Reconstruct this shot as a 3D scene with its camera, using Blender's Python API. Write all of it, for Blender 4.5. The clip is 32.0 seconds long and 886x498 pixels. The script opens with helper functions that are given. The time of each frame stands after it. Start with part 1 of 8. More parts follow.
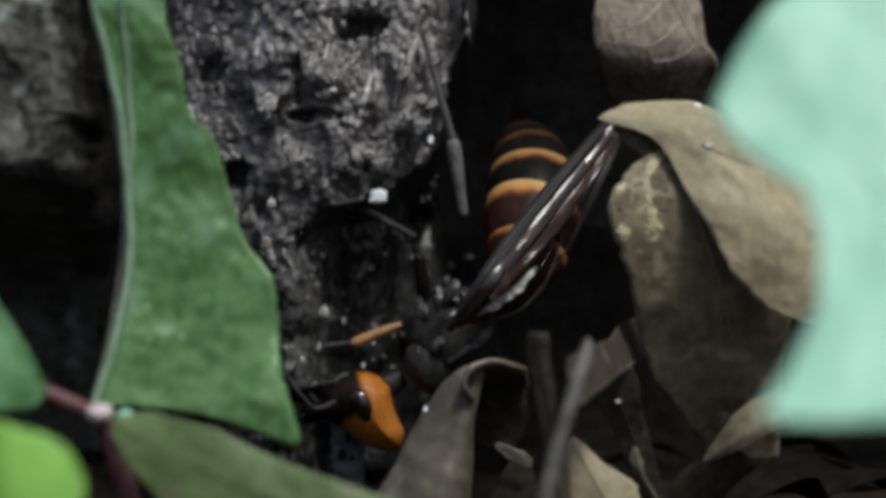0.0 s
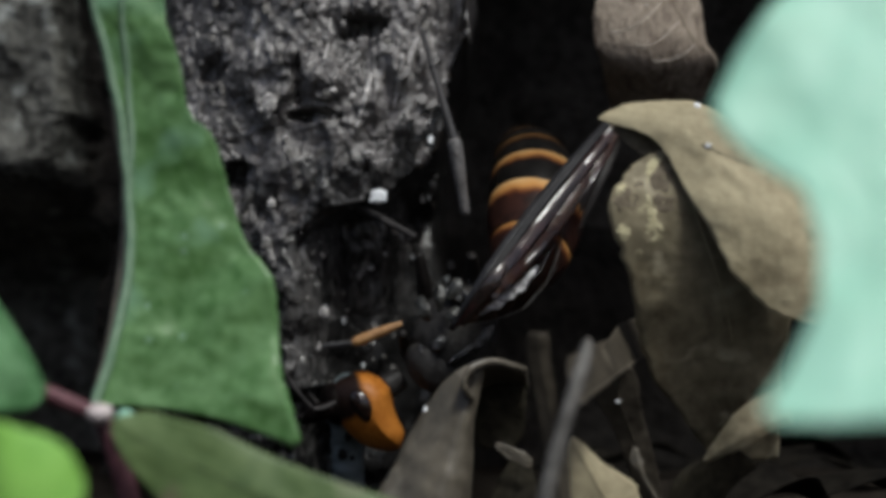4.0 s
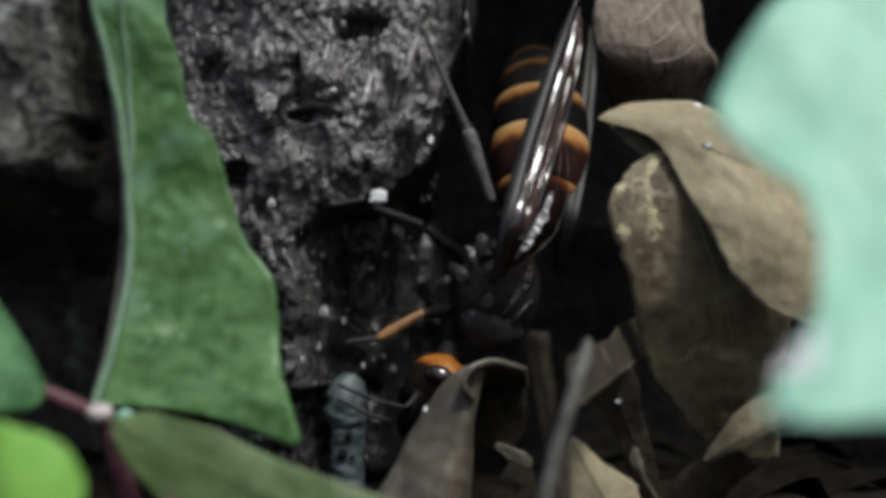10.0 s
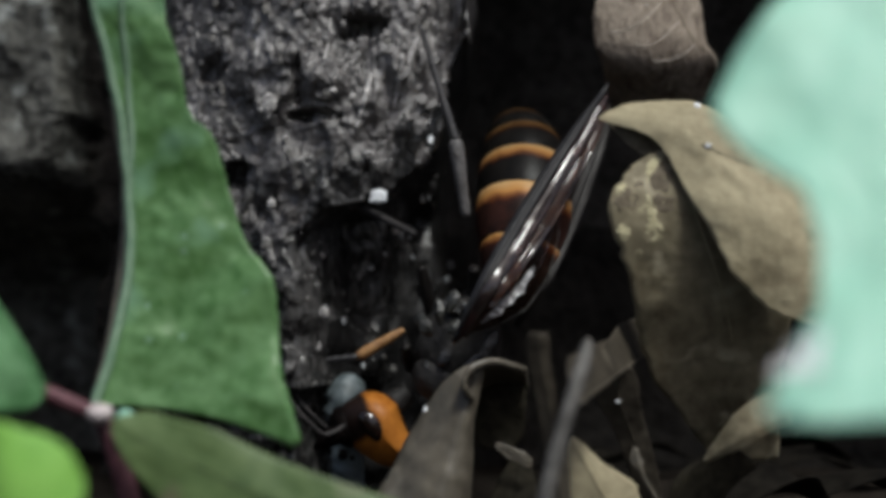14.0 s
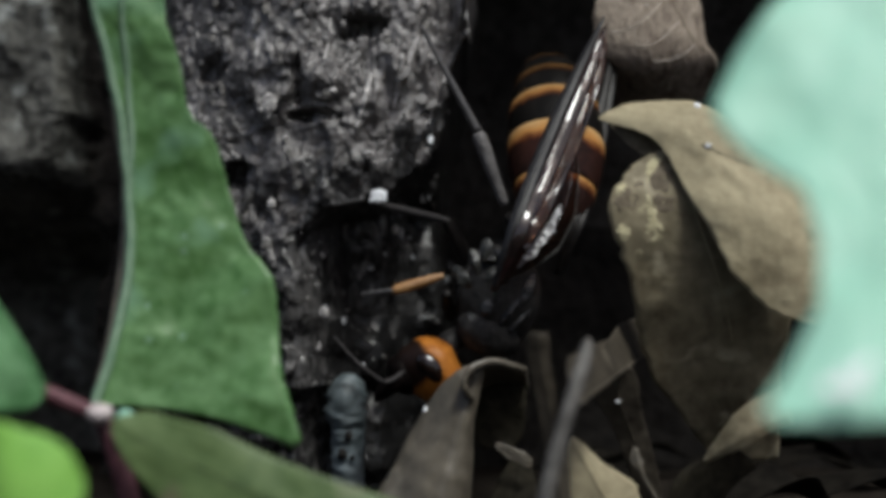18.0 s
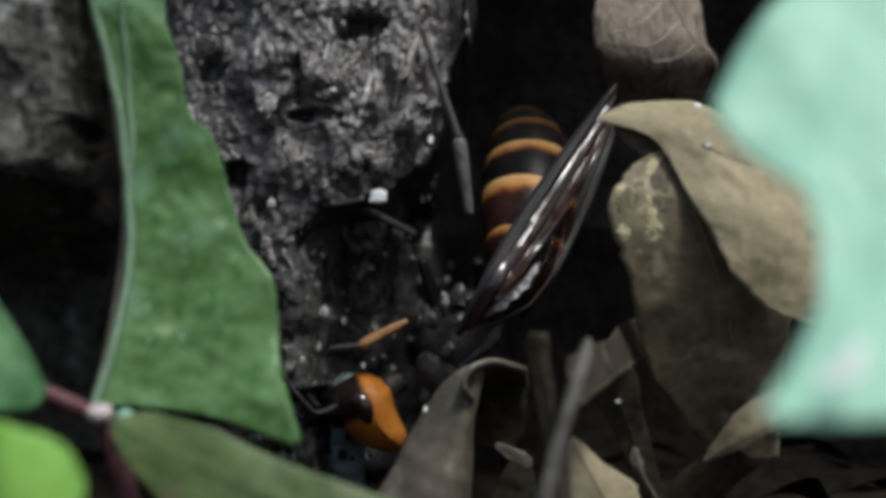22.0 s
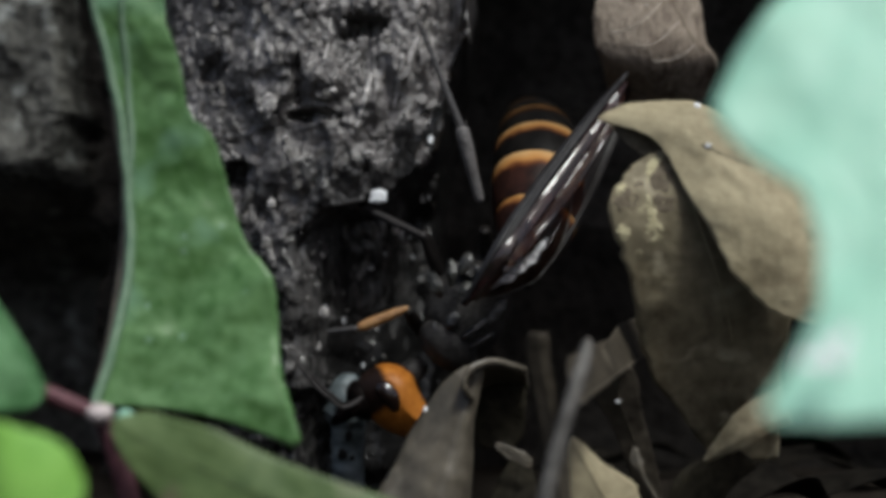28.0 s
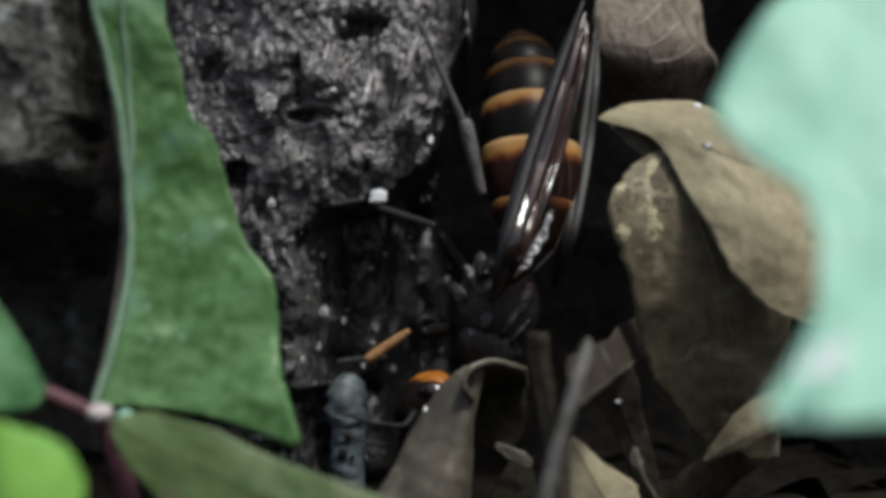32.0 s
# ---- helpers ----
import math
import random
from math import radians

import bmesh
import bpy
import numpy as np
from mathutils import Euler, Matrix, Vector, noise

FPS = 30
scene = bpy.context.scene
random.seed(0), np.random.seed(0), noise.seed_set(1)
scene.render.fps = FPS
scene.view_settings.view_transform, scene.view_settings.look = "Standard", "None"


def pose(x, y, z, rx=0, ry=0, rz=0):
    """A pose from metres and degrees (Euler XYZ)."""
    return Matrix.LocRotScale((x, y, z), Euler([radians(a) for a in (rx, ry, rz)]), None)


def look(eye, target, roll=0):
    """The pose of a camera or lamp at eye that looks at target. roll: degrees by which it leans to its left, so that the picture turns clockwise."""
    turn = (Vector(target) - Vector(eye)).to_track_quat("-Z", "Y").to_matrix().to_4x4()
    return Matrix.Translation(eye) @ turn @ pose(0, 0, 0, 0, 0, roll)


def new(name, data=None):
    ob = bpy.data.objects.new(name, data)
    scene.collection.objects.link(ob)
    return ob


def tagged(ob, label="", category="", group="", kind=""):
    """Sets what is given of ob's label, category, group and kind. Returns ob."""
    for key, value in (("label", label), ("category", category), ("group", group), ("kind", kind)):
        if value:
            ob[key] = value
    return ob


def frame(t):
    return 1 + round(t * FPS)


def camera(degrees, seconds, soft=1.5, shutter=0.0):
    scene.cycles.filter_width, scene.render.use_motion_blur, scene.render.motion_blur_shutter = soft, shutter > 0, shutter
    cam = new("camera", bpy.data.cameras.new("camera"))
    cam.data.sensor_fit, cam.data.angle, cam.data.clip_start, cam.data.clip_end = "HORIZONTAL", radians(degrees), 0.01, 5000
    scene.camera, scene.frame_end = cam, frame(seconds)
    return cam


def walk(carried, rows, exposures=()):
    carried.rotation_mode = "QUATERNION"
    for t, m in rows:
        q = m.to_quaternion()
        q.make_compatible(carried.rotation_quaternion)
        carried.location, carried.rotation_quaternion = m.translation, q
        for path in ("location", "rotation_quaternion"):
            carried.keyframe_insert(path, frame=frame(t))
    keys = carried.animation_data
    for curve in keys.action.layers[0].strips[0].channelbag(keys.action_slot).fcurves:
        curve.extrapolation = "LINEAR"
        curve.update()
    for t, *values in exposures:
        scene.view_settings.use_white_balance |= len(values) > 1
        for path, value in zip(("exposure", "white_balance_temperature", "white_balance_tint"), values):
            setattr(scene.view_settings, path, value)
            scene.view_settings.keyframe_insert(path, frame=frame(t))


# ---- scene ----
# Units below are millimetres (MM); x to the right, y away from the lens, z up; ground at z = -36.
MM = 0.001
cam = camera(30, 32.0, soft=4.4, shutter=0.5)
cam.data.dof.use_dof = True
cam.data.dof.focus_distance = 0.207
cam.data.dof.aperture_fstop = 15.0
EYE = look((0, -0.205, 0), (0, 0, 0))
walk(cam, [(0, EYE), (32, EYE)])

# ---- world and light ----
world = bpy.data.worlds.new("forest_sky")
scene.world = world
world.use_nodes = True
wn = world.node_tree
sky = wn.nodes.new("ShaderNodeTexSky")
sky.sky_type = "NISHITA"
sky.sun_disc = False
sky.sun_elevation = radians(59.5)
sky.sun_rotation = radians(148)
sky.dust_density = 4.0
wn.links.new(sky.outputs[0], wn.nodes["Background"].inputs[0])
wn.nodes["Background"].inputs[1].default_value = 0.10
sun_data = bpy.data.lights.new("sun", "SUN")
sun_data.energy = 2.8
sun_data.angle = radians(13)
sun_data.color = (0.935, 0.985, 0.955)
sun = new("sun", sun_data)
sun.matrix_world = look((0.62, -1.0, 2.0), (0, 0, 0))
scene.view_settings.exposure = 0.16


# ---- materials ----
def mat(name, a, b, rough=0.6, scale=400.0, bump=0.3, coat=0.0, spec=0.5, c=None, fine=4.0, trans=0.0, sharp=0.0, dots=None, stretch=None, clear=0.0):
    """Two-scale colour variation from a to b (c: rare flecks), with a relief."""
    m = bpy.data.materials.new(name)
    m.use_nodes = True
    t = m.node_tree
    n, l = t.nodes, t.links
    p = n["Principled BSDF"]
    co = n.new("ShaderNodeTexCoord")
    big = n.new("ShaderNodeTexNoise")
    big.inputs["Scale"].default_value = scale
    big.inputs["Detail"].default_value = 4
    small = n.new("ShaderNodeTexNoise")
    small.inputs["Scale"].default_value = scale * fine
    small.inputs["Detail"].default_value = 5
    src = co.outputs["Object"]
    if stretch:
        sc = n.new("ShaderNodeVectorMath")
        sc.operation = "MULTIPLY"
        sc.inputs[1].default_value = stretch
        l.new(src, sc.inputs[0])
        src = sc.outputs[0]
    for q in (big, small):
        l.new(src, q.inputs["Vector"])
    mixv = n.new("ShaderNodeMath")
    mixv.operation = "ADD"
    l.new(big.outputs["Fac"], mixv.inputs[0])
    l.new(small.outputs["Fac"], mixv.inputs[1])
    ramp = n.new("ShaderNodeMapRange")
    ramp.inputs["From Min"].default_value = 0.72 + sharp
    ramp.inputs["From Max"].default_value = 1.28 - sharp
    l.new(mixv.outputs[0], ramp.inputs["Value"])
    mix = n.new("ShaderNodeMix")
    mix.data_type = "RGBA"
    mix.inputs[6].default_value = (*a, 1)
    mix.inputs[7].default_value = (*b, 1)
    l.new(ramp.outputs[0], mix.inputs[0])
    col = mix.outputs[2]
    if c:
        spot = n.new("ShaderNodeTexNoise")
        spot.inputs["Scale"].default_value = scale * 1.7
        spot.inputs["Detail"].default_value = 2
        off = n.new("ShaderNodeVectorMath")
        off.operation = "ADD"
        off.inputs[1].default_value = (3.1, 1.7, 5.3)
        l.new(src, off.inputs[0])
        l.new(off.outputs[0], spot.inputs["Vector"])
        r2 = n.new("ShaderNodeMapRange")
        r2.inputs["From Min"].default_value = 0.60
        r2.inputs["From Max"].default_value = 0.72
        l.new(spot.outputs["Fac"], r2.inputs["Value"])
        mix2 = n.new("ShaderNodeMix")
        mix2.data_type = "RGBA"
        l.new(r2.outputs[0], mix2.inputs[0])
        l.new(col, mix2.inputs[6])
        mix2.inputs[7].default_value = (*c, 1)
        col = mix2.outputs[2]
    if dots:
        vor = n.new("ShaderNodeTexVoronoi")
        vor.inputs["Scale"].default_value = dots[0]
        l.new(co.outputs["Object"], vor.inputs["Vector"])
        r3 = n.new("ShaderNodeMapRange")
        r3.inputs["From Min"].default_value = dots[1]
        r3.inputs["From Max"].default_value = dots[1] * 0.4
        l.new(vor.outputs["Distance"], r3.inputs["Value"])
        pick = n.new("ShaderNodeSeparateXYZ")
        l.new(vor.outputs["Color"], pick.inputs[0])
        gate = n.new("ShaderNodeMapRange")
        gate.inputs["From Min"].default_value = 0.45
        gate.inputs["From Max"].default_value = 1.0
        l.new(pick.outputs["X"], gate.inputs["Value"])
        mul = n.new("ShaderNodeMath")
        mul.operation = "MULTIPLY"
        l.new(r3.outputs[0], mul.inputs[0])
        l.new(gate.outputs[0], mul.inputs[1])
        mix3 = n.new("ShaderNodeMix")
        mix3.data_type = "RGBA"
        l.new(mul.outputs[0], mix3.inputs[0])
        l.new(col, mix3.inputs[6])
        mix3.inputs[7].default_value = (*dots[2], 1)
        col = mix3.outputs[2]
    l.new(col, p.inputs["Base Color"])
    p.inputs["Roughness"].default_value = rough
    p.inputs["Specular IOR Level"].default_value = spec
    p.inputs["Coat Weight"].default_value = coat
    p.inputs["Coat Roughness"].default_value = 0.12
    if bump:
        b_ = n.new("ShaderNodeBump")
        b_.inputs["Strength"].default_value = bump
        b_.inputs["Distance"].default_value = 0.0006
        l.new(mixv.outputs[0], b_.inputs["Height"])
        l.new(b_.outputs[0], p.inputs["Normal"])
    if trans:
        tr = n.new("ShaderNodeBsdfTranslucent")
        l.new(col, tr.inputs["Color"])
        ms = n.new("ShaderNodeMixShader")
        ms.inputs[0].default_value = trans
        l.new(p.outputs[0], ms.inputs[1])
        l.new(tr.outputs[0], ms.inputs[2])
        l.new(ms.outputs[0], n["Material Output"].inputs["Surface"])
    if clear:
        tp = n.new("ShaderNodeBsdfTransparent")
        tp.inputs[0].default_value = (0.80, 0.67, 0.59, 1)
        ms = n.new("ShaderNodeMixShader")
        ms.inputs[0].default_value = clear
        l.new(p.outputs[0], ms.inputs[1])
        l.new(tp.outputs[0], ms.inputs[2])
        l.new(ms.outputs[0], n["Material Output"].inputs["Surface"])
    return m


M_BARK = mat("bark", (0.033, 0.0305, 0.0295), (0.135, 0.125, 0.121), 0.40, 120, 0.7, c=(0.36, 0.34, 0.33), fine=9, spec=0.5, sharp=0.05, stretch=(1.2, 1.0, 0.6))
M_BARK_PALE = mat("pale_fibrous_bark", (0.045, 0.0415, 0.040), (0.23, 0.215, 0.210), 0.42, 130, 0.6, c=(0.46, 0.44, 0.42), fine=8, spec=0.5, sharp=0.04, stretch=(1.5, 1.0, 0.45))
M_BARK_OLD = mat("old_bark", (0.018, 0.0175, 0.015), (0.110, 0.108, 0.098), 0.8, 130, 0.8, fine=5, spec=0.3, sharp=0.08, c=(0.24, 0.25, 0.24))
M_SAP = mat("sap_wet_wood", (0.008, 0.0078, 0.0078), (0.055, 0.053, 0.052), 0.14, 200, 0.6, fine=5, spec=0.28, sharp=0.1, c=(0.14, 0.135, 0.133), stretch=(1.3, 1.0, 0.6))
# Wet sap gloss, blackened so that the colour carries the hollow's deep shade.
M_SAP_SHADE = mat("sap_wet_shade", (0.004, 0.004, 0.004), (0.020, 0.0192, 0.0190), 0.2, 200, 0.5, fine=5, spec=0.35, c=(0.065, 0.063, 0.062))
# Low albedo in cave and cleft: part of their shade is put into the colour.
M_CAVE = mat("cave_dark", (0.016, 0.0145, 0.013), (0.048, 0.044, 0.040), 0.9, 150, 0.8, spec=0.2)
# Darker copy of the cave colour, painting the shade at its foot.
M_HOLLOW_SHADE = mat("hollow_shade", (0.008, 0.0072, 0.0066), (0.024, 0.0215, 0.019), 0.9, 180, 0.9, spec=0.15)
M_SOIL = mat("forest_soil", (0.007, 0.006, 0.005), (0.022, 0.018, 0.015), 0.95, 120, 0.9, spec=0.03)
M_CHIP = mat("pale_chip", (0.5, 0.52, 0.55), (0.85, 0.86, 0.88), 0.35, 700, 0.3)
M_FLAKE = mat("bark_flake_grey", (0.06, 0.056, 0.055), (0.27, 0.255, 0.25), 0.5, 450, 0.6)
M_FLAKE_PALE = mat("bark_flake_pale", (0.22, 0.205, 0.20), (0.46, 0.44, 0.425), 0.45, 450, 0.6)
M_FLAKE_DARK = mat("bark_flake_dark", (0.03, 0.028, 0.026), (0.14, 0.13, 0.12), 0.6, 600, 0.6)
M_LEAF = mat("green_leaf", (0.040, 0.118, 0.022), (0.140, 0.272, 0.108), 0.36, 70, 0.12, trans=0.2, fine=9, sharp=0.0, c=(0.15, 0.29, 0.165), dots=(260, 0.13, (0.19, 0.32, 0.21)))
M_LEAF_DARK = mat("dark_leaf", (0.040, 0.125, 0.040), (0.090, 0.225, 0.090), 0.6, 130, 0.15, trans=0.2, spec=0.3)
M_LEAF_OLIVE = mat("olive_leaf", (0.055, 0.098, 0.026), (0.115, 0.170, 0.060), 0.5, 60, 0.2, trans=0.15, fine=9, c=(0.16, 0.115, 0.085))
M_LEAF_YOUNG = mat("young_leaf", (0.17, 0.42, 0.055), (0.29, 0.57, 0.12), 0.45, 60, 0.2, trans=0.35, spec=0.3)
M_LEAF_PALE = mat("pale_leaf", (0.295, 0.585, 0.45), (0.375, 0.67, 0.54), 0.5, 45, 0.1, trans=0.3)
M_VEIN = mat("leaf_vein", (0.115, 0.20, 0.125), (0.18, 0.27, 0.18), 0.5, 300, 0.1)
M_STEM = mat("red_stem", (0.065, 0.018, 0.026), (0.14, 0.055, 0.066), 0.5, 300, 0.2)
M_NODE = mat("stem_node", (0.42, 0.36, 0.36), (0.60, 0.54, 0.52), 0.5, 500, 0.2)
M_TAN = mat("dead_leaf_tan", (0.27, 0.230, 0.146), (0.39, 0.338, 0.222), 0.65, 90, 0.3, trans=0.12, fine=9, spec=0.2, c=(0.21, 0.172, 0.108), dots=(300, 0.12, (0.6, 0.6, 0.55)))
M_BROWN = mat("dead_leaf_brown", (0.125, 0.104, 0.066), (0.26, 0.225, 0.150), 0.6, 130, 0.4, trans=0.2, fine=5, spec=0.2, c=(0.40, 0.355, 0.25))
M_SPOT = mat("mould_patch", (0.30, 0.27, 0.165), (0.50, 0.45, 0.29), 0.8, 260, 0.3, spec=0.2)
M_STAIN_SHADE = mat("leaf_stain_shade", (0.075, 0.060, 0.042), (0.14, 0.115, 0.082), 0.7, 300, 0.3, spec=0.15)
M_GREYLEAF = mat("dead_leaf_grey", (0.115, 0.090, 0.072), (0.30, 0.252, 0.205), 0.75, 90, 0.9, trans=0.06, fine=9, spec=0.12, c=(0.075, 0.055, 0.042), stretch=(1.6, 1.0, 0.8), dots=(350, 0.10, (0.6, 0.6, 0.58)))
M_GREYDARK = mat("dead_leaf_slate", (0.055, 0.047, 0.036), (0.120, 0.104, 0.080), 0.4, 110, 0.22, trans=0.06, fine=5, spec=0.4, c=(0.17, 0.15, 0.12))
# Near-black leaf colour that carries the shade low in the litter.
M_SHADELEAF = mat("dead_leaf_shade", (0.010, 0.0085, 0.006), (0.032, 0.028, 0.019), 0.7, 120, 0.4, trans=0.05, fine=7, spec=0.08, c=(0.055, 0.048, 0.034))
M_UMBER = mat("dead_leaf_umber", (0.024, 0.020, 0.0145), (0.062, 0.052, 0.039), 0.6, 120, 0.4, trans=0.06, fine=6, spec=0.2, c=(0.095, 0.082, 0.062))
# Base colour lowered to stand in for shade over the scattered litter.
M_LITTER = mat("litter_shade", (0.004, 0.0035, 0.003), (0.012, 0.0105, 0.0085), 0.85, 120, 0.4, spec=0.04)
M_DVEIN = mat("dry_vein", (0.40, 0.35, 0.295), (0.54, 0.48, 0.41), 0.6, 400, 0.2)
M_STICK = mat("grey_stalk", (0.060, 0.056, 0.052), (0.125, 0.118, 0.111), 0.6, 260, 0.4, spec=0.2)
M_FUNGUS = mat("blue_grey_fungus", (0.038, 0.050, 0.054), (0.100, 0.122, 0.131), 0.6, 200, 0.3, c=(0.13, 0.152, 0.161))
M_BLACK = mat("black_chitin", (0.004, 0.0035, 0.0035), (0.014, 0.012, 0.011), 0.4, 700, 0.1, spec=0.15)
M_BROWNCH = mat("antenna_chitin", (0.014, 0.0125, 0.0125), (0.04, 0.037, 0.037), 0.5, 500, 0.1, spec=0.1)
M_FUZZ = mat("black_fuzz", (0.010, 0.0092, 0.0086), (0.034, 0.0315, 0.030), 0.5, 400, 0.25, spec=0.18)
M_GLOSS = mat("glossy_black_plate", (0.008, 0.008, 0.008), (0.03, 0.029, 0.03), 0.2, 500, 0.7, spec=0.8)
M_FACE = mat("dark_face", (0.002, 0.0016, 0.0016), (0.005, 0.0035, 0.0032), 0.5, 400, 0.05, spec=0.02)
M_EYE = mat("compound_eye", (0.004, 0.0025, 0.002), (0.012, 0.006, 0.005), 0.10, 900, 0.01, spec=0.6)
M_WING = mat("wing_membrane", (0.010, 0.005, 0.0052), (0.028, 0.012, 0.012), 0.14, 260, 0.05, spec=0.5)
M_WINGT = mat("clear_wing_membrane", (0.016, 0.008, 0.007), (0.045, 0.020, 0.016), 0.15, 260, 0.08, spec=0.4, clear=0.5)
M_HIND = mat("hindwing_membrane", (0.014, 0.009, 0.008), (0.04, 0.026, 0.022), 0.2, 260, 0.1, spec=0.4, clear=0.84)
M_WINGG = mat("wing_leading_edge", (0.010, 0.0097, 0.0107), (0.024, 0.0232, 0.0252), 0.42, 400, 0.1, spec=0.25)
M_WINGV = mat("wing_vein", (0.008, 0.006, 0.006), (0.024, 0.015, 0.014), 0.16, 500, 0.05, spec=0.6)
M_FRAY = mat("frayed_membrane", (0.14, 0.136, 0.14), (0.52, 0.51, 0.52), 0.2, 420, 0.5, fine=3, spec=0.6, sharp=0.06)
M_ROOT = mat("wing_root_membrane", (0.012, 0.0118, 0.0105), (0.046, 0.045, 0.040), 0.3, 500, 0.4, spec=0.5)
M_LEG = mat("leg_chitin", (0.028, 0.026, 0.026), (0.075, 0.07, 0.07), 0.4, 500, 0.15)
M_TIBIA = mat("tibia_chitin", (0.05, 0.046, 0.045), (0.13, 0.122, 0.120), 0.4, 400, 0.3, spec=0.3)
M_PALE = mat("pale_midge", (0.78, 0.79, 0.80), (0.90, 0.90, 0.91), 0.4, 900, 0.1)
# Glossy, with a pale base colour that paints highlights on the sap.
M_GLINT = mat("pale_glint", (0.10, 0.10, 0.105), (0.42, 0.43, 0.45), 0.15, 700, 0.2, spec=0.6)
M_LEGO = mat("leg_orange", (0.16, 0.074, 0.025), (0.40, 0.225, 0.095), 0.28, 400, 0.2, spec=0.7)


def banded(name, length, share, dark, red, dim):
    """A gaster segment: dark at its front, through red-brown to an orange band at its rear rim (along z, in millimetres)."""
    m = mat(name, dark, red, 0.36, 350, 0.06, spec=0.08)
    t = m.node_tree
    n, l = t.nodes, t.links
    p = n["Principled BSDF"]
    body = p.inputs["Base Color"].links[0].from_socket
    co = n.new("ShaderNodeTexCoord")
    sep = n.new("ShaderNodeSeparateXYZ")
    l.new(co.outputs["Object"], sep.inputs[0])
    ns = n.new("ShaderNodeTexNoise")
    ns.inputs["Scale"].default_value = 420
    ns.inputs["Detail"].default_value = 4
    l.new(co.outputs["Object"], ns.inputs["Vector"])
    z = n.new("ShaderNodeMath")
    z.operation = "MULTIPLY_ADD"
    z.inputs[1].default_value = 1 / (length * MM)
    l.new(sep.outputs["Z"], z.inputs[0])
    off = n.new("ShaderNodeMath")
    off.operation = "MULTIPLY_ADD"
    off.inputs[1].default_value = 0.22
    off.inputs[2].default_value = -0.11
    l.new(ns.outputs["Fac"], off.inputs[0])
    l.new(off.outputs[0], z.inputs[2])
    ramp = n.new("ShaderNodeValToRGB")
    e = ramp.color_ramp.elements
    e[0].position, e[0].color = 1 - share - 0.13, (0, 0, 0, 1)
    e[1].position, e[1].color = 1 - share + 0.05, (1, 1, 1, 1)
    l.new(z.outputs[0], ramp.inputs[0])
    # dim scales the band colour; low values paint the shaded tip
    hue = n.new("ShaderNodeValToRGB")
    h = hue.color_ramp.elements
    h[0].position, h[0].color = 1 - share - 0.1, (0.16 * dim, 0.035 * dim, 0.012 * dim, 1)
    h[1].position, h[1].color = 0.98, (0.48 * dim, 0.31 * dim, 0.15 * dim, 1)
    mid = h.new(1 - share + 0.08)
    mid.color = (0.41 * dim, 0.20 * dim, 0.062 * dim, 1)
    l.new(z.outputs[0], hue.inputs[0])
    mix = n.new("ShaderNodeMix")
    mix.data_type = "RGBA"
    l.new(ramp.outputs["Color"], mix.inputs[0])
    l.new(body, mix.inputs[6])
    l.new(hue.outputs["Color"], mix.inputs[7])
    l.new(mix.outputs[2], p.inputs["Base Color"])
    return m


def split_colours(name, centre, radii):
    """Orange, with a dark brown face inside a soft wavering ellipse in x and z (millimetres)."""
    m = mat(name, (0.24, 0.078, 0.010), (0.35, 0.130, 0.022), 0.45, 300, 0.04, spec=0.16, c=(0.26, 0.085, 0.012))
    t = m.node_tree
    n, l = t.nodes, t.links
    p = n["Principled BSDF"]
    body = p.inputs["Base Color"].links[0].from_socket
    co = n.new("ShaderNodeTexCoord")
    off = n.new("ShaderNodeVectorMath")
    off.operation = "SUBTRACT"
    off.inputs[1].default_value = (centre[0] * MM, 0, centre[1] * MM)
    l.new(co.outputs["Object"], off.inputs[0])
    sc = n.new("ShaderNodeVectorMath")
    sc.operation = "MULTIPLY"
    sc.inputs[1].default_value = (1 / (radii[0] * MM), 0, 1 / (radii[1] * MM))
    l.new(off.outputs[0], sc.inputs[0])
    dist = n.new("ShaderNodeVectorMath")
    dist.operation = "LENGTH"
    l.new(sc.outputs[0], dist.inputs[0])
    ns = n.new("ShaderNodeTexNoise")
    ns.inputs["Scale"].default_value = 420
    l.new(co.outputs["Object"], ns.inputs["Vector"])
    add = n.new("ShaderNodeMath")
    add.operation = "MULTIPLY_ADD"
    add.inputs[1].default_value = 0.3
    l.new(ns.outputs["Fac"], add.inputs[0])
    l.new(dist.outputs["Value"], add.inputs[2])
    r = n.new("ShaderNodeMapRange")
    r.inputs["From Min"].default_value = 1.05
    r.inputs["From Max"].default_value = 1.25
    l.new(add.outputs[0], r.inputs["Value"])
    mix = n.new("ShaderNodeMix")
    mix.data_type = "RGBA"
    l.new(r.outputs[0], mix.inputs[0])
    mix.inputs[6].default_value = (0.011, 0.0055, 0.004, 1)
    l.new(body, mix.inputs[7])
    l.new(mix.outputs[2], p.inputs["Base Color"])
    return m


# ---- building helpers ----
def part(name, bm, material, parent=None, label="", m=None, smooth=True):
    """Links a bmesh in millimetres as one mesh object; material: one or a list."""
    me = bpy.data.meshes.new(name)
    bmesh.ops.scale(bm, vec=(MM, MM, MM), verts=bm.verts)
    bm.normal_update()
    bm.to_mesh(me)
    bm.free()
    for q in material if isinstance(material, (list, tuple)) else [material]:
        me.materials.append(q)
    if smooth:
        me.polygons.foreach_set("use_smooth", [True] * len(me.polygons))
    ob = new(name, me)
    if m is not None:
        ob.matrix_basis = m
    if parent:
        ob.parent = parent
    if label:
        tagged(ob, label)
    return ob


def thing(name, label, category, group="", at=(0, 0, 0)):
    ob = new(name)
    ob.empty_display_size = 0.005
    ob.location = Vector(at) * MM
    return tagged(ob, label, category, group)


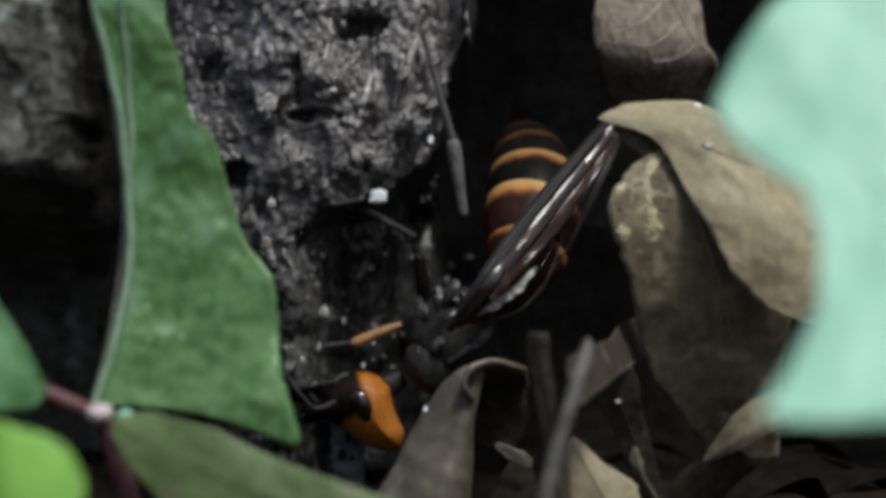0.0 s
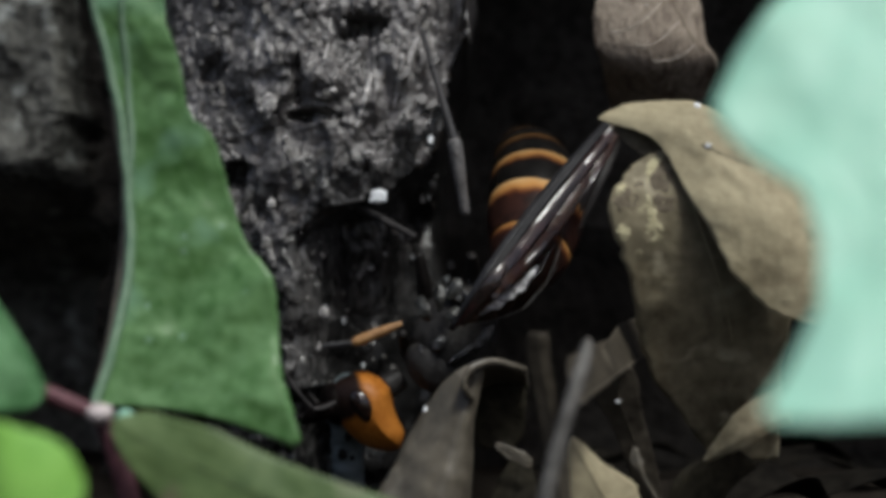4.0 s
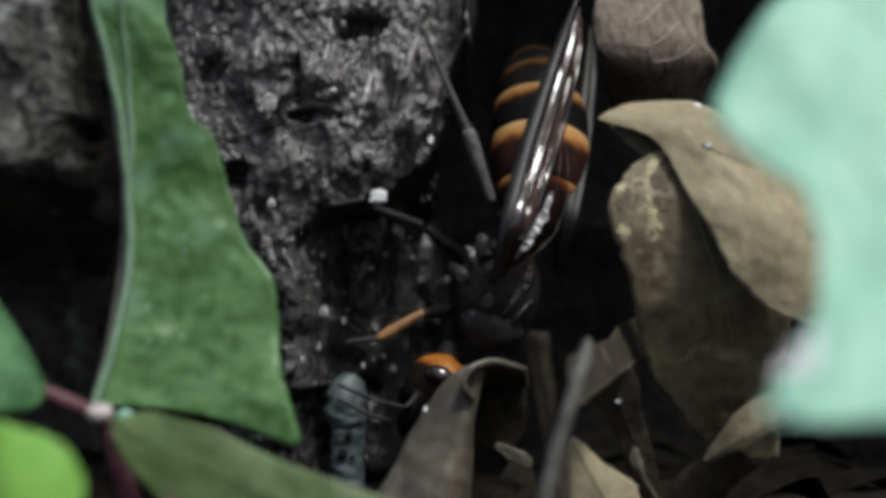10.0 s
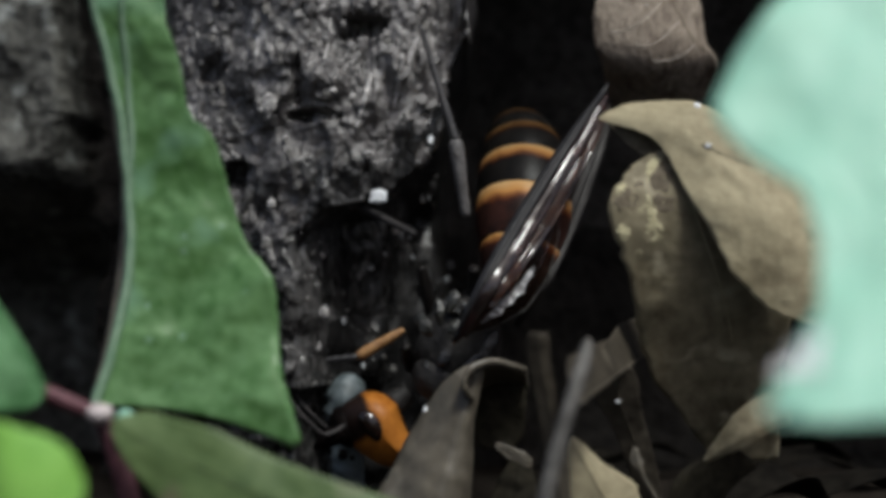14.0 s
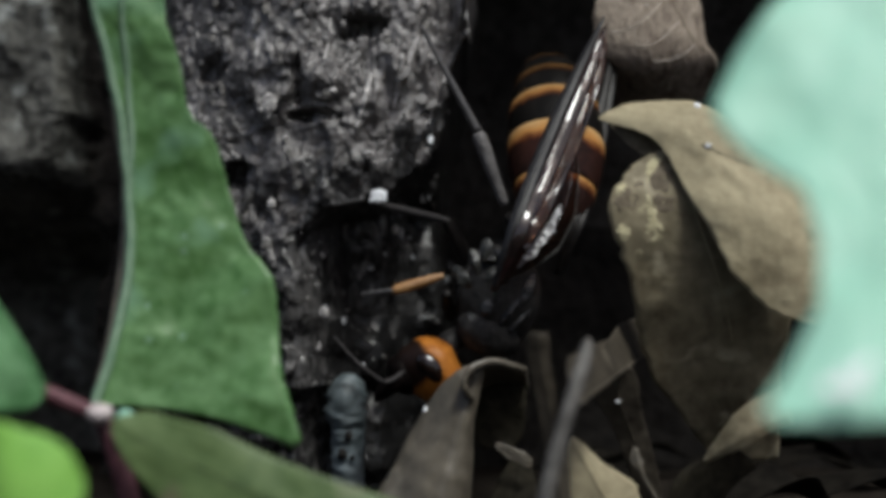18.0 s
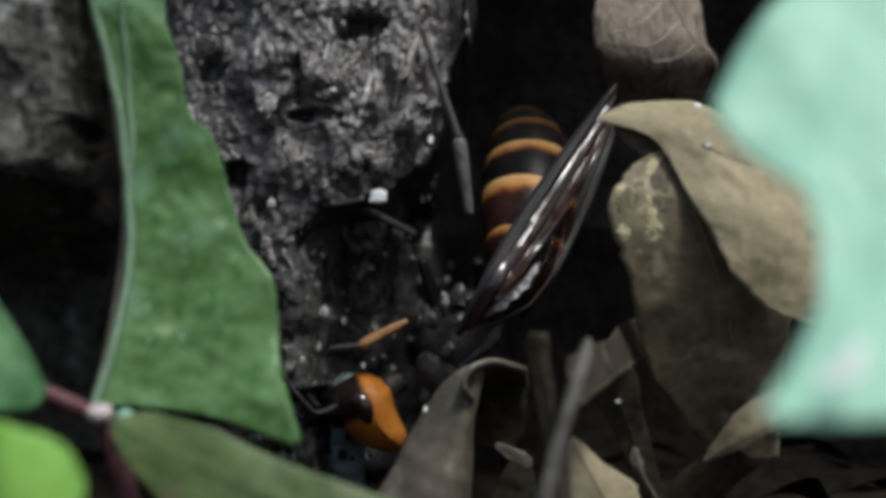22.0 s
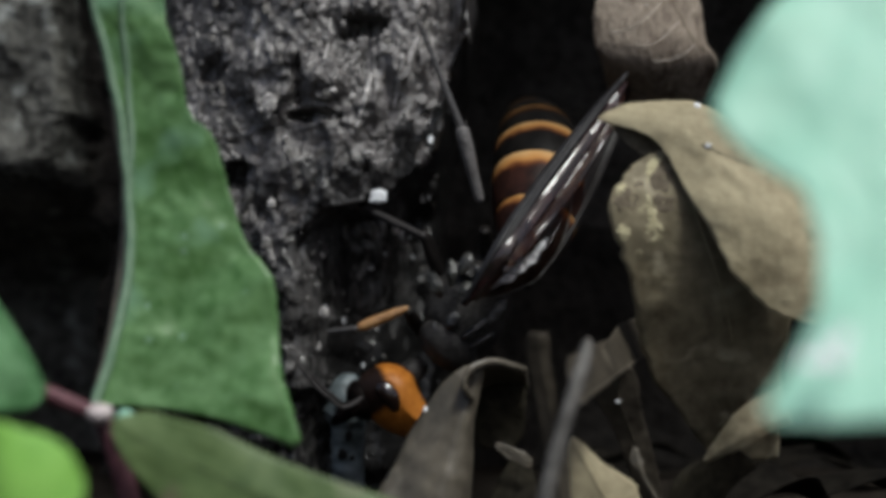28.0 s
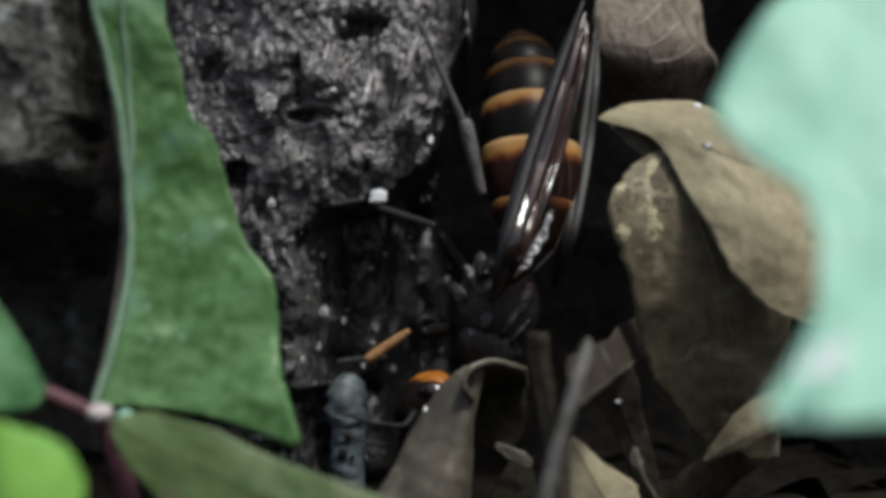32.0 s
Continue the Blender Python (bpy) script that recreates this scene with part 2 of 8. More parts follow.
def spline(pts, u):
    """Catmull-Rom through pts, u from 0 to 1."""
    p = [Vector(q) for q in pts]
    k = len(p) - 1
    i = min(int(u * k), k - 1)
    f = u * k - i
    a, b, c, d = p[max(i - 1, 0)], p[i], p[i + 1], p[min(i + 2, k)]
    return 0.5 * (2 * b + (c - a) * f + (2 * a - 5 * b + 4 * c - d) * f * f + (3 * b - a - 3 * c + d) * f ** 3)


def lerp(table, u):
    """Smooth value at u from (u, value) pairs."""
    if u <= table[0][0]:
        return table[0][1]
    for (a, x), (b, y) in zip(table, table[1:]):
        if u <= b:
            f = (u - a) / (b - a)
            return x + (y - x) * f
    return table[-1][1]


def tube(bm, pts, radii, sides=10, steps=16, flat=1.0, wob=0.0, mi=0):
    """A tapered round bar along a spline, closed at both ends. radii: (u, r) pairs."""
    rings = []
    for i in range(steps + 1):
        u = i / steps
        c = spline(pts, u)
        tan = (spline(pts, min(u + 0.02, 1)) - spline(pts, max(u - 0.02, 0))).normalized()
        side = tan.cross(Vector((0, 1, 0)))
        side = side.normalized() if side.length > 0.05 else Vector((1, 0, 0))
        up = side.cross(tan)
        r = lerp(radii, u)
        ring = []
        for j in range(sides):
            a = 2 * math.pi * j / sides
            q = r * (1 + wob * noise.noise(c * 1.3 + Vector((math.cos(a), math.sin(a), 0))))
            ring.append(bm.verts.new(c + side * (math.cos(a) * q) + up * (math.sin(a) * q * flat)))
        rings.append(ring)
    fs = []
    for a, b in zip(rings, rings[1:]):
        for j in range(sides):
            fs.append(bm.faces.new((a[j], a[(j + 1) % sides], b[(j + 1) % sides], b[j])))
    fs.append(bm.faces.new(rings[0][::-1]))
    fs.append(bm.faces.new(rings[-1]))
    for f in fs:
        f.material_index = mi
    return bm


def ball(bm, c, rx, ry, rz, turn=None, seg=20, rings=14, rough=0.0):
    """A shaped ellipsoid round c."""
    made = bmesh.ops.create_uvsphere(bm, u_segments=seg, v_segments=rings, radius=1.0)["verts"]
    for v in made:
        k = 1 + rough * noise.noise(v.co * 2.3 + Vector(c))
        q = Vector((v.co.x * rx * k, v.co.y * ry * k, v.co.z * rz * k))
        v.co = (turn @ q if turn else q) + Vector(c)
    return bm


class Blade:
    """A leaf blade round a midrib spline: widths as (u, mm) pairs to each side, side directions, curl and ripples."""

    def __init__(self, axis, left, right, dl, dr, curl_l=0.0, curl_r=0.0, sweep_l=((0, 0),), sweep_r=((0, 0),), ripple=0.25, teeth=0.0, seed=0.0):
        self.axis, self.left, self.right = axis, left, right
        self.dl, self.dr = Vector(dl).normalized(), Vector(dr).normalized()
        self.cl, self.cr, self.sl, self.sr = curl_l, curl_r, sweep_l, sweep_r
        self.ripple, self.teeth, self.seed = ripple, teeth, seed

    def point(self, u, v):
        """v from -1 (left edge) to 1 (right edge)."""
        c = spline(self.axis, u)
        tan = (spline(self.axis, min(u + 0.02, 1)) - spline(self.axis, max(u - 0.02, 0))).normalized()
        d, w, k, s = (self.dr, lerp(self.right, u), self.cr, lerp(self.sr, u)) if v > 0 else (self.dl, lerp(self.left, u), self.cl, lerp(self.sl, u))
        a = abs(v)
        n = tan.cross(d)
        n = n.normalized() if n.length > 1e-6 else Vector((0, 1, 0))
        if n.y > 0:
            n = -n
        w *= 1 + self.teeth * noise.noise(Vector((u * 40, v * 3, self.seed)))
        q = c + d * (w * a) + tan * (s * a * a) + n * (k * a * a * w)
        return q + n * (self.ripple * noise.noise(q * 0.16 + Vector((self.seed, 0, 0))) * (0.4 + a) + 0.3 * self.ripple * noise.noise(q * 0.7))

    def mesh(self, nu=40, nv=20, thick=0.22, mi=0):
        bm = bmesh.new()
        uvl = bm.loops.layers.uv.new("UVMap")
        grids = []
        pts = [[self.point(i / nu, -1 + 2 * j / nv) for j in range(nv + 1)] for i in range(nu + 1)]
        nor = []
        for i in range(nu + 1):
            row = []
            for j in range(nv + 1):
                a = pts[min(i + 1, nu)][j] - pts[max(i - 1, 0)][j]
                b = pts[i][min(j + 1, nv)] - pts[i][max(j - 1, 0)]
                n = a.cross(b)
                row.append(n.normalized() if n.length > 1e-9 else Vector((0, -1, 0)))
            nor.append(row)
        for side in (0.5, -0.5):
            grids.append([[bm.verts.new(pts[i][j] + nor[i][j] * (side * thick)) for j in range(nv + 1)] for i in range(nu + 1)])
        g, h = grids

        def quad(vs, uv):
            f = bm.faces.new(vs)
            f.material_index = mi
            for lo, t in zip(f.loops, uv):
                lo[uvl].uv = t
        for i in range(nu):
            for j in range(nv):
                t = [(i / nu, j / nv), ((i + 1) / nu, j / nv), ((i + 1) / nu, (j + 1) / nv), (i / nu, (j + 1) / nv)]
                quad((g[i][j], g[i + 1][j], g[i + 1][j + 1], g[i][j + 1]), t)
                quad((h[i][j + 1], h[i + 1][j + 1], h[i + 1][j], h[i][j]), t)
        for i in range(nu):
            for j in (0, nv):
                quad((g[i][j], h[i][j], h[i + 1][j], g[i + 1][j]), [(i / nu, j / nv)] * 4)
        for j in range(nv):
            for i in (0, nu):
                quad((g[i][j], g[i][j + 1], h[i][j + 1], h[i][j]), [(i / nu, j / nv)] * 4)
        bmesh.ops.recalc_face_normals(bm, faces=bm.faces)
        return bm

    def vein(self, parent, material, ends, r0, r1, name="vein", n=10, lift=0.12, bow=0.0, wave=0.0, flat=1.0):
        """A raised rib on the camera-side face from (u, v) to (u, v)."""
        (ua, va), (ub, vb) = ends
        pts = [self.point(ua + (ub - ua) * i / n + bow * math.sin(math.pi * i / n), va + (vb - va) * i / n) + Vector((0, wave * math.sin(i * 0.42 + ua * 9 + va * 5) - lift, 0)) for i in range(n + 1)]
        bm = bmesh.new()
        tube(bm, pts, ((0, r0), (1, r1)), sides=6 if flat == 1 else 14, steps=n * 2, flat=flat)
        return part(name, bm, material, parent)


# ---- numeric noise on arrays, for the bark ----
def hashed(ix, iz, seed):
    h = np.sin(ix * 127.1 + iz * 311.7 + seed * 74.7) * 43758.5453
    return h - np.floor(h)


def vnoise(x, z, seed):
    ix, iz = np.floor(x), np.floor(z)
    fx, fz = x - ix, z - iz
    fx, fz = fx * fx * (3 - 2 * fx), fz * fz * (3 - 2 * fz)
    a, b = hashed(ix, iz, seed), hashed(ix + 1, iz, seed)
    c, d = hashed(ix, iz + 1, seed), hashed(ix + 1, iz + 1, seed)
    return (a + (b - a) * fx) * (1 - fz) + (c + (d - c) * fx) * fz


def fbm(x, z, seed, octaves=4):
    v, a = 0 * x, 0.5
    for o in range(octaves):
        v = v + a * vnoise(x * 2 ** o, z * 2 ** o, seed + o)
        a *= 0.5
    return v


def step(a, b, x):
    t = np.clip((x - a) / (b - a), 0, 1)
    return t * t * (3 - 2 * t)


# ---- the ground ----
def build_ground():
    bm = bmesh.new()
    xs = sorted([s * d for s in (-1, 1) for d in (60000, 20000, 5000, 1500, 600, 300)] + [i * 12 for i in range(-14, 15)])
    grid = [[bm.verts.new((x, y, -36 + (2.0 * noise.noise(Vector((x, y, 0)) * 0.05) if abs(x) < 170 and abs(y) < 170 else 0))) for x in xs] for y in xs]
    for a, b in zip(grid, grid[1:]):
        for i in range(len(xs) - 1):
            bm.faces.new((a[i], a[i + 1], b[i + 1], b[i]))
    g = part("ground", bm, M_SOIL)
    return tagged(g, "dark crumbly forest soil at the foot of the tree", "ground", kind="structure")


build_ground()

# ---- the tree trunk ----
R = 340.0


def trunk_depth(x, z):
    """How far the bark lies behind the front tangent plane, in mm, with which region: 0 bark, 1 sap hollow, 2 dark cave
    and cleft, 3 old bark, 4 cave foot in shade colour, 5 sap hollow in shade colour, 6 pale fibrous bark.
    """
    wob = 2.4 * (fbm(x / 7, z / 7, 3) - 0.5)
    # right flank of the main ridge
    flank = 2.6 + wob + np.clip(0.16 * (z - 24), -3, 1.6)
    right = step(-1.2, 1.6, x - flank)
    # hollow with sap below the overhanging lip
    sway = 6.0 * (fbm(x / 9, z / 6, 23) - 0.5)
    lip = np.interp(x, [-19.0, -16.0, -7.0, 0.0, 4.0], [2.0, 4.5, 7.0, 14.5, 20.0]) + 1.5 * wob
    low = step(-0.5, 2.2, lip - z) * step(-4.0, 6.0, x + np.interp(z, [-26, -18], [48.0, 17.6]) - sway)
    # dark cleft and old ridge
    left = step(-1.5, 1.5, -41.5 + wob - x)
    old = step(-2, 2, -56.5 + 2.5 * wob - x)
    y = 7.5 + 0.012 * (x + 18) ** 2 * (x < 3) + 0.016 * np.minimum(x + 14, 0) ** 2 + 6.0 * (0.5 - fbm(x / 13, z / 16, 11, 3))
    # pits in the ridge
    for cx, cz, rx, rz, dp in ((-10.3, 28.6, 2.6, 2.2, 5.0), (-17.2, 17.3, 3.4, 0.9, 3.6), (-18.9, 21.4, 0.6, 3.0, 2.2), (-27.5, 9.5, 1.6, 2.4, 3.0), (-31.0, 24.0, 1.4, 2.6, 2.5), (-24.0, -3.0, 1.5, 2.0, 3.0)):
        d = np.sqrt(((x - cx) / rx) ** 2 + ((z - cz) / rz) ** 2) + 1.9 * (fbm(x / 2.2, z / 1.8, 41) - 0.5)
        y = y + dp * step(1.15, 0.55, d)
    for cx, cz, rx, rz, up in ((-14.6, 22.6, 3.6, 3.6, 2.4), (-22.2, 18.6, 2.4, 3.0, 1.4), (-3.6, 24.0, 3.6, 6.0, 1.4), (-9.3, 19.4, 2.2, 3.2, 1.2), (-10.0, 10.6, 3.4, 2.4, 0.9), (-19.8, 10.0, 3.6, 2.6, 1.2), (-20.2, -2.6, 2.6, 4.6, 1.6)):
        d = np.sqrt(((x - cx) / rx) ** 2 + ((z - cz) / rz) ** 2) + 0.9 * (fbm(x / 2.6, z / 2.6, 43) - 0.5)
        y = y - up * step(1.2, 0.35, d)
    y = y + low * 15.0 * (0.28 + 0.72 * step(-20, -12, x + 0.4 * sway)) * (1 - right) + low * 9.0 * step(-9, -3, x) * step(9, 4, z) * (1 - right) + low * 5.0 * (fbm(x / 5, z / 5, 29, 3) - 0.5)
    cave = 62 + 8 * fbm(x / 20, z / 20, 5)
    # unseen lintel above the view, added to keep skylight out of the cave
    sky_block = step(48, 62, z + wob)
    y = y * (1 - right) + right * (cave * (1 - sky_block) + 14 * sky_block) * step(95, 70, x) + right * 14 * (1 - step(95, 70, x))
    side = (58 + 6 * fbm(x / 9, z / 9, 8)) * (1 - old) + old * (42 + 5 * fbm(x / 8, z / 12, 2) + 46 * step(14, -8, z + 2 * wob))
    y = y * (1 - left) + left * side * step(-110, -80, x) + left * 16 * (1 - step(-110, -80, x))
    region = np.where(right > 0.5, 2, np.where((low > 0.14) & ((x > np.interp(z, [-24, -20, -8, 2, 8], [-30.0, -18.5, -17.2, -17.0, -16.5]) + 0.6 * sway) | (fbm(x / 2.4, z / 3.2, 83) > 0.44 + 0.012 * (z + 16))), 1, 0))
    # noise patches round the lip take the sap material, darker than the bark
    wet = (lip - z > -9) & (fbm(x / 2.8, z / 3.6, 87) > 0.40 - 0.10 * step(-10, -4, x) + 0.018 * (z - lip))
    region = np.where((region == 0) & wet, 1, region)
    # darkened by colour here, where the hollow is not carved deeper
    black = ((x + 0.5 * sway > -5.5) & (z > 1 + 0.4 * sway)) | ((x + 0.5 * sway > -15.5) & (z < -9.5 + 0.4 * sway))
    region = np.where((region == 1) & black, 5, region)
    region = np.where((region == 0) & (step(-14, -6, x + 0.3 * (z - 20)) * step(13, 18, z) > 0.3 + 0.7 * fbm(x / 2.5, z / 5, 97)), 6, region)
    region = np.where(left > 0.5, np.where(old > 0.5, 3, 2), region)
    # low in the cave, shade is painted with the darker material
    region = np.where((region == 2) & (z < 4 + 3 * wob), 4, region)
    # torn flakes: stepped plates, sharp-crested folds and small crumbs, with upright fibres near the flank
    wx, wz = x + 4.0 * (fbm(x / 3.4, z / 3.4, 31) - 0.5), z + 4.0 * (fbm(x / 3.4, z / 3.4, 37) - 0.5)
    plate = fbm(wx / 7.0, wz / 9.0, 4, 5) * 7.0
    base = np.floor(plate)
    terrace = base + step(0.0, 0.35, plate - base)
    fold, amp = 0 * x, 1.0
    for o in range(4):
        f = 2.0 ** o / 3.2
        fold = fold + amp * (1 - np.abs(2 * vnoise(wx * f, wz * f * 0.7, 71 + o) - 1)) ** 2
        amp *= 0.55
    lump = 0.60 * (terrace - 2.6) + 0.22 * fold
    fibre = step(-14, -6, x + 0.3 * (z - 20)) * step(8, 14, z) * (1 - right)
    strands = 1.5 * vnoise(x / 0.75 + 1.5 * fbm(x / 5, z / 5, 61), z / 5.0, 63) + 0.7 * vnoise(x / 0.35, z / 3.0, 65)
    relief = lump * (1 - 0.55 * fibre) + 0.75 * strands * fibre + 1.6 * (fbm(wx / 1.3, wz / 2.3, 17, 5) - 0.25) + 0.4 * (fbm(x / 0.55, z / 0.7, 19, 2) - 0.4)
    rough = np.where((region == 2) | (region == 4), 0.6, np.where(region == 3, 0.3, np.where(region == 5, 0.35, np.where((region == 1) & (low > 0.14), 0.6, 1.0))))
    return y - rough * (relief - 2.0), region


def build_trunk():
    dense_x, dense_z = np.concatenate([np.arange(-72, -44, 0.6), np.arange(-44, 8, 0.22), np.arange(8, 60, 0.8)]), np.arange(-39, 40, 0.24)
    out = np.array([70, 85, 100, 120, 150, 190, 240, 300, 380, 480, 600, 740, 880, 1000])
    xs = np.concatenate([-out[::-1] - 8, dense_x, out])
    zs = np.concatenate([[-60, -46], dense_z, [49, 53, 58, 64, 72, 85, 110, 150, 220, 330, 500, 750, 1100, 1600]])
    gx, gz = np.meshgrid(xs, zs)
    dep, region = trunk_depth(gx, gz)
    taper = 1 + 0.10 * np.exp(-(gz + 40) / 300)
    # round the trunk: arc length along x becomes an angle
    ang = gx / R
    rr = (R * 1.0 - dep) * np.where(np.abs(gx) > 90, taper / taper.max(), 1)
    flat = np.exp(-(gx / 130.0) ** 4)
    px = (rr * np.sin(ang)) * (1 - flat) + gx * flat
    py = (R - rr * np.cos(ang)) * (1 - flat) + dep * flat
    verts = np.stack([px, py, gz], -1).reshape(-1, 3) * MM
    w, h = len(xs), len(zs)
    idx = np.arange(w * h).reshape(h, w)
    quads = np.stack([idx[:-1, :-1], idx[:-1, 1:], idx[1:, 1:], idx[1:, :-1]], -1).reshape(-1, 4)
    close = np.stack([idx[:-1, -1], idx[:-1, 0], idx[1:, 0], idx[1:, -1]], -1)
    quads = np.concatenate([quads, close])
    top = idx[-1].tolist()
    me = bpy.data.meshes.new("bark")
    me.from_pydata(verts.tolist(), [], quads.tolist() + [top])
    for q in (M_BARK, M_SAP, M_CAVE, M_BARK_OLD, M_HOLLOW_SHADE, M_SAP_SHADE, M_BARK_PALE):
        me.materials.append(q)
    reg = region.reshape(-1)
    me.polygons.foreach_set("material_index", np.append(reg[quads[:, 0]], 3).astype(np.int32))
    me.polygons.foreach_set("use_smooth", np.append(np.ones(len(quads), dtype=bool), False))
    me.update()
    tree = thing("tree", "old tree trunk with rough grey bark and a dark sap-wet hollow", "tree", at=(0, R, -36))
    ob = new("trunk", me)
    ob.parent = tree
    ob.location = (0, -R * MM, 36 * MM)
    return tree


TREE = build_trunk()


def bark_y(x, z):
    return float(trunk_depth(np.array([x]), np.array([z]))[0][0])


def chunk(seed, sx, sy, sz):
    rnd = random.Random(seed)
    bm = bmesh.new()
    bmesh.ops.create_icosphere(bm, subdivisions=1, radius=1.0)
    for v in bm.verts:
        k = 0.65 + 0.6 * rnd.random()
        v.co = Vector((v.co.x * sx * k, v.co.y * sy * k, v.co.z * sz * k))
    return bm


# ---- vine leaves ----
def build_green_leaf():
    t = thing("vine_leaf", "tall green vine leaf folded along its pale midrib", "leaf", "vine leaves", at=(-37.1, -28, -16.8))
    b = Blade([(-36.1, -33, -16.3), (-34.2, -31.5, -9.4), (-33.2, -30, -0.5), (-33.3, -29.5, 7.3), (-34.9, -30, 17.4), (-36.8, -31, 26.2), (-37.5, -32, 32.6)],
              left=((0, 1), (0.3, 5), (0.7, 5), (1, 0.5)),
              right=((0, 21.9), (0.015, 22.7), (0.03, 22.6), (0.08, 20.8), (0.12, 19.2), (0.167, 17.7), (0.21, 16.9), (0.28, 16.1), (0.31, 15.4), (0.34, 14.15), (0.37, 12.6), (0.41, 11.5), (0.5, 10.3), (0.57, 9.7), (0.59, 9.25), (0.61, 7.8), (0.63, 7.3), (0.7, 7.5), (0.74, 7.4), (0.78, 7.05), (0.9, 7.8), (1, 8)),
              dl=(-0.16, 1, 0), dr=(1, 0.05, 0.02), curl_r=0.06, sweep_r=((0, -5.26), (0.167, -2.99), (0.4, -1.20), (0.7, 0)), ripple=0.9, teeth=0.02)
    return t, b


def link_blade(t, b, material, name="blade", nu=40, nv=20, thick=0.22):
    ob = part(name, b.mesh(nu, nv, thick), material, None)
    ob.parent = t
    ob.location = -t.location
    return ob


def hang(t, ob):
    ob.location = Vector(ob.location) - t.location
    return ob


t, b = build_green_leaf()
link_blade(t, b, M_LEAF, nu=90, nv=40)
hang(t, b.vein(t, M_VEIN, ((0, 0), (1, 0)), 0.6, 0.45, "midrib", 24))
hang(t, b.vein(t, M_VEIN, ((0.50, 0.0), (0.97, 0.60)), 0.42, 0.28))
b = Blade([(-36.5, -31.6, -15.0), (-34.9, -30.3, -8.8), (-33.9, -28.8, -0.5), (-34.0, -28.3, 7.3), (-35.4, -28.8, 16.0)], left=((0, 0.2), (0.3, 0.7), (0.7, 0.6), (1, 0.1)), right=((0, 0.2), (0.5, 0.4), (1, 0.1)),
          dl=(-1, 0.5, 0), dr=(1, -0.2, 0), ripple=0.15, seed=51)
link_blade(t, b, M_GREYDARK, "dry_margin", 30, 6)


def simple_leaf(name, label, group, material, axis, left, right, dl=(-1, 0, 0), dr=(1, 0, 0), ribs=(), rib_material=None, nu=36, nv=18, thick=0.22, bow=0.0, **kw):
    t = thing(name, label, "leaf", group, at=axis[0])
    b = Blade(axis, left, right, dl, dr, **kw)
    link_blade(t, b, material, nu=nu, nv=nv, thick=thick)
    for (ends, r0, r1) in ribs:
        hang(t, b.vein(t, rib_material, ends, r0, r1, bow=bow))
    if not ribs:
        hang(t, b.vein(t, material, ((0.02, 0), (0.95, 0)), 0.16, 0.06, "midrib"))
    return t, b


simple_leaf("vine_leaf", "dark green vine leaf with a paler base on a short stalk", "vine leaves", M_LEAF_DARK,
            [(-37.3, -50, -13.4), (-41.5, -49, -7.1), (-48.0, -46, 1.1), (-54.3, -42, 6.7)],
            left=((0, 0.5), (0.08, 2.6), (0.2, 5.5), (0.35, 9.5), (0.6, 13), (0.8, 12), (1, 4)), right=((0, 0.3), (0.2, 0.7), (0.5, 0.8), (1, 0.3)),
            dl=(-0.05, -0.45, -0.88), dr=(0.75, 0.2, 0.6), ribs=[(((0, 0), (0.95, 0)), 0.14, 0.08)], rib_material=M_LEAF_DARK, ripple=0.5)
simple_leaf("vine_leaf", "young bright yellow-green rounded leaf", "vine leaves", M_LEAF_YOUNG,
            [(-44.9, -70, -22.6), (-39.4, -73, -20.9), (-33.7, -76, -19.4), (-28.5, -74, -18.3)],
            left=((0, 0.3), (0.25, 5.0), (0.5, 6.3), (0.68, 5.9), (0.85, 4.2), (0.94, 2.6), (1, 0.2)), right=((0, 0.3), (0.3, 5), (0.7, 6.2), (0.9, 4), (1, 0.2)),
            dl=(-0.2, 0.12, 1), dr=(0.2, -0.2, -1), ribs=[(((0, 0), (0.95, 0)), 0.2, 0.1)], rib_material=M_LEAF_YOUNG, curl_l=-0.15, ripple=0.3)
simple_leaf("vine_leaf", "broad olive-green leaf lying over the litter", "vine leaves", M_LEAF_OLIVE,
            [(-31.3, -48, -16.4), (-24.1, -50, -19.8), (-13.8, -52, -24.0), (-3.3, -52, -27.1), (6.1, -50, -29.6)],
            left=((0, 0.3), (0.12, 2.6), (0.3, 3.8), (0.6, 3.6), (0.85, 3), (1, 0.3)), right=((0, 0.5), (0.1, 3), (0.3, 6), (0.6, 7), (1, 0.3)),
            dl=(0.25, 0.25, 1), dr=(-0.3, -0.1, -1), ribs=[(((0, 0), (0.95, 0)), 0.1, 0.05)], rib_material=M_LEAF_OLIVE, ripple=0.6)
simple_leaf("vine_leaf", "large pale mint-green lobed leaf close by", "vine leaves", M_LEAF_PALE,
            [(26.8, -104, -10.5), (28.5, -98, -4.2), (30.0, -92, 3.9), (31.5, -86, 13.1), (32.9, -80, 23.3)],
            left=((0, 6.0), (0.02, 6.8), (0.05, 7.2), (0.09, 6.75), (0.14, 5.95), (0.27, 4.05), (0.40, 4.17), (0.5, 5.41), (0.57, 8.50), (0.63, 11.01), (0.675, 11.90), (0.78, 10.35), (0.88, 6.95), (1, 1.54)),
            right=((0, 4), (0.1, 7), (0.7, 9), (1, 2)), dl=(-1, 0.1, 0), dr=(1, 0.2, 0), ripple=0.8, nu=60, nv=24, rib_material=M_LEAF_PALE,
            ribs=[(((0.02, 0), (0.96, 0)), 0.3, 0.12), (((0.3, -0.05), (0.62, -0.85)), 0.14, 0.06), (((0.12, -0.05), (0.08, -0.85)), 0.14, 0.06), (((0.5, -0.05), (0.82, -0.8)), 0.12, 0.05)])

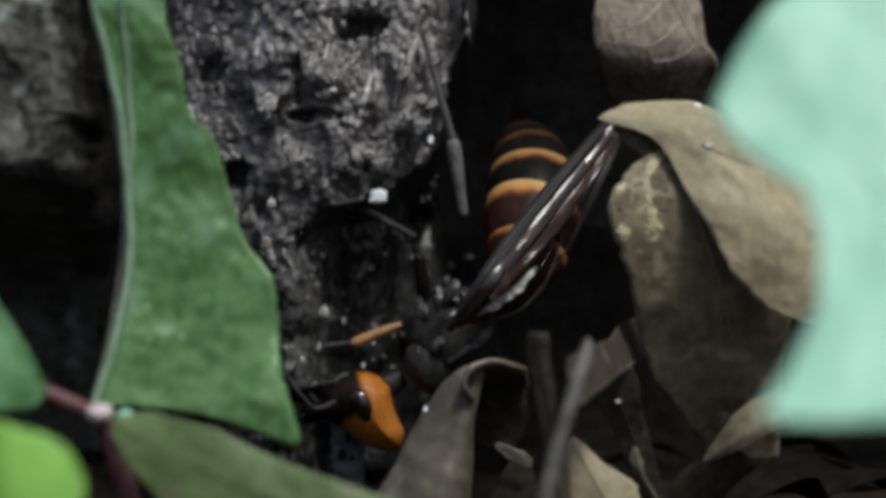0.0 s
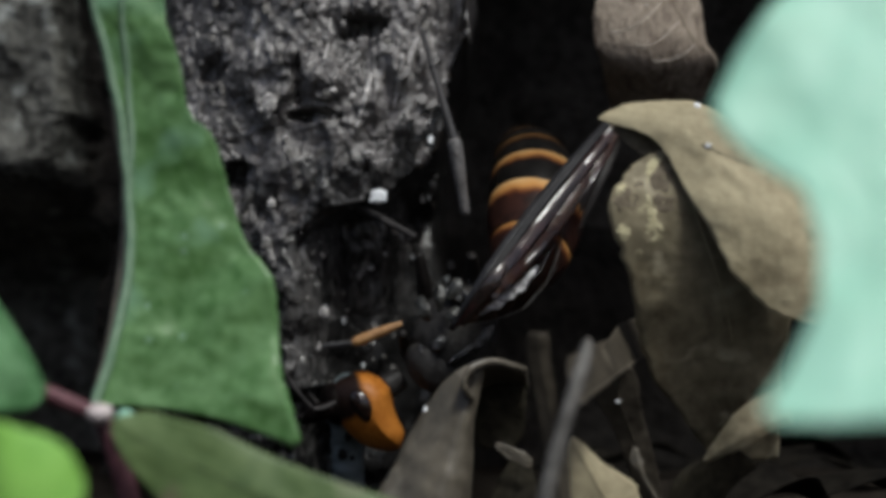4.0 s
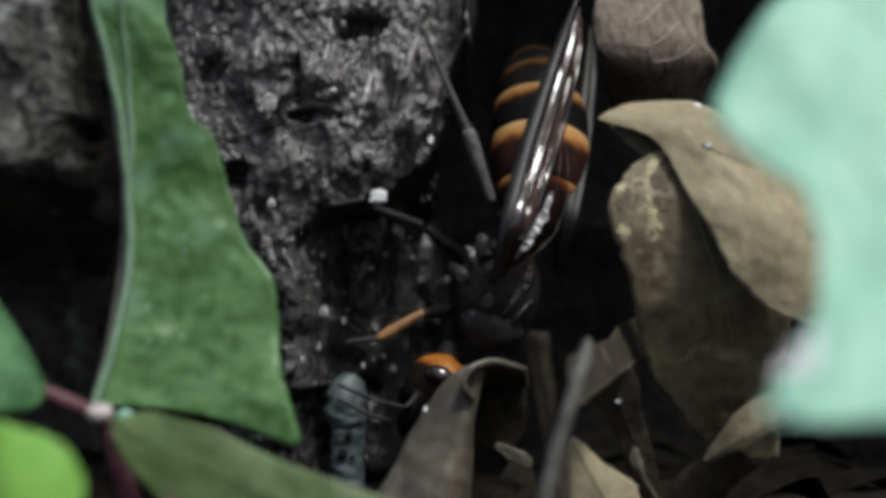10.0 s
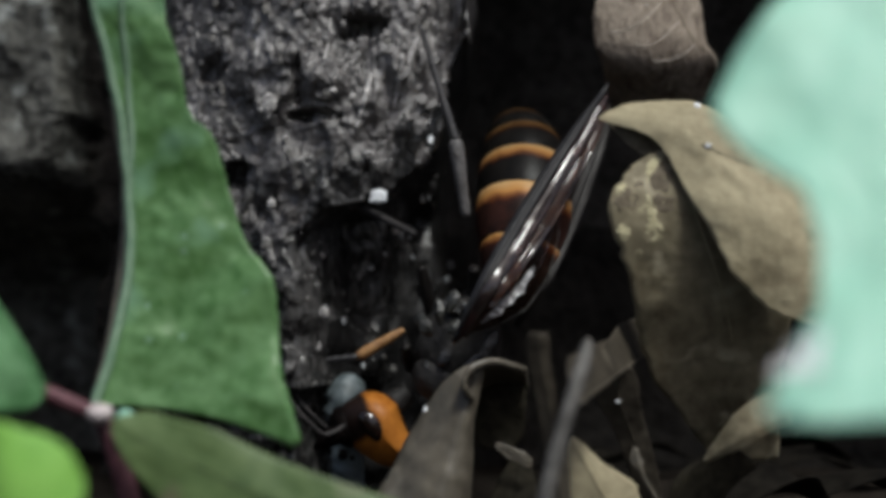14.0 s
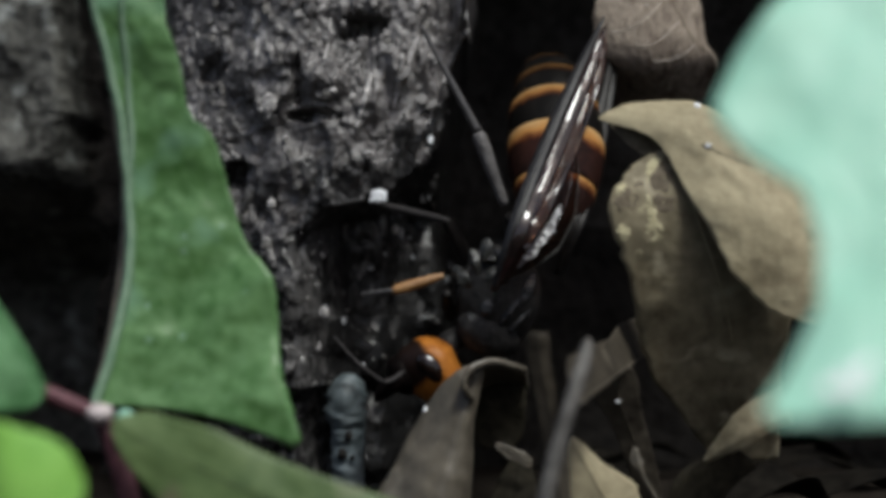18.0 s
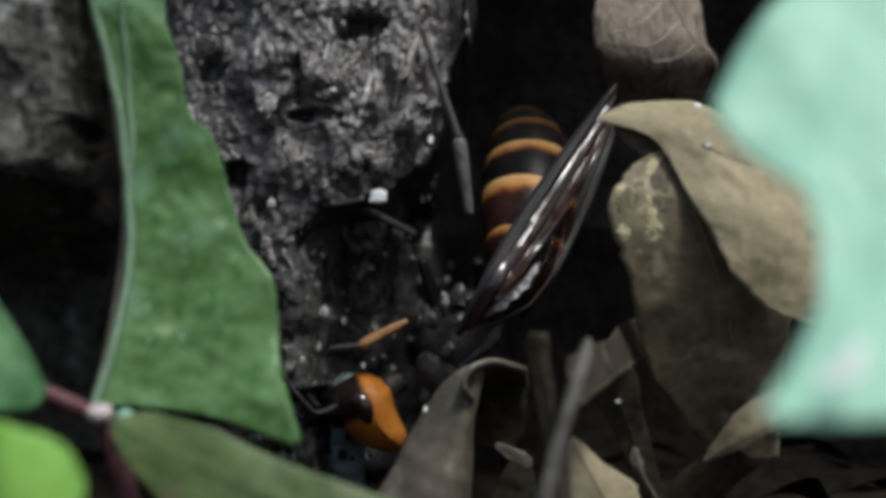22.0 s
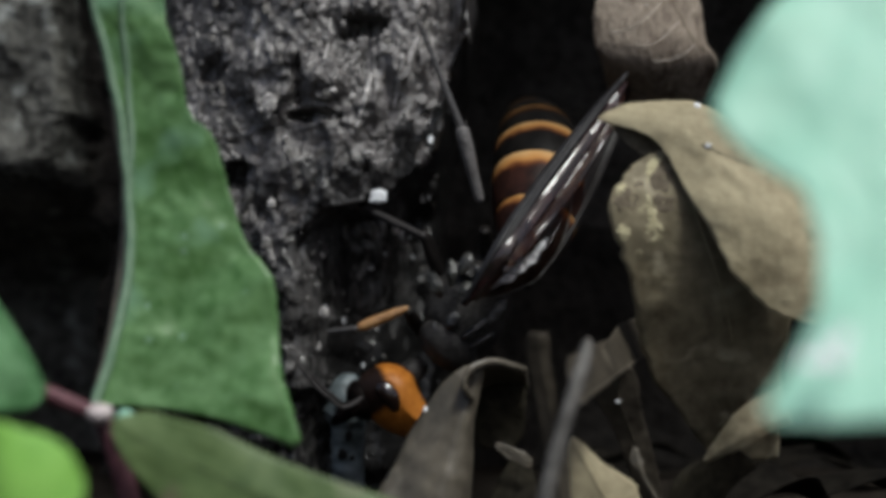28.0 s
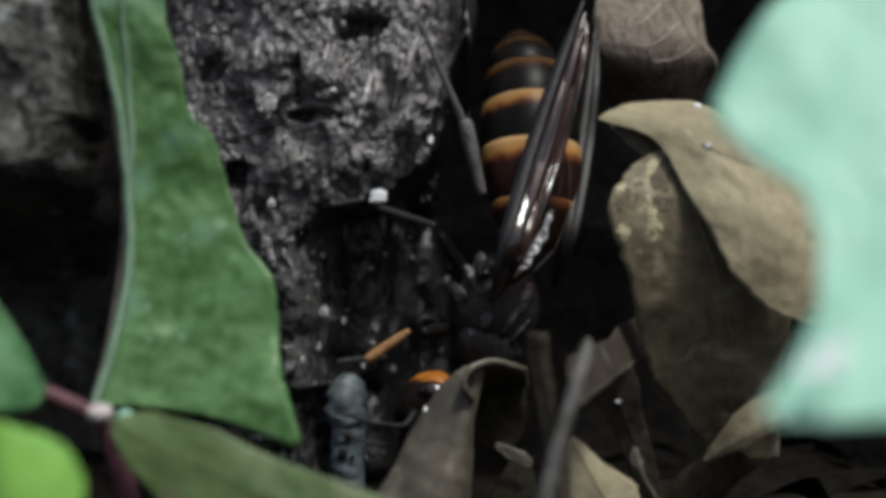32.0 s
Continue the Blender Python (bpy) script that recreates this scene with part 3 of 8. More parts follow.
# vine stems
t = thing("vine", "thin reddish vine shoot with a pale node", "vine", at=(-30.5, -44, -25.3))
for name, pts, rad, material in (
        ("stalk", [(-44.5, -47, -11.3), (-38.8, -46, -13.6), (-33.2, -44, -16.3)], ((0, 0.9), (1, 0.75)), M_STEM),
        ("stalk", [(-33.2, -44, -16.3), (-31.9, -44, -19.8), (-30.4, -44, -25.5), (-29.4, -44, -39.0)], ((0, 0.9), (1, 1.1)), M_STEM)):
    bm = bmesh.new()
    tube(bm, pts, rad, 10, 14)
    hang(t, part(name, bm, material, t))
bm = bmesh.new()
ball(bm, (-33.0, -46, -15.8), 1.3, 1.0, 0.9, rough=0.3)
hang(t, part("node", bm, M_NODE, t, "pale swollen node"))
bm = bmesh.new()
ball(bm, (-30.5, -46, -16.3), 1.0, 0.8, 0.8, rough=0.3)
hang(t, part("bud", bm, M_LEAF_PALE, t, "small pale green bud"))

# ---- dead leaves ----
t, b = simple_leaf("dead_leaf", "curled grey-brown dead leaf with pale veins", "dead leaves", M_GREYLEAF,
            [(29.4, 30, 47.5), (28.6, 24, 37.6), (28.5, 20, 27.4), (29.6, 25, 22.1), (31.2, 38, 17.1)],
            left=((0, 4), (0.35, 7.83), (0.6, 7.67), (0.8, 7.20), (1, 6.26)), right=((0, 4), (0.35, 7.83), (0.6, 9.08), (0.75, 9.78), (1, 6.26)),
            dl=(-1, 0.1, 0.05), dr=(1, 0.15, 0.1), curl_l=-0.35, curl_r=-0.3, ripple=0.6, teeth=0.04, nu=44, nv=30,
            bow=0.03, ribs=[(((0.49, -0.30), (0.40, 0.5)), 0.08, 0.05), (((0.57, 0.0), (0.50, 0.75)), 0.09, 0.05), (((0.69, 0.2), (0.58, 0.85)), 0.06, 0.04), (((0.43, -0.75), (0.34, 0.2)), 0.09, 0.06), (((0.75, 0.15), (0.69, 0.7)), 0.05, 0.03), (((0.66, -0.5), (0.58, 0.1)), 0.05, 0.03), (((0.80, 0.0), (0.75, 0.6)), 0.05, 0.03)], rib_material=M_DVEIN)
hang(t, b.vein(t, M_STAIN_SHADE, ((0.28, 0.32), (0.56, 0.9)), 0.16, 0.12, "midrib", lift=0.08))

t = thing("dead_leaf", "folded tan dead leaf with mouldy patches on its dark underside", "leaf", "dead leaves", at=(35.4, -8, -25.0))
b = Blade([(18.7, -8, 15.8), (26.9, -11, 14.5), (33.7, -14, 7.9), (39.4, -15, 0.7), (45.0, -13, -7.8)],
          left=((0, 0.8), (0.06, 2.67), (0.14, 4.00), (0.3, 4.93), (0.55, 7.33), (0.85, 7.33), (1, 3.33)),
          right=((0, 0.3), (0.25, 2.6), (0.42, 5.0), (0.60, 6.3), (0.70, 7.2), (0.85, 6.0), (1, 1.33)),
          dl=(0.75, 0.25, 0.65), dr=(-0.72, -0.12, -0.7), curl_l=-0.2, curl_r=-0.12, ripple=0.7, teeth=0.05, seed=3)
link_blade(t, b, M_TAN, "flap", 44, 24)
FLAP = b
# a flat brown rib paints the soft shading along the fold
hang(t, b.vein(t, M_BROWN, ((0.36, -0.02), (0.64, -0.78)), 0.42, 0.16, "crease", n=18, lift=-0.02, flat=0.4))
# brown underside, made darker than the flap to carry part of its shade
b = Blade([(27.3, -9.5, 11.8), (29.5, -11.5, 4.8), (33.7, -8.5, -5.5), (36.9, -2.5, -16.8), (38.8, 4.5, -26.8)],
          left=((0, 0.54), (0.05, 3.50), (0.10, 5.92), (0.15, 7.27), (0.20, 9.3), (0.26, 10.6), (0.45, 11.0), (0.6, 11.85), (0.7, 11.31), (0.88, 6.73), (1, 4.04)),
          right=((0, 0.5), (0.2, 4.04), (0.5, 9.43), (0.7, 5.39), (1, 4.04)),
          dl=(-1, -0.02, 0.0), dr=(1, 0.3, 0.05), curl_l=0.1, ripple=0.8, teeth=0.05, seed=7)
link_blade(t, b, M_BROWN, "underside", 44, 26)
hang(t, b.vein(t, M_TAN, ((0.16, -0.01), (0.62, -0.05)), 0.14, 0.07, "midrib", n=20))

def patch(blade, u, v, ru, rv, seed):
    """A thin crust with an uneven outline, lying on a blade."""
    bm = bmesh.new()
    n, rings = 24, []
    for k, lift in ((1.0, 0.02), (0.85, 0.12), (0.5, 0.13), (0.2, 0.13)):
        ring = []
        for i in range(n):
            a = 2 * math.pi * i / n
            r = k * (1 + 0.8 * noise.noise(Vector((math.cos(a) * 1.5, math.sin(a) * 1.5, seed))))
            uu, vv = u + ru * r * math.cos(a), v + rv * r * math.sin(a)
            q = blade.point(uu, vv)
            nrm = (blade.point(uu + 0.03, vv) - q).cross(blade.point(uu, vv + 0.06) - q).normalized()
            ring.append(bm.verts.new(q + (nrm if nrm.y < 0 else -nrm) * lift))
        rings.append(ring)
    for p, q in zip(rings, rings[1:]):
        for i in range(n):
            bm.faces.new((p[i], p[(i + 1) % n], q[(i + 1) % n], q[i]))
    bm.faces.new(rings[-1])
    return bm


for (u, v, ru, rv) in ((0.095, -0.58, 0.055, 0.13), (0.19, -0.92, 0.018, 0.06), (0.255, -0.54, 0.030, 0.08), (0.225, -0.53, 0.022, 0.04), (0.32, -0.88, 0.026, 0.10), (0.325, -0.56, 0.024, 0.10), (0.30, -0.50, 0.03, 0.05), (0.38, -0.80, 0.012, 0.05)):
    hang(t, part("mould_patch", patch(b, u, v, ru, rv, u * 90), M_SPOT, t, "pale mould patch"))
for (u, v, ru, rv) in ((0.225, -0.78, 0.04, 0.15), (0.14, -0.38, 0.06, 0.15), (0.235, -0.34, 0.035, 0.13), (0.17, -0.70, 0.015, 0.10)):
    hang(t, part("stain", patch(b, u, v, ru, rv, u * 70 + 5), M_STAIN_SHADE, t, "brown stain"))
# inner fold: the dark stain colour stands in for the flap's shadow
b = Blade([(20.4, -6.2, 15.0), (22.6, -7.6, 13.9), (25.0, -8.2, 12.4), (28.0, -8.6, 10.6)], left=((0, 0.3), (0.3, 1.5), (0.6, 1.9), (1, 1.2)), right=((0, 0.3), (0.4, 1.2), (0.7, 1.6), (1, 1.4)),
          dl=(-0.35, 0.1, -1), dr=(0.35, 0.1, 1), ripple=0.4, teeth=0.05, seed=4)
link_blade(t, b, M_STAIN_SHADE, "inner_fold", 20, 12)
b = Blade([(31.2, -7, -25.5), (34.4, -10, -22.9), (37.5, -11, -20.8), (41.1, -10, -19.6)],
          left=((0, 0.2), (0.4, 3.01), (1, 4.02)), right=((0, 0.2), (0.5, 1.47), (1, 1.21)),
          dl=(-0.3, 0.5, 1), dr=(0.2, 0.3, -1), ripple=0.4, teeth=0.08, seed=9)
link_blade(t, b, M_BROWN, "curled_edge", 20, 10)

def crumb(blade, u, v, r):
    """A pale crumb resting on a blade."""
    p = blade.point(u, v)
    bm = chunk(int(1000 * u), r * 1.2, r * 0.8, r)
    tagged(part("crumb", bm, M_CHIP, m=pose(p.x * MM, (p.y - 0.45 * r) * MM, p.z * MM), smooth=False), "tiny pale crumb lying on a dead leaf", "crumb", "pale crumbs")


t = thing("dead_leaf", "grey-brown dead leaf with a rolled tip", "leaf", "dead leaves", at=(-0.9, -12, -34.2))
b = Blade([(-0.9, -14, -35.2), (0.1, -13, -28.8), (1.7, -11, -22.5), (4.3, -9, -14.0)],
          left=((0, 11.21), (0.33, 9.37), (0.46, 8.44), (0.667, 7.12), (0.79, 6.07), (0.90, 4.22), (1, 1.72)),
          right=((0, 5.94), (0.33, 4.95), (0.6, 3.17), (0.85, 1.45), (1, 0.53)),
          dl=(-1, 0.25, 0.05), dr=(1, 0.5, 0), curl_l=-0.45, curl_r=-0.6, ripple=0.6, teeth=0.03, seed=11)
link_blade(t, b, M_GREYDARK, "blade", 40, 22)
crumb(b, 0.80, -0.94, 0.42)
hang(t, b.vein(t, M_GREYDARK, ((0, 0), (0.95, 0)), 0.15, 0.06, "midrib"))
b = Blade([(3.7, -10.2, -17.6), (2.7, -11, -16.6), (2.5, -11, -15.0), (3.6, -10.8, -13.8), (6.2, -9.6, -13.3), (9.9, -8, -14.4)],
          left=((0, 0.4), (0.5, 0.5), (1, 0.2)), right=((0, 2), (0.15, 3), (0.3, 7), (0.5, 9.5), (1, 9)), dl=(0, -1, 0.02), dr=(0.08, 0.93, -0.36), ripple=0.3, seed=2)
link_blade(t, b, M_GREYDARK, "rolled_tip", 30, 10, 0.8)
# inside of the curl: a near-black sheet paints its shade
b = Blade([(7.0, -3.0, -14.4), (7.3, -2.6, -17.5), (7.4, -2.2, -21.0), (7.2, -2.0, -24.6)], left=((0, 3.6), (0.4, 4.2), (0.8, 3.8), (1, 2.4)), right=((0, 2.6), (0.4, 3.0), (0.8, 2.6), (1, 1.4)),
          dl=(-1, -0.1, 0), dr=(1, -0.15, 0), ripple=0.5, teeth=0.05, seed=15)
link_blade(t, b, M_SHADELEAF, "inner_curl", 16, 10)

DL = "dead leaves"
crumb(FLAP, 0.375, -0.10, 0.36)
crumb(FLAP, 0.25, -0.90, 0.42)
simple_leaf("dead_leaf", "dark brown dead leaf standing on edge in the litter", DL, M_SHADELEAF,
            [(8.3, -4, -37.7), (8.5, -4, -32.2), (9.0, -3, -28.2), (9.6, -2, -25.7)],
            left=((0, 4), (0.5, 3), (1, 1)), right=((0, 4), (0.5, 3.2), (1, 1)), dl=(-1, 0.3, 0), dr=(1, 0.4, 0), seed=13)
simple_leaf("dead_leaf", "narrow olive-grey strip of a torn dead leaf", DL, M_UMBER,
            [(12.4, -33, -37.0), (12.0, -33.5, -23.4), (11.0, -34, -16.7), (10.0, -34.9, -11.7), (9.8, -35.8, -8.6)],
            left=((0, 1.4), (0.5, 1.15), (0.8, 1.2), (0.96, 1.25), (1, 0.8)), right=((0, 1.4), (0.5, 1.1), (0.8, 1.15), (0.96, 1.15), (1, 1.0)), dl=(-1, 0.2, 0), dr=(1, 0.35, 0), seed=17, teeth=0.06)
t, b = simple_leaf("dead_leaf", "brown dead leaf on a thick pale grey stalk", DL, M_UMBER,
            [(13.6, -38, -15.6), (18.4, -23, -14.2), (22.4, -8, -13.5), (27.0, 9, -13.0)],
            left=((0, 2.6), (0.08, 4.6), (0.2, 4.2), (0.5, 3.8), (0.7, 4.8), (1, 4.5)), right=((0, 0.3), (0.3, 0.45), (0.8, 0.4), (1, 0.2)), dl=(-0.35, 0.12, 0.93), dr=(0.4, 0.1, -0.9), seed=19, teeth=0.05,
            ribs=[(((0.02, 0.2), (0.97, 0.2)), 0.16, 0.10)], rib_material=M_GREYDARK)
bm = bmesh.new()
tube(bm, [(14.6, -39, -9.2), (13.8, -43, -11.0), (12.9, -44.5, -13.4), (11.4, -45.5, -18.0), (9.9, -46, -24.0), (8.8, -46, -32.0), (8.4, -46, -37.5)], ((0, 0.35), (0.06, 0.6), (0.2, 0.72), (0.5, 0.75), (0.7, 0.8), (1, 0.95)), 12, 24, wob=0.12)
hang(t, part("stalk", bm, M_STICK, t, "pale grey leaf stalk"))
t, b = simple_leaf("dead_leaf", "dull umber dead leaf lying under the others", DL, M_UMBER,
            [(20.1, -12, -13.9), (20.6, -10.5, -17.5), (22.0, -8.5, -21.0), (24.2, -6, -26.8), (26.5, -3, -34.0)],
            left=((0, 2.3), (0.15, 3.0), (0.3, 2.6), (0.5, 1.9), (0.75, 1.7), (1, 0.8)), right=((0, 2.0), (0.15, 2.7), (0.3, 2.5), (0.5, 2.1), (0.75, 1.7), (1, 0.8)), dl=(-1, 0.05, 0), dr=(1, 0.15, 0.05), seed=23, teeth=0.06)
crumb(b, 0.28, -0.06, 0.28)
simple_leaf("dead_leaf", "tattered pale grey-green scrap of a leaf skeleton", DL, M_GREYDARK,
            [(22.8, -8.5, -23.6), (23.1, -9, -25.4), (24.0, -9, -27.4), (25.8, -9, -30.4)],
            left=((0, 0.2), (0.3, 0.9), (0.6, 0.5), (1, 0.15)), right=((0, 0.2), (0.3, 0.7), (0.6, 0.25), (1, 0.15)), dl=(-1, 0.3, 0.1), dr=(1, 0.2, 0), seed=37, teeth=0.6, nu=24, nv=8)
simple_leaf("dead_leaf", "light tan dead leaf at the foot of the litter", DL, M_TAN,
            [(14.5, -19, -21.2), (16.5, -20, -24.9), (18.7, -20, -29.0), (22.1, -18, -35.1)],
            left=((0, 0.2), (0.25, 2.2), (0.6, 5), (1, 2)), right=((0, 0.2), (0.3, 1.6), (0.6, 4), (1, 2)), dl=(-0.85, 0.2, -0.5), dr=(0.85, 0.2, 0.4), seed=29, teeth=0.05)
simple_leaf("dead_leaf", "dead leaf under the folded one, its shade put into the colour", DL, M_SHADELEAF,
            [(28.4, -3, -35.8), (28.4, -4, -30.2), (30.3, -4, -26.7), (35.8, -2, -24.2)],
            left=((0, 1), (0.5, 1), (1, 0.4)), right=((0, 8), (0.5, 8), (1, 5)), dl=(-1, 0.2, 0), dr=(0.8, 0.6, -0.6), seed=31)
simple_leaf("dead_leaf", "small pale tan end of a leaf under the rolled one", DL, M_GREYDARK,
            [(6.4, -4, -23.8), (8.0, -4.5, -24.6), (9.6, -5, -25.3), (10.8, -5, -25.8)],
            left=((0, 0.3), (0.3, 0.7), (0.7, 0.8), (1, 0.4)), right=((0, 0.2), (0.3, 0.9), (0.6, 0.7), (0.8, 1.0), (1, 0.5)), dl=(0.1, 0.1, 0.8), dr=(-0.1, 0.1, -1), seed=41, nu=16, nv=8, thick=0.1, teeth=0.2,
            ribs=[(((0.1, 0), (0.9, 0)), 0.05, 0.03)], rib_material=M_GREYDARK)


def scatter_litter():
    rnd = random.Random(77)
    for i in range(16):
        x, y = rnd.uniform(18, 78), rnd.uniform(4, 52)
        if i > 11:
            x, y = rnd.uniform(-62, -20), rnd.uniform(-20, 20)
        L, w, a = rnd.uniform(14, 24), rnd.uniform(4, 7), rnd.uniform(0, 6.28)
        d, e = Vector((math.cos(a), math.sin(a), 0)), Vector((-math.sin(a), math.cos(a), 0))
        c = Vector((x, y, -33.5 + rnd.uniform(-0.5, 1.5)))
        simple_leaf("dead_leaf", "small dead leaf lying on the soil, coloured dark for shade", DL, M_LITTER,
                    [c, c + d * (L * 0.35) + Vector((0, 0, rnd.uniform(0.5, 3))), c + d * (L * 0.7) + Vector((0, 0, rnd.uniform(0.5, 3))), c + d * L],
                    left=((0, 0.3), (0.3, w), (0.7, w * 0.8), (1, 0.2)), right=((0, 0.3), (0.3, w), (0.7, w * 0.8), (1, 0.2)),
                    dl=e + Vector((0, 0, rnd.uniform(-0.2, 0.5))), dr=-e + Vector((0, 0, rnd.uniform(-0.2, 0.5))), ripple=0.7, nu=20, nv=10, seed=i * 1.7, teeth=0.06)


scatter_litter()

# ---- fungus, chips and flakes on the bark ----
t = thing("fungus", "soft bluish-grey fungus stalk with dark pores below the bark", "fungus", at=(-12.6, 14, -38.0))
bm = bmesh.new()
tube(bm, [(-12.4, 14, -41.8), (-12.5, 14, -34.4), (-12.6, 14, -29.9), (-12.6, 14, -26.1), (-12.7, 14, -22.8), (-12.8, 14, -20.0), (-12.4, 15.2, -16.8)], ((0, 2.5), (0.33, 2.2), (0.5, 2.15), (0.6, 2.2), (0.72, 2.6), (0.85, 2.7), (0.94, 2.1), (1, 0.9)), 28, 60, wob=0.2)
hang(t, part("stalk", bm, M_FUNGUS, t))
# dark balls stand for the holes in the stalk
for x, z, r in ((-12.4, -24.5, 0.55), (-13.2, -26.9, 0.65), (-12.6, -19.2, 0.5), (-12.2, -20.9, 0.35), (-11.9, -27.4, 0.3)):
    bm = bmesh.new()
    ball(bm, (x, 11.75, z), r, 0.35, r * 1.15, rough=0.4, seg=12, rings=8)
    hang(t, part("pore", bm, M_HOLLOW_SHADE, t, "dark pore"))


def plate(seed, sx, sz, thick):
    """A thin angular scale with bevelled rim, its face towards -y."""
    rnd = random.Random(seed)
    n = rnd.randint(5, 8)
    bm = bmesh.new()
    rings = []
    for k, y in ((1.0, 0.0), (0.94, -0.7 * thick), (0.6, -thick)):
        rings.append([])
        state = random.Random(seed + 1)
        for i in range(n):
            a, r = 2 * math.pi * (i + 0.5 * state.random()) / n, state.uniform(0.65, 1.2) * k
            rings[-1].append(bm.verts.new((sx * r * math.cos(a), y + 0.25 * thick * state.uniform(-1, 1), sz * r * math.sin(a))))
    for p, q in zip(rings, rings[1:]):
        for i in range(n):
            bm.faces.new((p[i], p[(i + 1) % n], q[(i + 1) % n], q[i]))
    bm.faces.new(rings[-1])
    bm.faces.new(rings[0][::-1])
    bmesh.ops.recalc_face_normals(bm, faces=bm.faces)
    return bm


def add_flakes():
    rnd = random.Random(21)
    shapes = []
    for i in range(10):
        ob = part("bark_flake", plate(100 + i, 0.6 + 0.7 * rnd.random(), 0.8 + 1.2 * rnd.random(), 0.35), [M_BARK, M_FLAKE, M_FLAKE_DARK][i % 3], TREE, smooth=False)
        shapes.append(ob.data)
        bpy.data.objects.remove(ob)
    n = 0
    while n < 170:
        x, z = rnd.uniform(-39, 3), rnd.uniform(-30, 33)
        d, region = trunk_depth(np.array([x]), np.array([z]))
        if region[0] not in (0, 1, 6) or (region[0] == 1 and rnd.random() < 0.96):
            continue
        ob = new("bark_flake", shapes[rnd.randrange(10)] if region[0] != 1 else shapes[2 + 3 * rnd.randrange(2)])
        s = rnd.choice((0.35, 0.5, 0.7, 1.0))
        ob.parent = TREE
        ob.matrix_basis = Matrix.Translation(Vector((x, float(d[0]) + 0.05, z)) * MM - TREE.location) @ Euler((rnd.uniform(-0.6, 0.1), rnd.uniform(-0.6, 0.6), rnd.uniform(-0.35, 0.35))).to_matrix().to_4x4() @ Matrix.Diagonal((s, s, s, 1))
        n += 1


add_flakes()


def add_glint_flecks():
    """Small flecks added in place of the glints on wet sap in the hollow; pale colour paints them."""
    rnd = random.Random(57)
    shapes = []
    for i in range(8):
        ob = part("glint_fleck", chunk(300 + i, 0.16 + 0.14 * rnd.random(), 0.10, 0.22 + 0.4 * rnd.random()), (M_GLINT, M_FLAKE, M_FLAKE_DARK, M_FLAKE_DARK)[i % 4], TREE, smooth=False)
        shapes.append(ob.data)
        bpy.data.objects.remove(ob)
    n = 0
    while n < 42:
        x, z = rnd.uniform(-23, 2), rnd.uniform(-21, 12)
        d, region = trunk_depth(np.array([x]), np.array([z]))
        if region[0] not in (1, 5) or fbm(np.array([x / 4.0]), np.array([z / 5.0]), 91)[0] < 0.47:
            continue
        ob = new("glint_fleck", shapes[rnd.randrange(8)])
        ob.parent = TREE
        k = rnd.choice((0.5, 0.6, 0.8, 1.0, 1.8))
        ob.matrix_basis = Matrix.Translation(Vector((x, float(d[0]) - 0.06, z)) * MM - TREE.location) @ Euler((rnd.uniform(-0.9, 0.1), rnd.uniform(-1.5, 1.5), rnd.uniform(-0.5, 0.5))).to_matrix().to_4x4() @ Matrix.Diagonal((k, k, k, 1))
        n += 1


def add_fibre(points, r):
    """A pale dry fibre lying on the bark through (x, z) points."""
    bm = bmesh.new()
    path = [spline([(x, 0, z) for x, z in points], i / 12) for i in range(13)]
    tube(bm, [(p.x, min(bark_y(p.x + i, p.z) for i in (-0.3, 0, 0.3)) - 0.1, p.z) for p in path], ((0, r * 0.6), (0.4, r), (1, r * 0.5)), 7, 26, wob=0.3)
    ob = part("fibre", bm, M_FLAKE_PALE, TREE, "pale dry bark fibre")
    ob.location = -TREE.location


add_glint_flecks()
add_fibre([(-5.2, 25.0), (-5.6, 22.0), (-6.4, 18.4)], 0.42)
add_fibre([(-9.2, 22.6), (-10.0, 19.5), (-11.2, 15.6)], 0.40)
add_fibre([(-3.2, 27.5), (-4.3, 24.5), (-4.6, 20.5)], 0.44)
add_fibre([(-14.6, 30.0), (-14.9, 26.5), (-15.4, 23.5)], 0.24)
# the two near x -16, z 27 are painted sparkles, the rest chips
for (x, z, sx, sz) in ((-8.25, 6.85, 1.15, 1.35), (-1.7, 14.3, 0.45, 0.8), (-22.3, 5.8, 0.7, 0.8), (-22.4, 18.8, 1.3, 2.0), (-22.2, 25.7, 0.55, 1.2), (-20.4, 14.4, 0.6, 0.45), (-15.2, 27.2, 0.5, 0.35), (-16.8, 26.9, 0.55, 0.3), (-14.0, 20.2, 0.7, 0.4), (-11.6, 19.6, 0.5, 0.5), (-9.6, 12.4, 0.9, 0.4), (-6.6, 2.7, 0.5, 1.0), (-15.6, -8.2, 0.7, 1.0)):
    y = min(bark_y(x + i, z + j) for i in (-1.0, 0, 1.0) for j in (-1.0, 0, 1.0, 2.2)) - 0.2
    bm = chunk(int(abs(x) * 10), sx, 0.5, sz)
    tagged(part("bark_chip", bm, M_CHIP if sx > 1.1 and sz < 1.5 or sx < 0.5 else M_FLAKE_PALE, m=pose(x * MM, (y - 0.1) * MM, z * MM), smooth=False), "small pale chip stuck to the bark", "chip", "pale chips")


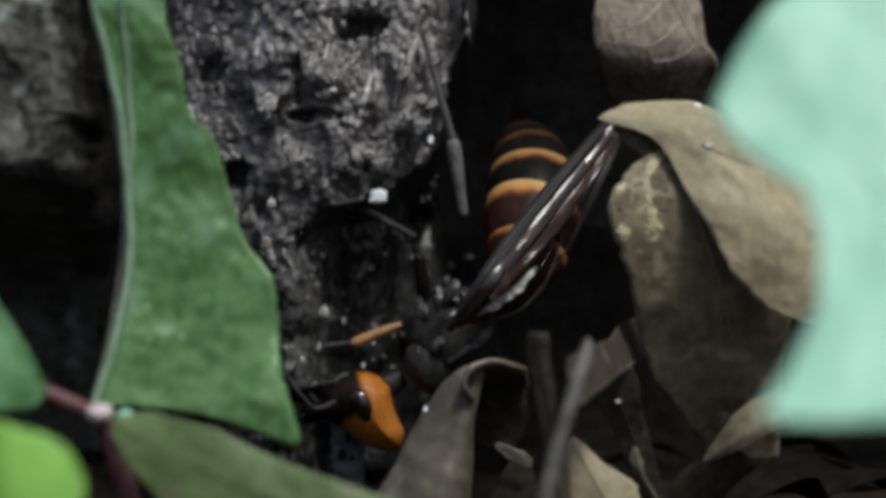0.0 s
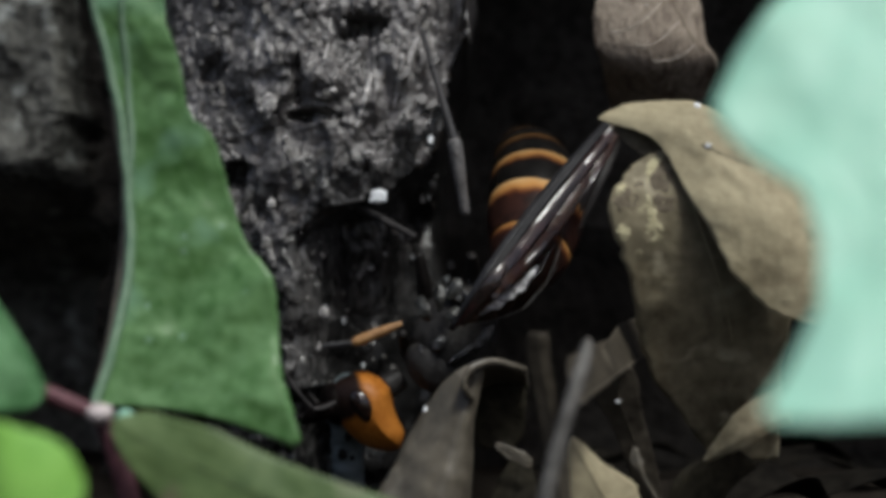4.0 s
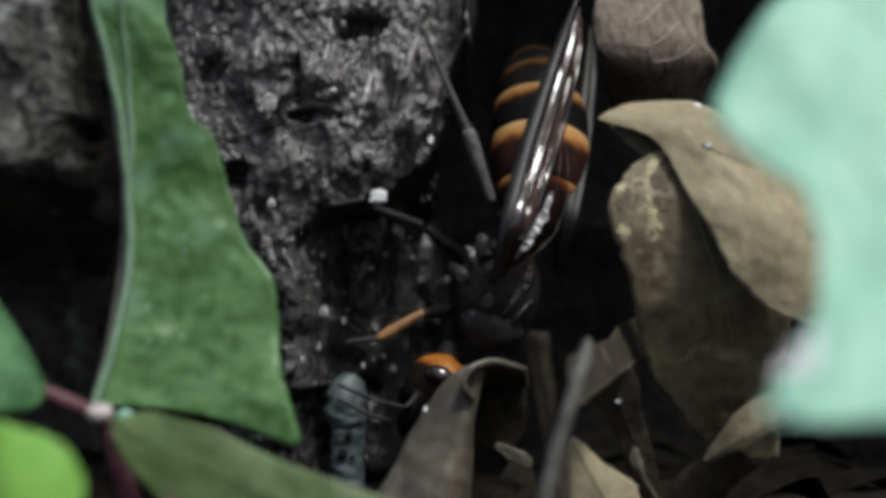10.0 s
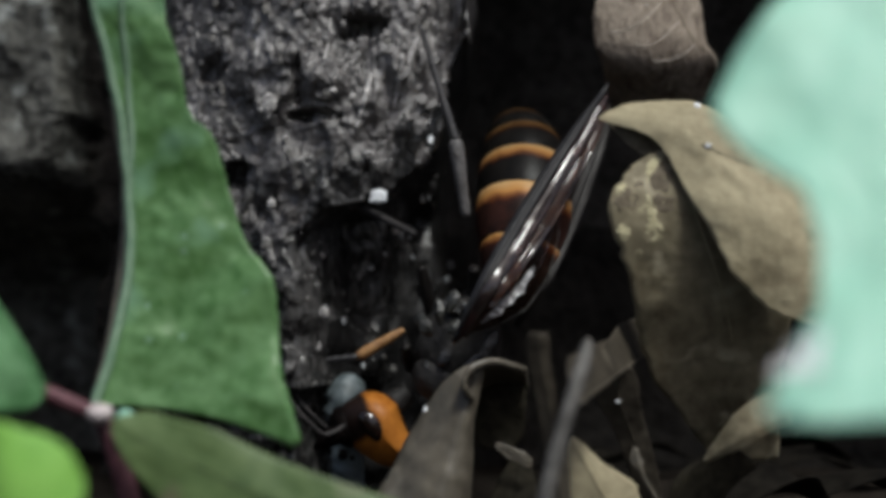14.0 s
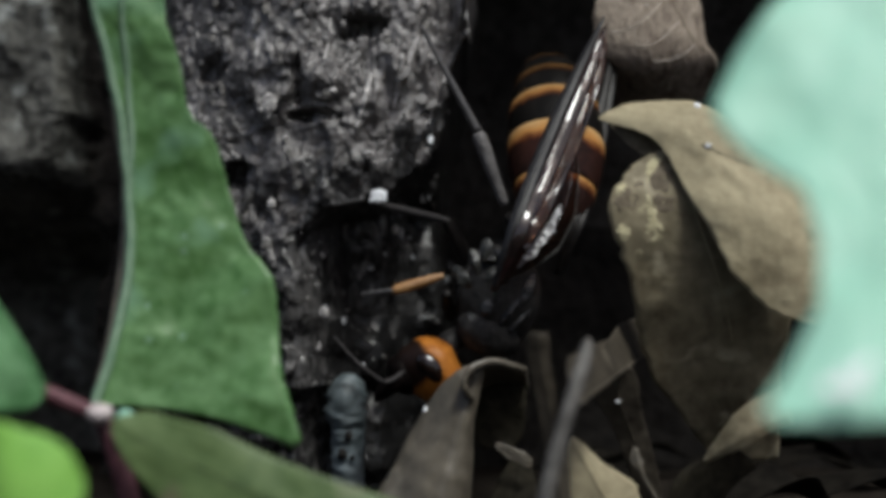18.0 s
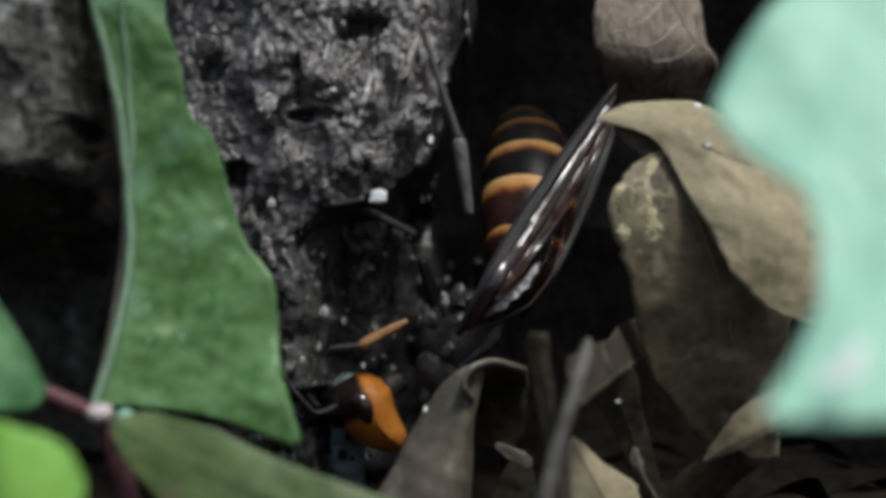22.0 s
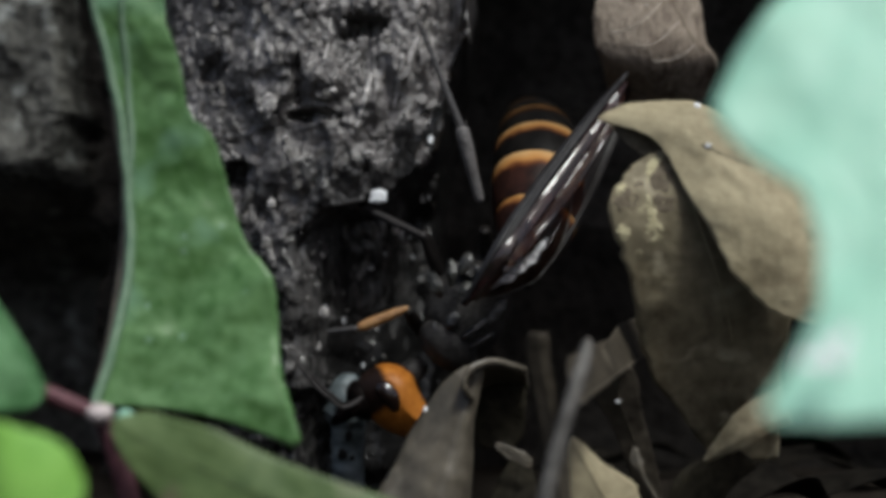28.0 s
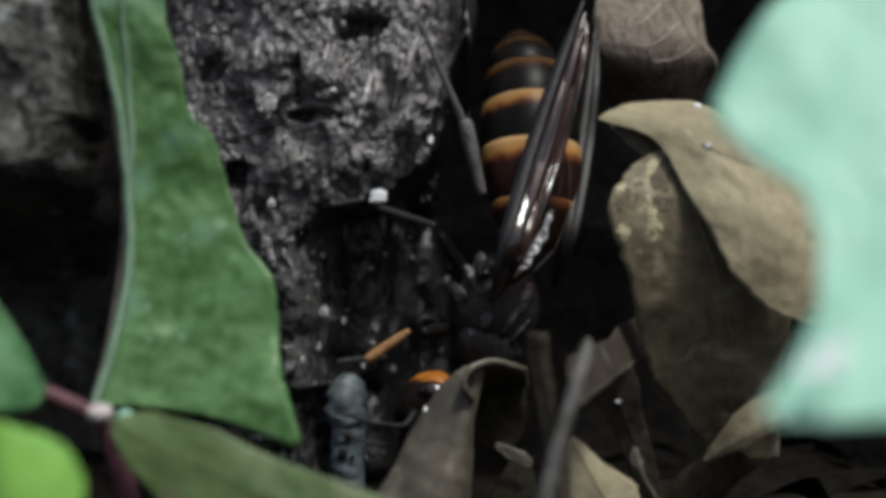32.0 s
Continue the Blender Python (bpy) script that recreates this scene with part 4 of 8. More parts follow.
# tilted pale chips put where the wet sap glints
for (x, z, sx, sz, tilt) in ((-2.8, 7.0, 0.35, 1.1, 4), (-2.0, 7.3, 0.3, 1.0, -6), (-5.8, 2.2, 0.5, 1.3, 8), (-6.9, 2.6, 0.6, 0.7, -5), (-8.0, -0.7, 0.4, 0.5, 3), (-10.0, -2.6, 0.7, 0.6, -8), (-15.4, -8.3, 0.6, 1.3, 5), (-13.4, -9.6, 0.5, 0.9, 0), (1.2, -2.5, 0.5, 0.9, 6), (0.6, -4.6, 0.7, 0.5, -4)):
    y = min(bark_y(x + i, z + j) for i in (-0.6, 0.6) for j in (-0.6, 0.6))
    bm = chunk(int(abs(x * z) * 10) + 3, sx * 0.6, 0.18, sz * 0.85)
    tagged(part("sap_glint", bm, M_GLINT, m=pose(x * MM, (y - 0.1) * MM, z * MM, -27 + tilt, 0, 14 - tilt)), "pale glossy chip standing in for a glint on the sap", "chip", "wet splinters")

# ---- the hornet: built upright, head down, joints at the origin of each part ----
HORNET = thing("hornet", "large dark hornet with orange head and orange-banded abdomen feeding on sap", "hornet", at=(2.2, 4, -11.2))


def build_abdomen():
    ab = part("abdomen", tube(bmesh.new(), [(0, 0, -1.2), (0, 0, 0), (0, 0, 1.6)], ((0, 1.0), (0.5, 0.8), (1, 1.8)), 12, 6), M_BLACK, HORNET, "black waist and banded gaster")
    # per segment: start, end, start radius, end radius, band share, main colour, brightness of the band (lowered at the
    # rear: the tip's shade is put into its colour)
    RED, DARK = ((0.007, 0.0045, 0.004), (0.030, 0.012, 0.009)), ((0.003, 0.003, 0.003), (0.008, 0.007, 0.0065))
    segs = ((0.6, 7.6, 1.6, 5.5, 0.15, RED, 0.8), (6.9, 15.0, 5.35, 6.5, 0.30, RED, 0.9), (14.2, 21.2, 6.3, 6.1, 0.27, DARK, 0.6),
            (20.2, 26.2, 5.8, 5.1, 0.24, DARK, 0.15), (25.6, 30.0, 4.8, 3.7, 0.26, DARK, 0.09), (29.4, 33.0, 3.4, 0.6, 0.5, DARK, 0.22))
    made = []
    for a, b, ra, rb, share, body, dim in segs:
        bm = bmesh.new()
        rings, sides = [], 48
        for i in range(19):
            f = i / 18
            s = (b - a) * f
            r = ra + (rb - ra) * (f ** (0.45 if rb > 2 * ra else 0.7) if rb > ra else f ** 1.5)
            r += 0.3 * math.sin(math.pi * f) + 0.02 * noise.noise(Vector((s * 2, a, 0)))
            if i == 18:
                r -= 0.5
            rings.append([bm.verts.new((r * math.cos(2 * math.pi * j / sides), 0.9 * r * math.sin(2 * math.pi * j / sides), s)) for j in range(sides)])
        for i, (p, q) in enumerate(zip(rings, rings[1:])):
            for j in range(sides):
                bm.faces.new((p[j], p[(j + 1) % sides], q[(j + 1) % sides], q[j]))
        bm.faces.new(rings[-1])
        bm.faces.new(rings[0][::-1])
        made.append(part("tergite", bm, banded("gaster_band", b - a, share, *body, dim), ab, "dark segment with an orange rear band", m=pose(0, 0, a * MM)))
    return ab, made


def build_head():
    """Forward is -z, the cheeks face -y and +y, the crown +x."""
    bm = bmesh.new()
    ball(bm, (0.4, 0, -0.4), 5.7, 4.3, 3.9, seg=48, rings=36)
    for v in bm.verts:
        x, z = v.co.x, v.co.z
        if z > -0.4:
            v.co.z = -0.4 + (z + 0.4) * 0.86
        if z < -0.5:
            v.co.y *= 1 + 0.05 * (z + 0.5)
            v.co.z = -0.5 + (z + 0.5) * 1.15
        if x < 0.4:
            v.co.x = 0.4 + (x - 0.4) * (0.80 if z > -0.4 else max(0.80, 0.80 - 0.08 * (z + 0.4)))
        if x > 0.4:
            v.co.x += 0.22 * (x - 0.4)
            top = 0.5 + 0.5 * math.tanh(1.2 * (z + 0.4))
            v.co.z -= top * (0.02 * (v.co.x - 0.4) ** 2 + 0.95 * math.sin(math.pi * min((v.co.x - 0.4) / 5.8, 1)))
        # the sunken rim round the eye
        v.co.y *= 1 - 0.06 * math.exp(-((x + 0.1) / 2.8) ** 2 - ((z + 0.9) / 1.9) ** 2)
    head = part("head", bm, split_colours("head_shell", (-3.7, -2.75), (4.2, 3.4)), HORNET, "orange head with a dark brown face")
    for s in (-1, 1):
        bm = bmesh.new()
        ball(bm, (-0.1, s * 3.45, -0.85), 2.25, 1.05, 1.3, Euler((0, 0.18, 0)).to_matrix(), 28, 18)
        for v in bm.verts:
            v.co.z -= 0.05 * (v.co.x + 0.1) ** 2
        part("eye", bm, M_EYE, head, "glossy dark kidney-shaped compound eye")
        bm = bmesh.new()
        tube(bm, [(-2.4, s * 2.0, -3.2), (-2.9, s * 3.2, -5.0), (-3.6, s * 3.8, -6.1)], ((0, 0.36), (1, 0.28)), 8, 8)
        tube(bm, [(-3.6, s * 3.8, -6.1), (-7.6, s * 4.0, -6.2), (-12.2, s * 3.4, -5.4)], ((0, 0.24), (0.5, 0.26), (1, 0.18)), 8, 14)
        part("antenna", bm, M_BROWNCH, head, "dark elbowed antenna")
        bm = bmesh.new()
        tube(bm, [(-2.0, s * 1.7, -4.2), (-2.8, s * 1.7, -6.6), (-3.0, s * 0.3, -8.6)], ((0, 1.3), (0.6, 1.0), (1, 0.3)), 10, 10)
        part("mandible", bm, M_FACE, head, "dark brown mandible")
    bm = bmesh.new()
    ball(bm, (-2.2, 0, -3.8), 2.8, 2.6, 2.0, Euler((0, 0.4, 0)).to_matrix(), 20, 14)
    part("clypeus", bm, M_FACE, head, "dark brown face plate")
    bm = bmesh.new()
    tube(bm, [(0, 0.8, 2.2), (0.4, 1.6, 4.8)], ((0, 1.8), (1, 1.4)), 12, 4)
    part("neck", bm, M_FUZZ, head, "black neck")
    return head


def build_thorax():
    """Origin at the wing base; forward is -z."""
    bm = bmesh.new()
    ball(bm, (0.8, 5.2, -1.0), 5.4, 5.2, 7.2, Euler((0, radians(15), 0)).to_matrix(), 32, 24, 0.06)
    th = part("thorax", bm, M_FUZZ, HORNET, "black hairy thorax")
    bm = bmesh.new()
    ball(bm, (1.6, 2.6, 2.2), 2.6, 2.2, 1.6, None, 20, 12, 0.1)
    part("scutellum", bm, M_GLOSS, th, "glossy black back plate")
    bm = bmesh.new()
    ball(bm, (-0.9, 0.1, -2.1), 0.9, 0.7, 1.2, Euler((0, 0.4, 0)).to_matrix(), 14, 10, 0.1)
    part("tegula", bm, M_GLOSS, th, "glossy black wing-base plate")
    bm = bmesh.new()
    ball(bm, (-0.9, 3.0, -5.4), 4.2, 3.0, 3.0, Euler((0, 0.5, 0)).to_matrix(), 24, 16, 0.1)
    part("collar", bm, M_FUZZ, th, "black collar behind the head")
    for x, y, z, rx, rz, turn in ((2.6, 1.0, 3.9, 2.3, 0.8, 0.5), (-0.4, 1.2, 4.3, 1.6, 0.7, 0.5), (4.2, 1.6, -0.6, 0.9, 2.6, 0.5), (2.0, 0.5, -2.8, 0.55, 2.3, 0.75), (3.0, 0.9, -4.2, 0.5, 2.0, 0.9), (-2.6, 1.5, -4.2, 0.6, 1.6, -0.4)):
        bm = bmesh.new()
        ball(bm, (x, y, z), rx, 0.9, rz, Euler((0, turn, 0)).to_matrix(), 20, 12, 0.25)
        part("back_plate", bm, M_GLOSS, th)
    for i, (x, y, z, size, turn) in enumerate(((-2.8, -2.4, 0.6, 2.8, -0.6), (-1.9, -2.8, 2.0, 3.6, -0.2), (-1.0, -2.4, 3.8, 3.0, 0.25), (-3.2, -1.8, 2.0, 2.2, -1.0), (-0.6, -3.0, 1.2, 2.2, 0.5))):
        c, s_ = math.cos(turn), math.sin(turn)
        b = Blade([(x, y, z), (x + 0.5 * size * s_, y - 0.4, z + 0.5 * size * c), (x + size * s_, y + 0.3, z + size * c)], left=((0, 0.3), (0.5, 0.9), (0.85, 0.7), (1, 0.2)), right=((0, 0.3), (0.4, 0.7), (0.8, 0.8), (1, 0.2)),
                  dl=(-c, 0.5, s_), dr=(c, -0.4, -s_), ripple=0.7, teeth=0.15, seed=60 + i)
        part("wing_root", b.mesh(18, 8, 0.08), M_ROOT, th, "crumpled greyish wing-base membrane")
    rnd = random.Random(8)
    bm = bmesh.new()
    for i in range(420):
        d = Vector((rnd.gauss(0, 1), -abs(rnd.gauss(0, 1)), rnd.gauss(0, 1))).normalized()
        p = Vector((0.8 + d.x * 5.3, 5.2 + d.y * 5.1, -1.0 + d.z * 7.0))
        q = p + (d + 0.35 * Vector((rnd.gauss(0, 1), rnd.gauss(0, 1), rnd.gauss(0, 1)))) * rnd.uniform(0.5, 1.2)
        side = d.cross(Vector((rnd.random(), rnd.random(), rnd.random()))).normalized() * 0.035
        a, b2, c = bm.verts.new(p - side), bm.verts.new(p + side), bm.verts.new(q)
        bm.faces.new((a, b2, c))
    tagged(part("hair", bm, M_LEG, th, "sparse dark bristles"), kind="stuff")
    return th


def build_wing(length, width, name, label, strips):
    """A wing folded lengthwise, along +z from its base: pleated strips and ribs. strips: (x offset, y offset, width share, material)."""
    wg = None
    for k, (ox, oy, share, material) in enumerate(strips):
        b = Blade([(0, 0, 0), (ox * 0.6, oy - 3.2, length * 0.15), (ox * 0.9, oy - 1.6, length * 0.33), (ox, oy + 0.9 + 0.5 * k, length * 0.55), (ox * 0.8, oy + 3.2, length * 0.78), (ox * 0.4, oy + 6.0, length * (1 - 0.03 * k))],
                  left=((0, 0.35), (0.25, width * share), (0.6, width * share), (0.85, width * share * 0.8), (1, 0.15)),
                  right=((0, 0.35), (0.25, width * share), (0.6, width * share * 1.1), (0.85, width * share * 0.7), (1, 0.15)),
                  dl=(-1, 0.7, 0), dr=(1, 0.08, 0), curl_l=-0.2, curl_r=0.0, ripple=0.10, seed=k * 3.0)
        ob = part(name if wg is None else "pleat", b.mesh(36, 8, 0.07), material, HORNET if wg is None else wg, label if wg is None else "")
        wg = wg or ob
        wave = 0.34 if material in (M_WING, M_WINGT) else 0.0
        if wave:
            b.vein(wg, M_WINGV if k == 1 else material, ((0.06, 0.1), (0.92, 0.05)), 0.85, 0.3, n=36, wave=wave * (0.8 + 0.5 * k), flat=0.22)
        if k == 2:
            b.vein(wg, M_WINGV, ((0.18, 0.6), (0.8, 0.75)), 0.42, 0.14, n=36, wave=wave, flat=0.3)
        elif k == 0:
            b.vein(wg, material, ((0.02, 0), (0.94, 0.05)), 0.3, 0.1, n=18)
    return wg


ABDOMEN, TERGITES = build_abdomen()
HEAD = build_head()
THORAX = build_thorax()
WING_L = build_wing(41.5, 1.25, "wing", "smoky brown glossy wing folded lengthwise", ((-1.4, -0.4, 0.68, M_WINGG), (0.2, -0.6, 0.8, M_WING), (1.7, 0.1, 0.95, M_WINGT)))
WING_R = build_wing(37.0, 1.2, "wing", "dark folded wing on the far side", ((0, 0, 0.8, M_BLACK), (1.2, 0.5, 0.8, M_BLACK)))
b = Blade([(0.6, 0.6, 2.0), (1.7, 0.5, 7.0), (2.2, 1.0, 12.5), (2.0, 2.4, 18.0), (1.4, 4.5, 24.0)], left=((0, 0.2), (0.5, 0.5), (1, 0.1)),
          right=((0, 0.4), (0.15, 2.6), (0.35, 4.6), (0.6, 4.8), (0.85, 3.2), (1, 0.3)), dl=(-1, 0.1, 0), dr=(1, 0.45, 0), curl_r=-0.25, ripple=0.35, seed=8)
HIND_WING = part("hind_wing", b.mesh(36, 14, 0.05), M_HIND, WING_L, "clear brownish hindwing membrane")
b.vein(HIND_WING, M_ROOT, ((0.03, 0.98), (0.95, 0.98)), 0.09, 0.05, n=30)
b.vein(HIND_WING, M_WING, ((0.05, 0.35), (0.9, 0.55)), 0.10, 0.05, n=24)
def frayed_edge():
    """The crumpled, torn hem of the hindwing: a row of small bright folds."""
    rnd = random.Random(5)
    path = [(1.6, -0.9, 4.0), (2.6, -1.1, 7.0), (3.3, -1.0, 10.2), (3.5, -0.8, 13.2)]
    bm = bmesh.new()
    rows = []
    for i in range(21):
        u = i / 20
        c = spline(path, u)
        w = (0.24 + 0.40 * math.sin(math.pi * min(u * 1.1, 1))) * rnd.uniform(0.7, 1.2)
        fold = rnd.uniform(-0.32, 0.32)
        row = []
        for side in (1, -1):
            for k, x in enumerate((-1.0, 0.0, 1.0)):
                row.append(bm.verts.new(c + Vector((w * (x * 0.75 if x < 0 else x * rnd.uniform(0.6, 1.5)), fold * (1 if k == 1 else 0.3) + 0.05 * side + rnd.uniform(-0.12, 0.12), 0.25 * rnd.uniform(-1, 1)))))
        rows.append([row[0], row[1], row[2], row[5], row[4], row[3]])
    for p, q in zip(rows, rows[1:]):
        for k in range(6):
            bm.faces.new((p[k], p[(k + 1) % 6], q[(k + 1) % 6], q[k]))
    bm.faces.new(rows[0][::-1])
    bm.faces.new(rows[-1])
    bmesh.ops.recalc_face_normals(bm, faces=bm.faces)
    return part("frayed_edge", bm, M_FRAY, WING_L, "pale frayed and torn hindwing edge", smooth=False)


frayed_edge()


def leg_piece(name, length, radii, material, label="", spines=0, joints=0):
    """A limb piece from the origin along +z."""
    bm = bmesh.new()
    tube(bm, [(0, 0, 0), (0, 0, length * 0.5), (0, 0, length)], radii, 10, 18)
    ob = part(name, bm, material, HORNET, label)
    for i in range(joints):
        bm = bmesh.new()
        z = length * (0.35 + 0.6 * i / max(joints, 1))
        tube(bm, [(0, 0, z), (0, 0, z + 0.5)], ((0, 0.42), (1, 0.36)), 8, 3)
        part("tarsomere", bm, material, ob)
    for i in range(spines):
        bm = bmesh.new()
        a = i * 2.1
        tube(bm, [(0.2 * math.cos(a), 0.2 * math.sin(a), length - 0.5), (0.8 * math.cos(a), 0.5 * math.sin(a), length + 0.8)], ((0, 0.12), (1, 0.03)), 5, 4)
        part("spur", bm, material, ob)
    return ob


HIND_FEMUR = leg_piece("femur", 8.5, ((0, 0.9), (0.5, 1.1), (1, 0.7)), M_BLACK, "black hind femur")
HIND_TIBIA = leg_piece("tibia", 9.8, ((0, 0.4), (0.06, 0.62), (0.35, 0.7), (0.65, 0.92), (0.93, 0.95), (1, 0.6)), M_TIBIA, "dull grey-black hind tibia", 2)
HIND_TARSUS = leg_piece("tarsus", 15.2, ((0, 0.55), (0.3, 0.5), (0.6, 0.36), (1, 0.3)), M_LEG, "thin jointed hind foot", 0, 4)
FORE_TIBIA = leg_piece("tibia", 6.8, ((0, 0.32), (0.3, 0.58), (0.7, 0.72), (0.92, 0.62), (1, 0.35)), M_LEGO, "orange front tibia")
FORE_TARSUS = leg_piece("tarsus", 4.6, ((0, 0.4), (1, 0.28)), M_LEG, "thin dark front foot", 0, 2)
FORE_FEMUR = leg_piece("femur", 6.5, ((0, 0.8), (0.5, 1.0), (1, 0.6)), M_BLACK, "black front femur")
MID_TIBIA = leg_piece("tibia", 11.0, ((0, 0.42), (0.5, 0.55), (1, 0.38)), M_BROWNCH, "dark grey middle tibia", 2)
MID_FEMUR = leg_piece("femur", 8.0, ((0, 0.8), (0.5, 0.95), (1, 0.6)), M_BLACK, "black middle femur")


# ---- small flying insects ----
def build_gnat(label, body, wing, k):
    g = thing("gnat", label, "insect", "flying insects")
    bm = bmesh.new()
    ball(bm, (0, 0, 0), 0.5 * k, 0.45 * k, 0.55 * k)
    th = part("thorax", bm, body, g)
    bm = bmesh.new()
    tube(bm, [(0, 0, 0.3 * k), (0.1 * k, 0.1 * k, 1.2 * k), (0.3 * k, 0.2 * k, 2.3 * k)], ((0, 0.3 * k), (0.5, 0.42 * k), (1, 0.12 * k)), 10, 10)
    part("abdomen", bm, body, g)
    bm = bmesh.new()
    ball(bm, (0, -0.05 * k, -0.75 * k), 0.34 * k, 0.32 * k, 0.3 * k)
    part("head", bm, body, g)
    for s in (-1, 1):
        b = Blade([(s * 0.2 * k, -0.3 * k, 0), (s * 1.2 * k, -0.5 * k, 0.7 * k), (s * 2.4 * k, -0.5 * k, 1.1 * k)], left=((0, 0.15 * k), (0.6, 0.7 * k), (1, 0.1 * k)), right=((0, 0.15 * k), (0.6, 0.6 * k), (1, 0.1 * k)),
                  dl=(0, 0.1, 1), dr=(0, 0.1, -1), ripple=0.02)
        part("wing", b.mesh(12, 6, 0.03), wing, g)
        for i in range(3):
            bm = bmesh.new()
            tube(bm, [(s * 0.2 * k, 0.2 * k, (i - 1) * 0.3 * k), (s * 0.9 * k, 0.5 * k, (i - 1) * 0.7 * k), (s * 1.3 * k, 1.2 * k, (i - 1) * 1.1 * k)], ((0, 0.07 * k), (1, 0.04 * k)), 5, 6)
            part("leg", bm, body, g)
    return g


GNAT = build_gnat("tiny dark gnat hovering before the green leaf", M_LEG, M_LEG, 0.75)
PALE_GNAT = build_gnat("tiny pale grey midge resting on the mint-green leaf", M_PALE, M_PALE, 0.8)


# ---- motion ----
def limb(x, y, z, lean, turn):
    """A pose in millimetres: leans away about x, then turns clockwise as seen by the lens."""
    return pose(x * MM, y * MM, z * MM, lean, turn, 0)


def motions():
    walk(HORNET, [(0, limb(0.57, 4.00, -10.39, 0.0, 11.5)), (2, limb(0.69, 4.00, -10.31, 0.0, 11.5)), (3.5, limb(0.79, 4.00, -10.25, 0.0, 11.5)), (5.5, limb(1.00, 4.00, -10.18, 0.0, 11.5)), (6.5, limb(1.00, 4.00, -10.18, 0.0, 11.5)), (7.4, limb(1.00, 4.00, -10.18, 0.0, 11.5)), (7.6, limb(5.14, 4.00, -5.58, 0.0, 1.0)), (7.7, limb(7.21, 4.00, -3.29, 0.0, -4.2)), (8, limb(5.57, 4.00, -6.36, 0.0, -2.0)), (8.2, limb(5.09, 4.00, -7.50, 0.0, 0.4)), (8.5, limb(4.36, 4.00, -9.21, 0.0, 4.0)), (8.8, limb(3.50, 4.00, -9.56, 0.0, 3.0)), (9.2, limb(3.30, 4.00, -9.56, 0.0, -0.2)), (9.4, limb(3.67, 4.00, -9.33, 0.0, -2.7)), (9.5, limb(3.86, 4.00, -9.21, 0.0, -4.0)), (9.8, limb(5.27, 4.00, -6.40, 0.0, -7.6)), (10, limb(6.21, 4.00, -4.53, 0.0, -10.0)), (10.2, limb(5.97, 4.00, -4.54, 0.0, -9.0)), (10.5, limb(5.61, 4.00, -4.54, 0.0, -7.5)), (11, limb(5.39, 4.00, -5.00, 0.0, -9.7)), (11.25, limb(5.28, 4.00, -5.56, 0.0, -7.7)), (11.5, limb(5.17, 4.00, -6.13, 0.0, -5.7)), (12, limb(3.35, 4.00, -10.74, 0.0, -4.2)), (12.5, limb(2.53, 4.00, -11.41, 0.0, -1.5)), (13, limb(2.46, 4.00, -11.25, 0.0, -0.2)), (13.5, limb(1.87, 4.00, -11.63, 0.0, 1.3)), (14, limb(1.25, 4.00, -11.84, 0.0, 4.5)), (14.5, limb(1.22, 4.00, -11.07, 0.0, 7.0)), (15.5, limb(2.65, 4.00, -10.27, 0.0, 1.3)), (16.5, limb(4.08, 4.00, -9.47, 0.0, -4.4)), (17, limb(2.77, 4.00, -10.22, 0.0, -1.7)), (17.5, limb(1.92, 4.00, -10.53, 0.0, 4.2)), (17.75, limb(4.11, 4.00, -7.91, 0.0, 0.0)), (18, limb(6.29, 4.00, -5.29, 0.0, -4.2)), (18.5, limb(5.57, 4.00, -7.21, 0.0, -3.0)), (19, limb(4.71, 4.00, -7.64, 0.0, -3.0)), (19.25, limb(5.79, 4.00, -6.46, 0.0, -4.2)), (19.5, limb(6.86, 4.00, -5.29, 0.0, -5.5)), (20, limb(4.71, 4.00, -8.50, 0.0, -2.0)), (20.5, limb(3.86, 4.00, -10.29, 0.0, -4.5)), (21, limb(3.14, 4.00, -10.64, 0.0, -4.2)), (21.5, limb(2.21, 4.00, -10.79, 0.0, 1.0)), (22, limb(1.75, 4.00, -10.91, 0.0, 6.0)), (22.5, limb(1.52, 4.00, -10.77, 0.0, 8.5)), (23.5, limb(1.28, 4.00, -10.62, 0.0, 8.9)), (25, limb(1.21, 4.00, -10.57, 0.0, 9.5)), (25.25, limb(2.46, 4.00, -10.03, 0.0, 7.0)), (25.5, limb(3.72, 4.00, -9.49, 0.0, 4.5)), (26.5, limb(3.91, 4.00, -7.95, 0.0, 5.0)), (27.5, limb(4.10, 4.00, -6.41, 0.0, 5.5)), (28, limb(2.49, 4.00, -7.10, 0.0, 8.9)), (28.5, limb(0.51, 4.00, -8.57, 0.0, 10.0)), (29.2, limb(0.51, 4.00, -8.57, 0.0, 10.0)), (29.5, limb(3.15, 4.00, -4.02, 0.0, 9.4)), (30, limb(3.28, 4.00, -4.25, 0.0, 10.2)), (30.5, limb(2.76, 4.00, -5.65, 0.0, 10.4)), (30.75, limb(3.27, 4.00, -6.36, 0.0, 5.8)), (30.9, limb(5.77, 4.00, -4.22, 0.0, -6.7)), (31, limb(7.43, 4.00, -2.79, 0.0, -15.0)), (31.2, limb(7.57, 4.00, -2.79, 0.0, -17.0)), (31.6, limb(7.00, 4.00, -4.21, 0.0, -13.0)), (32, limb(6.00, 4.00, -6.93, 0.0, -9.7))])
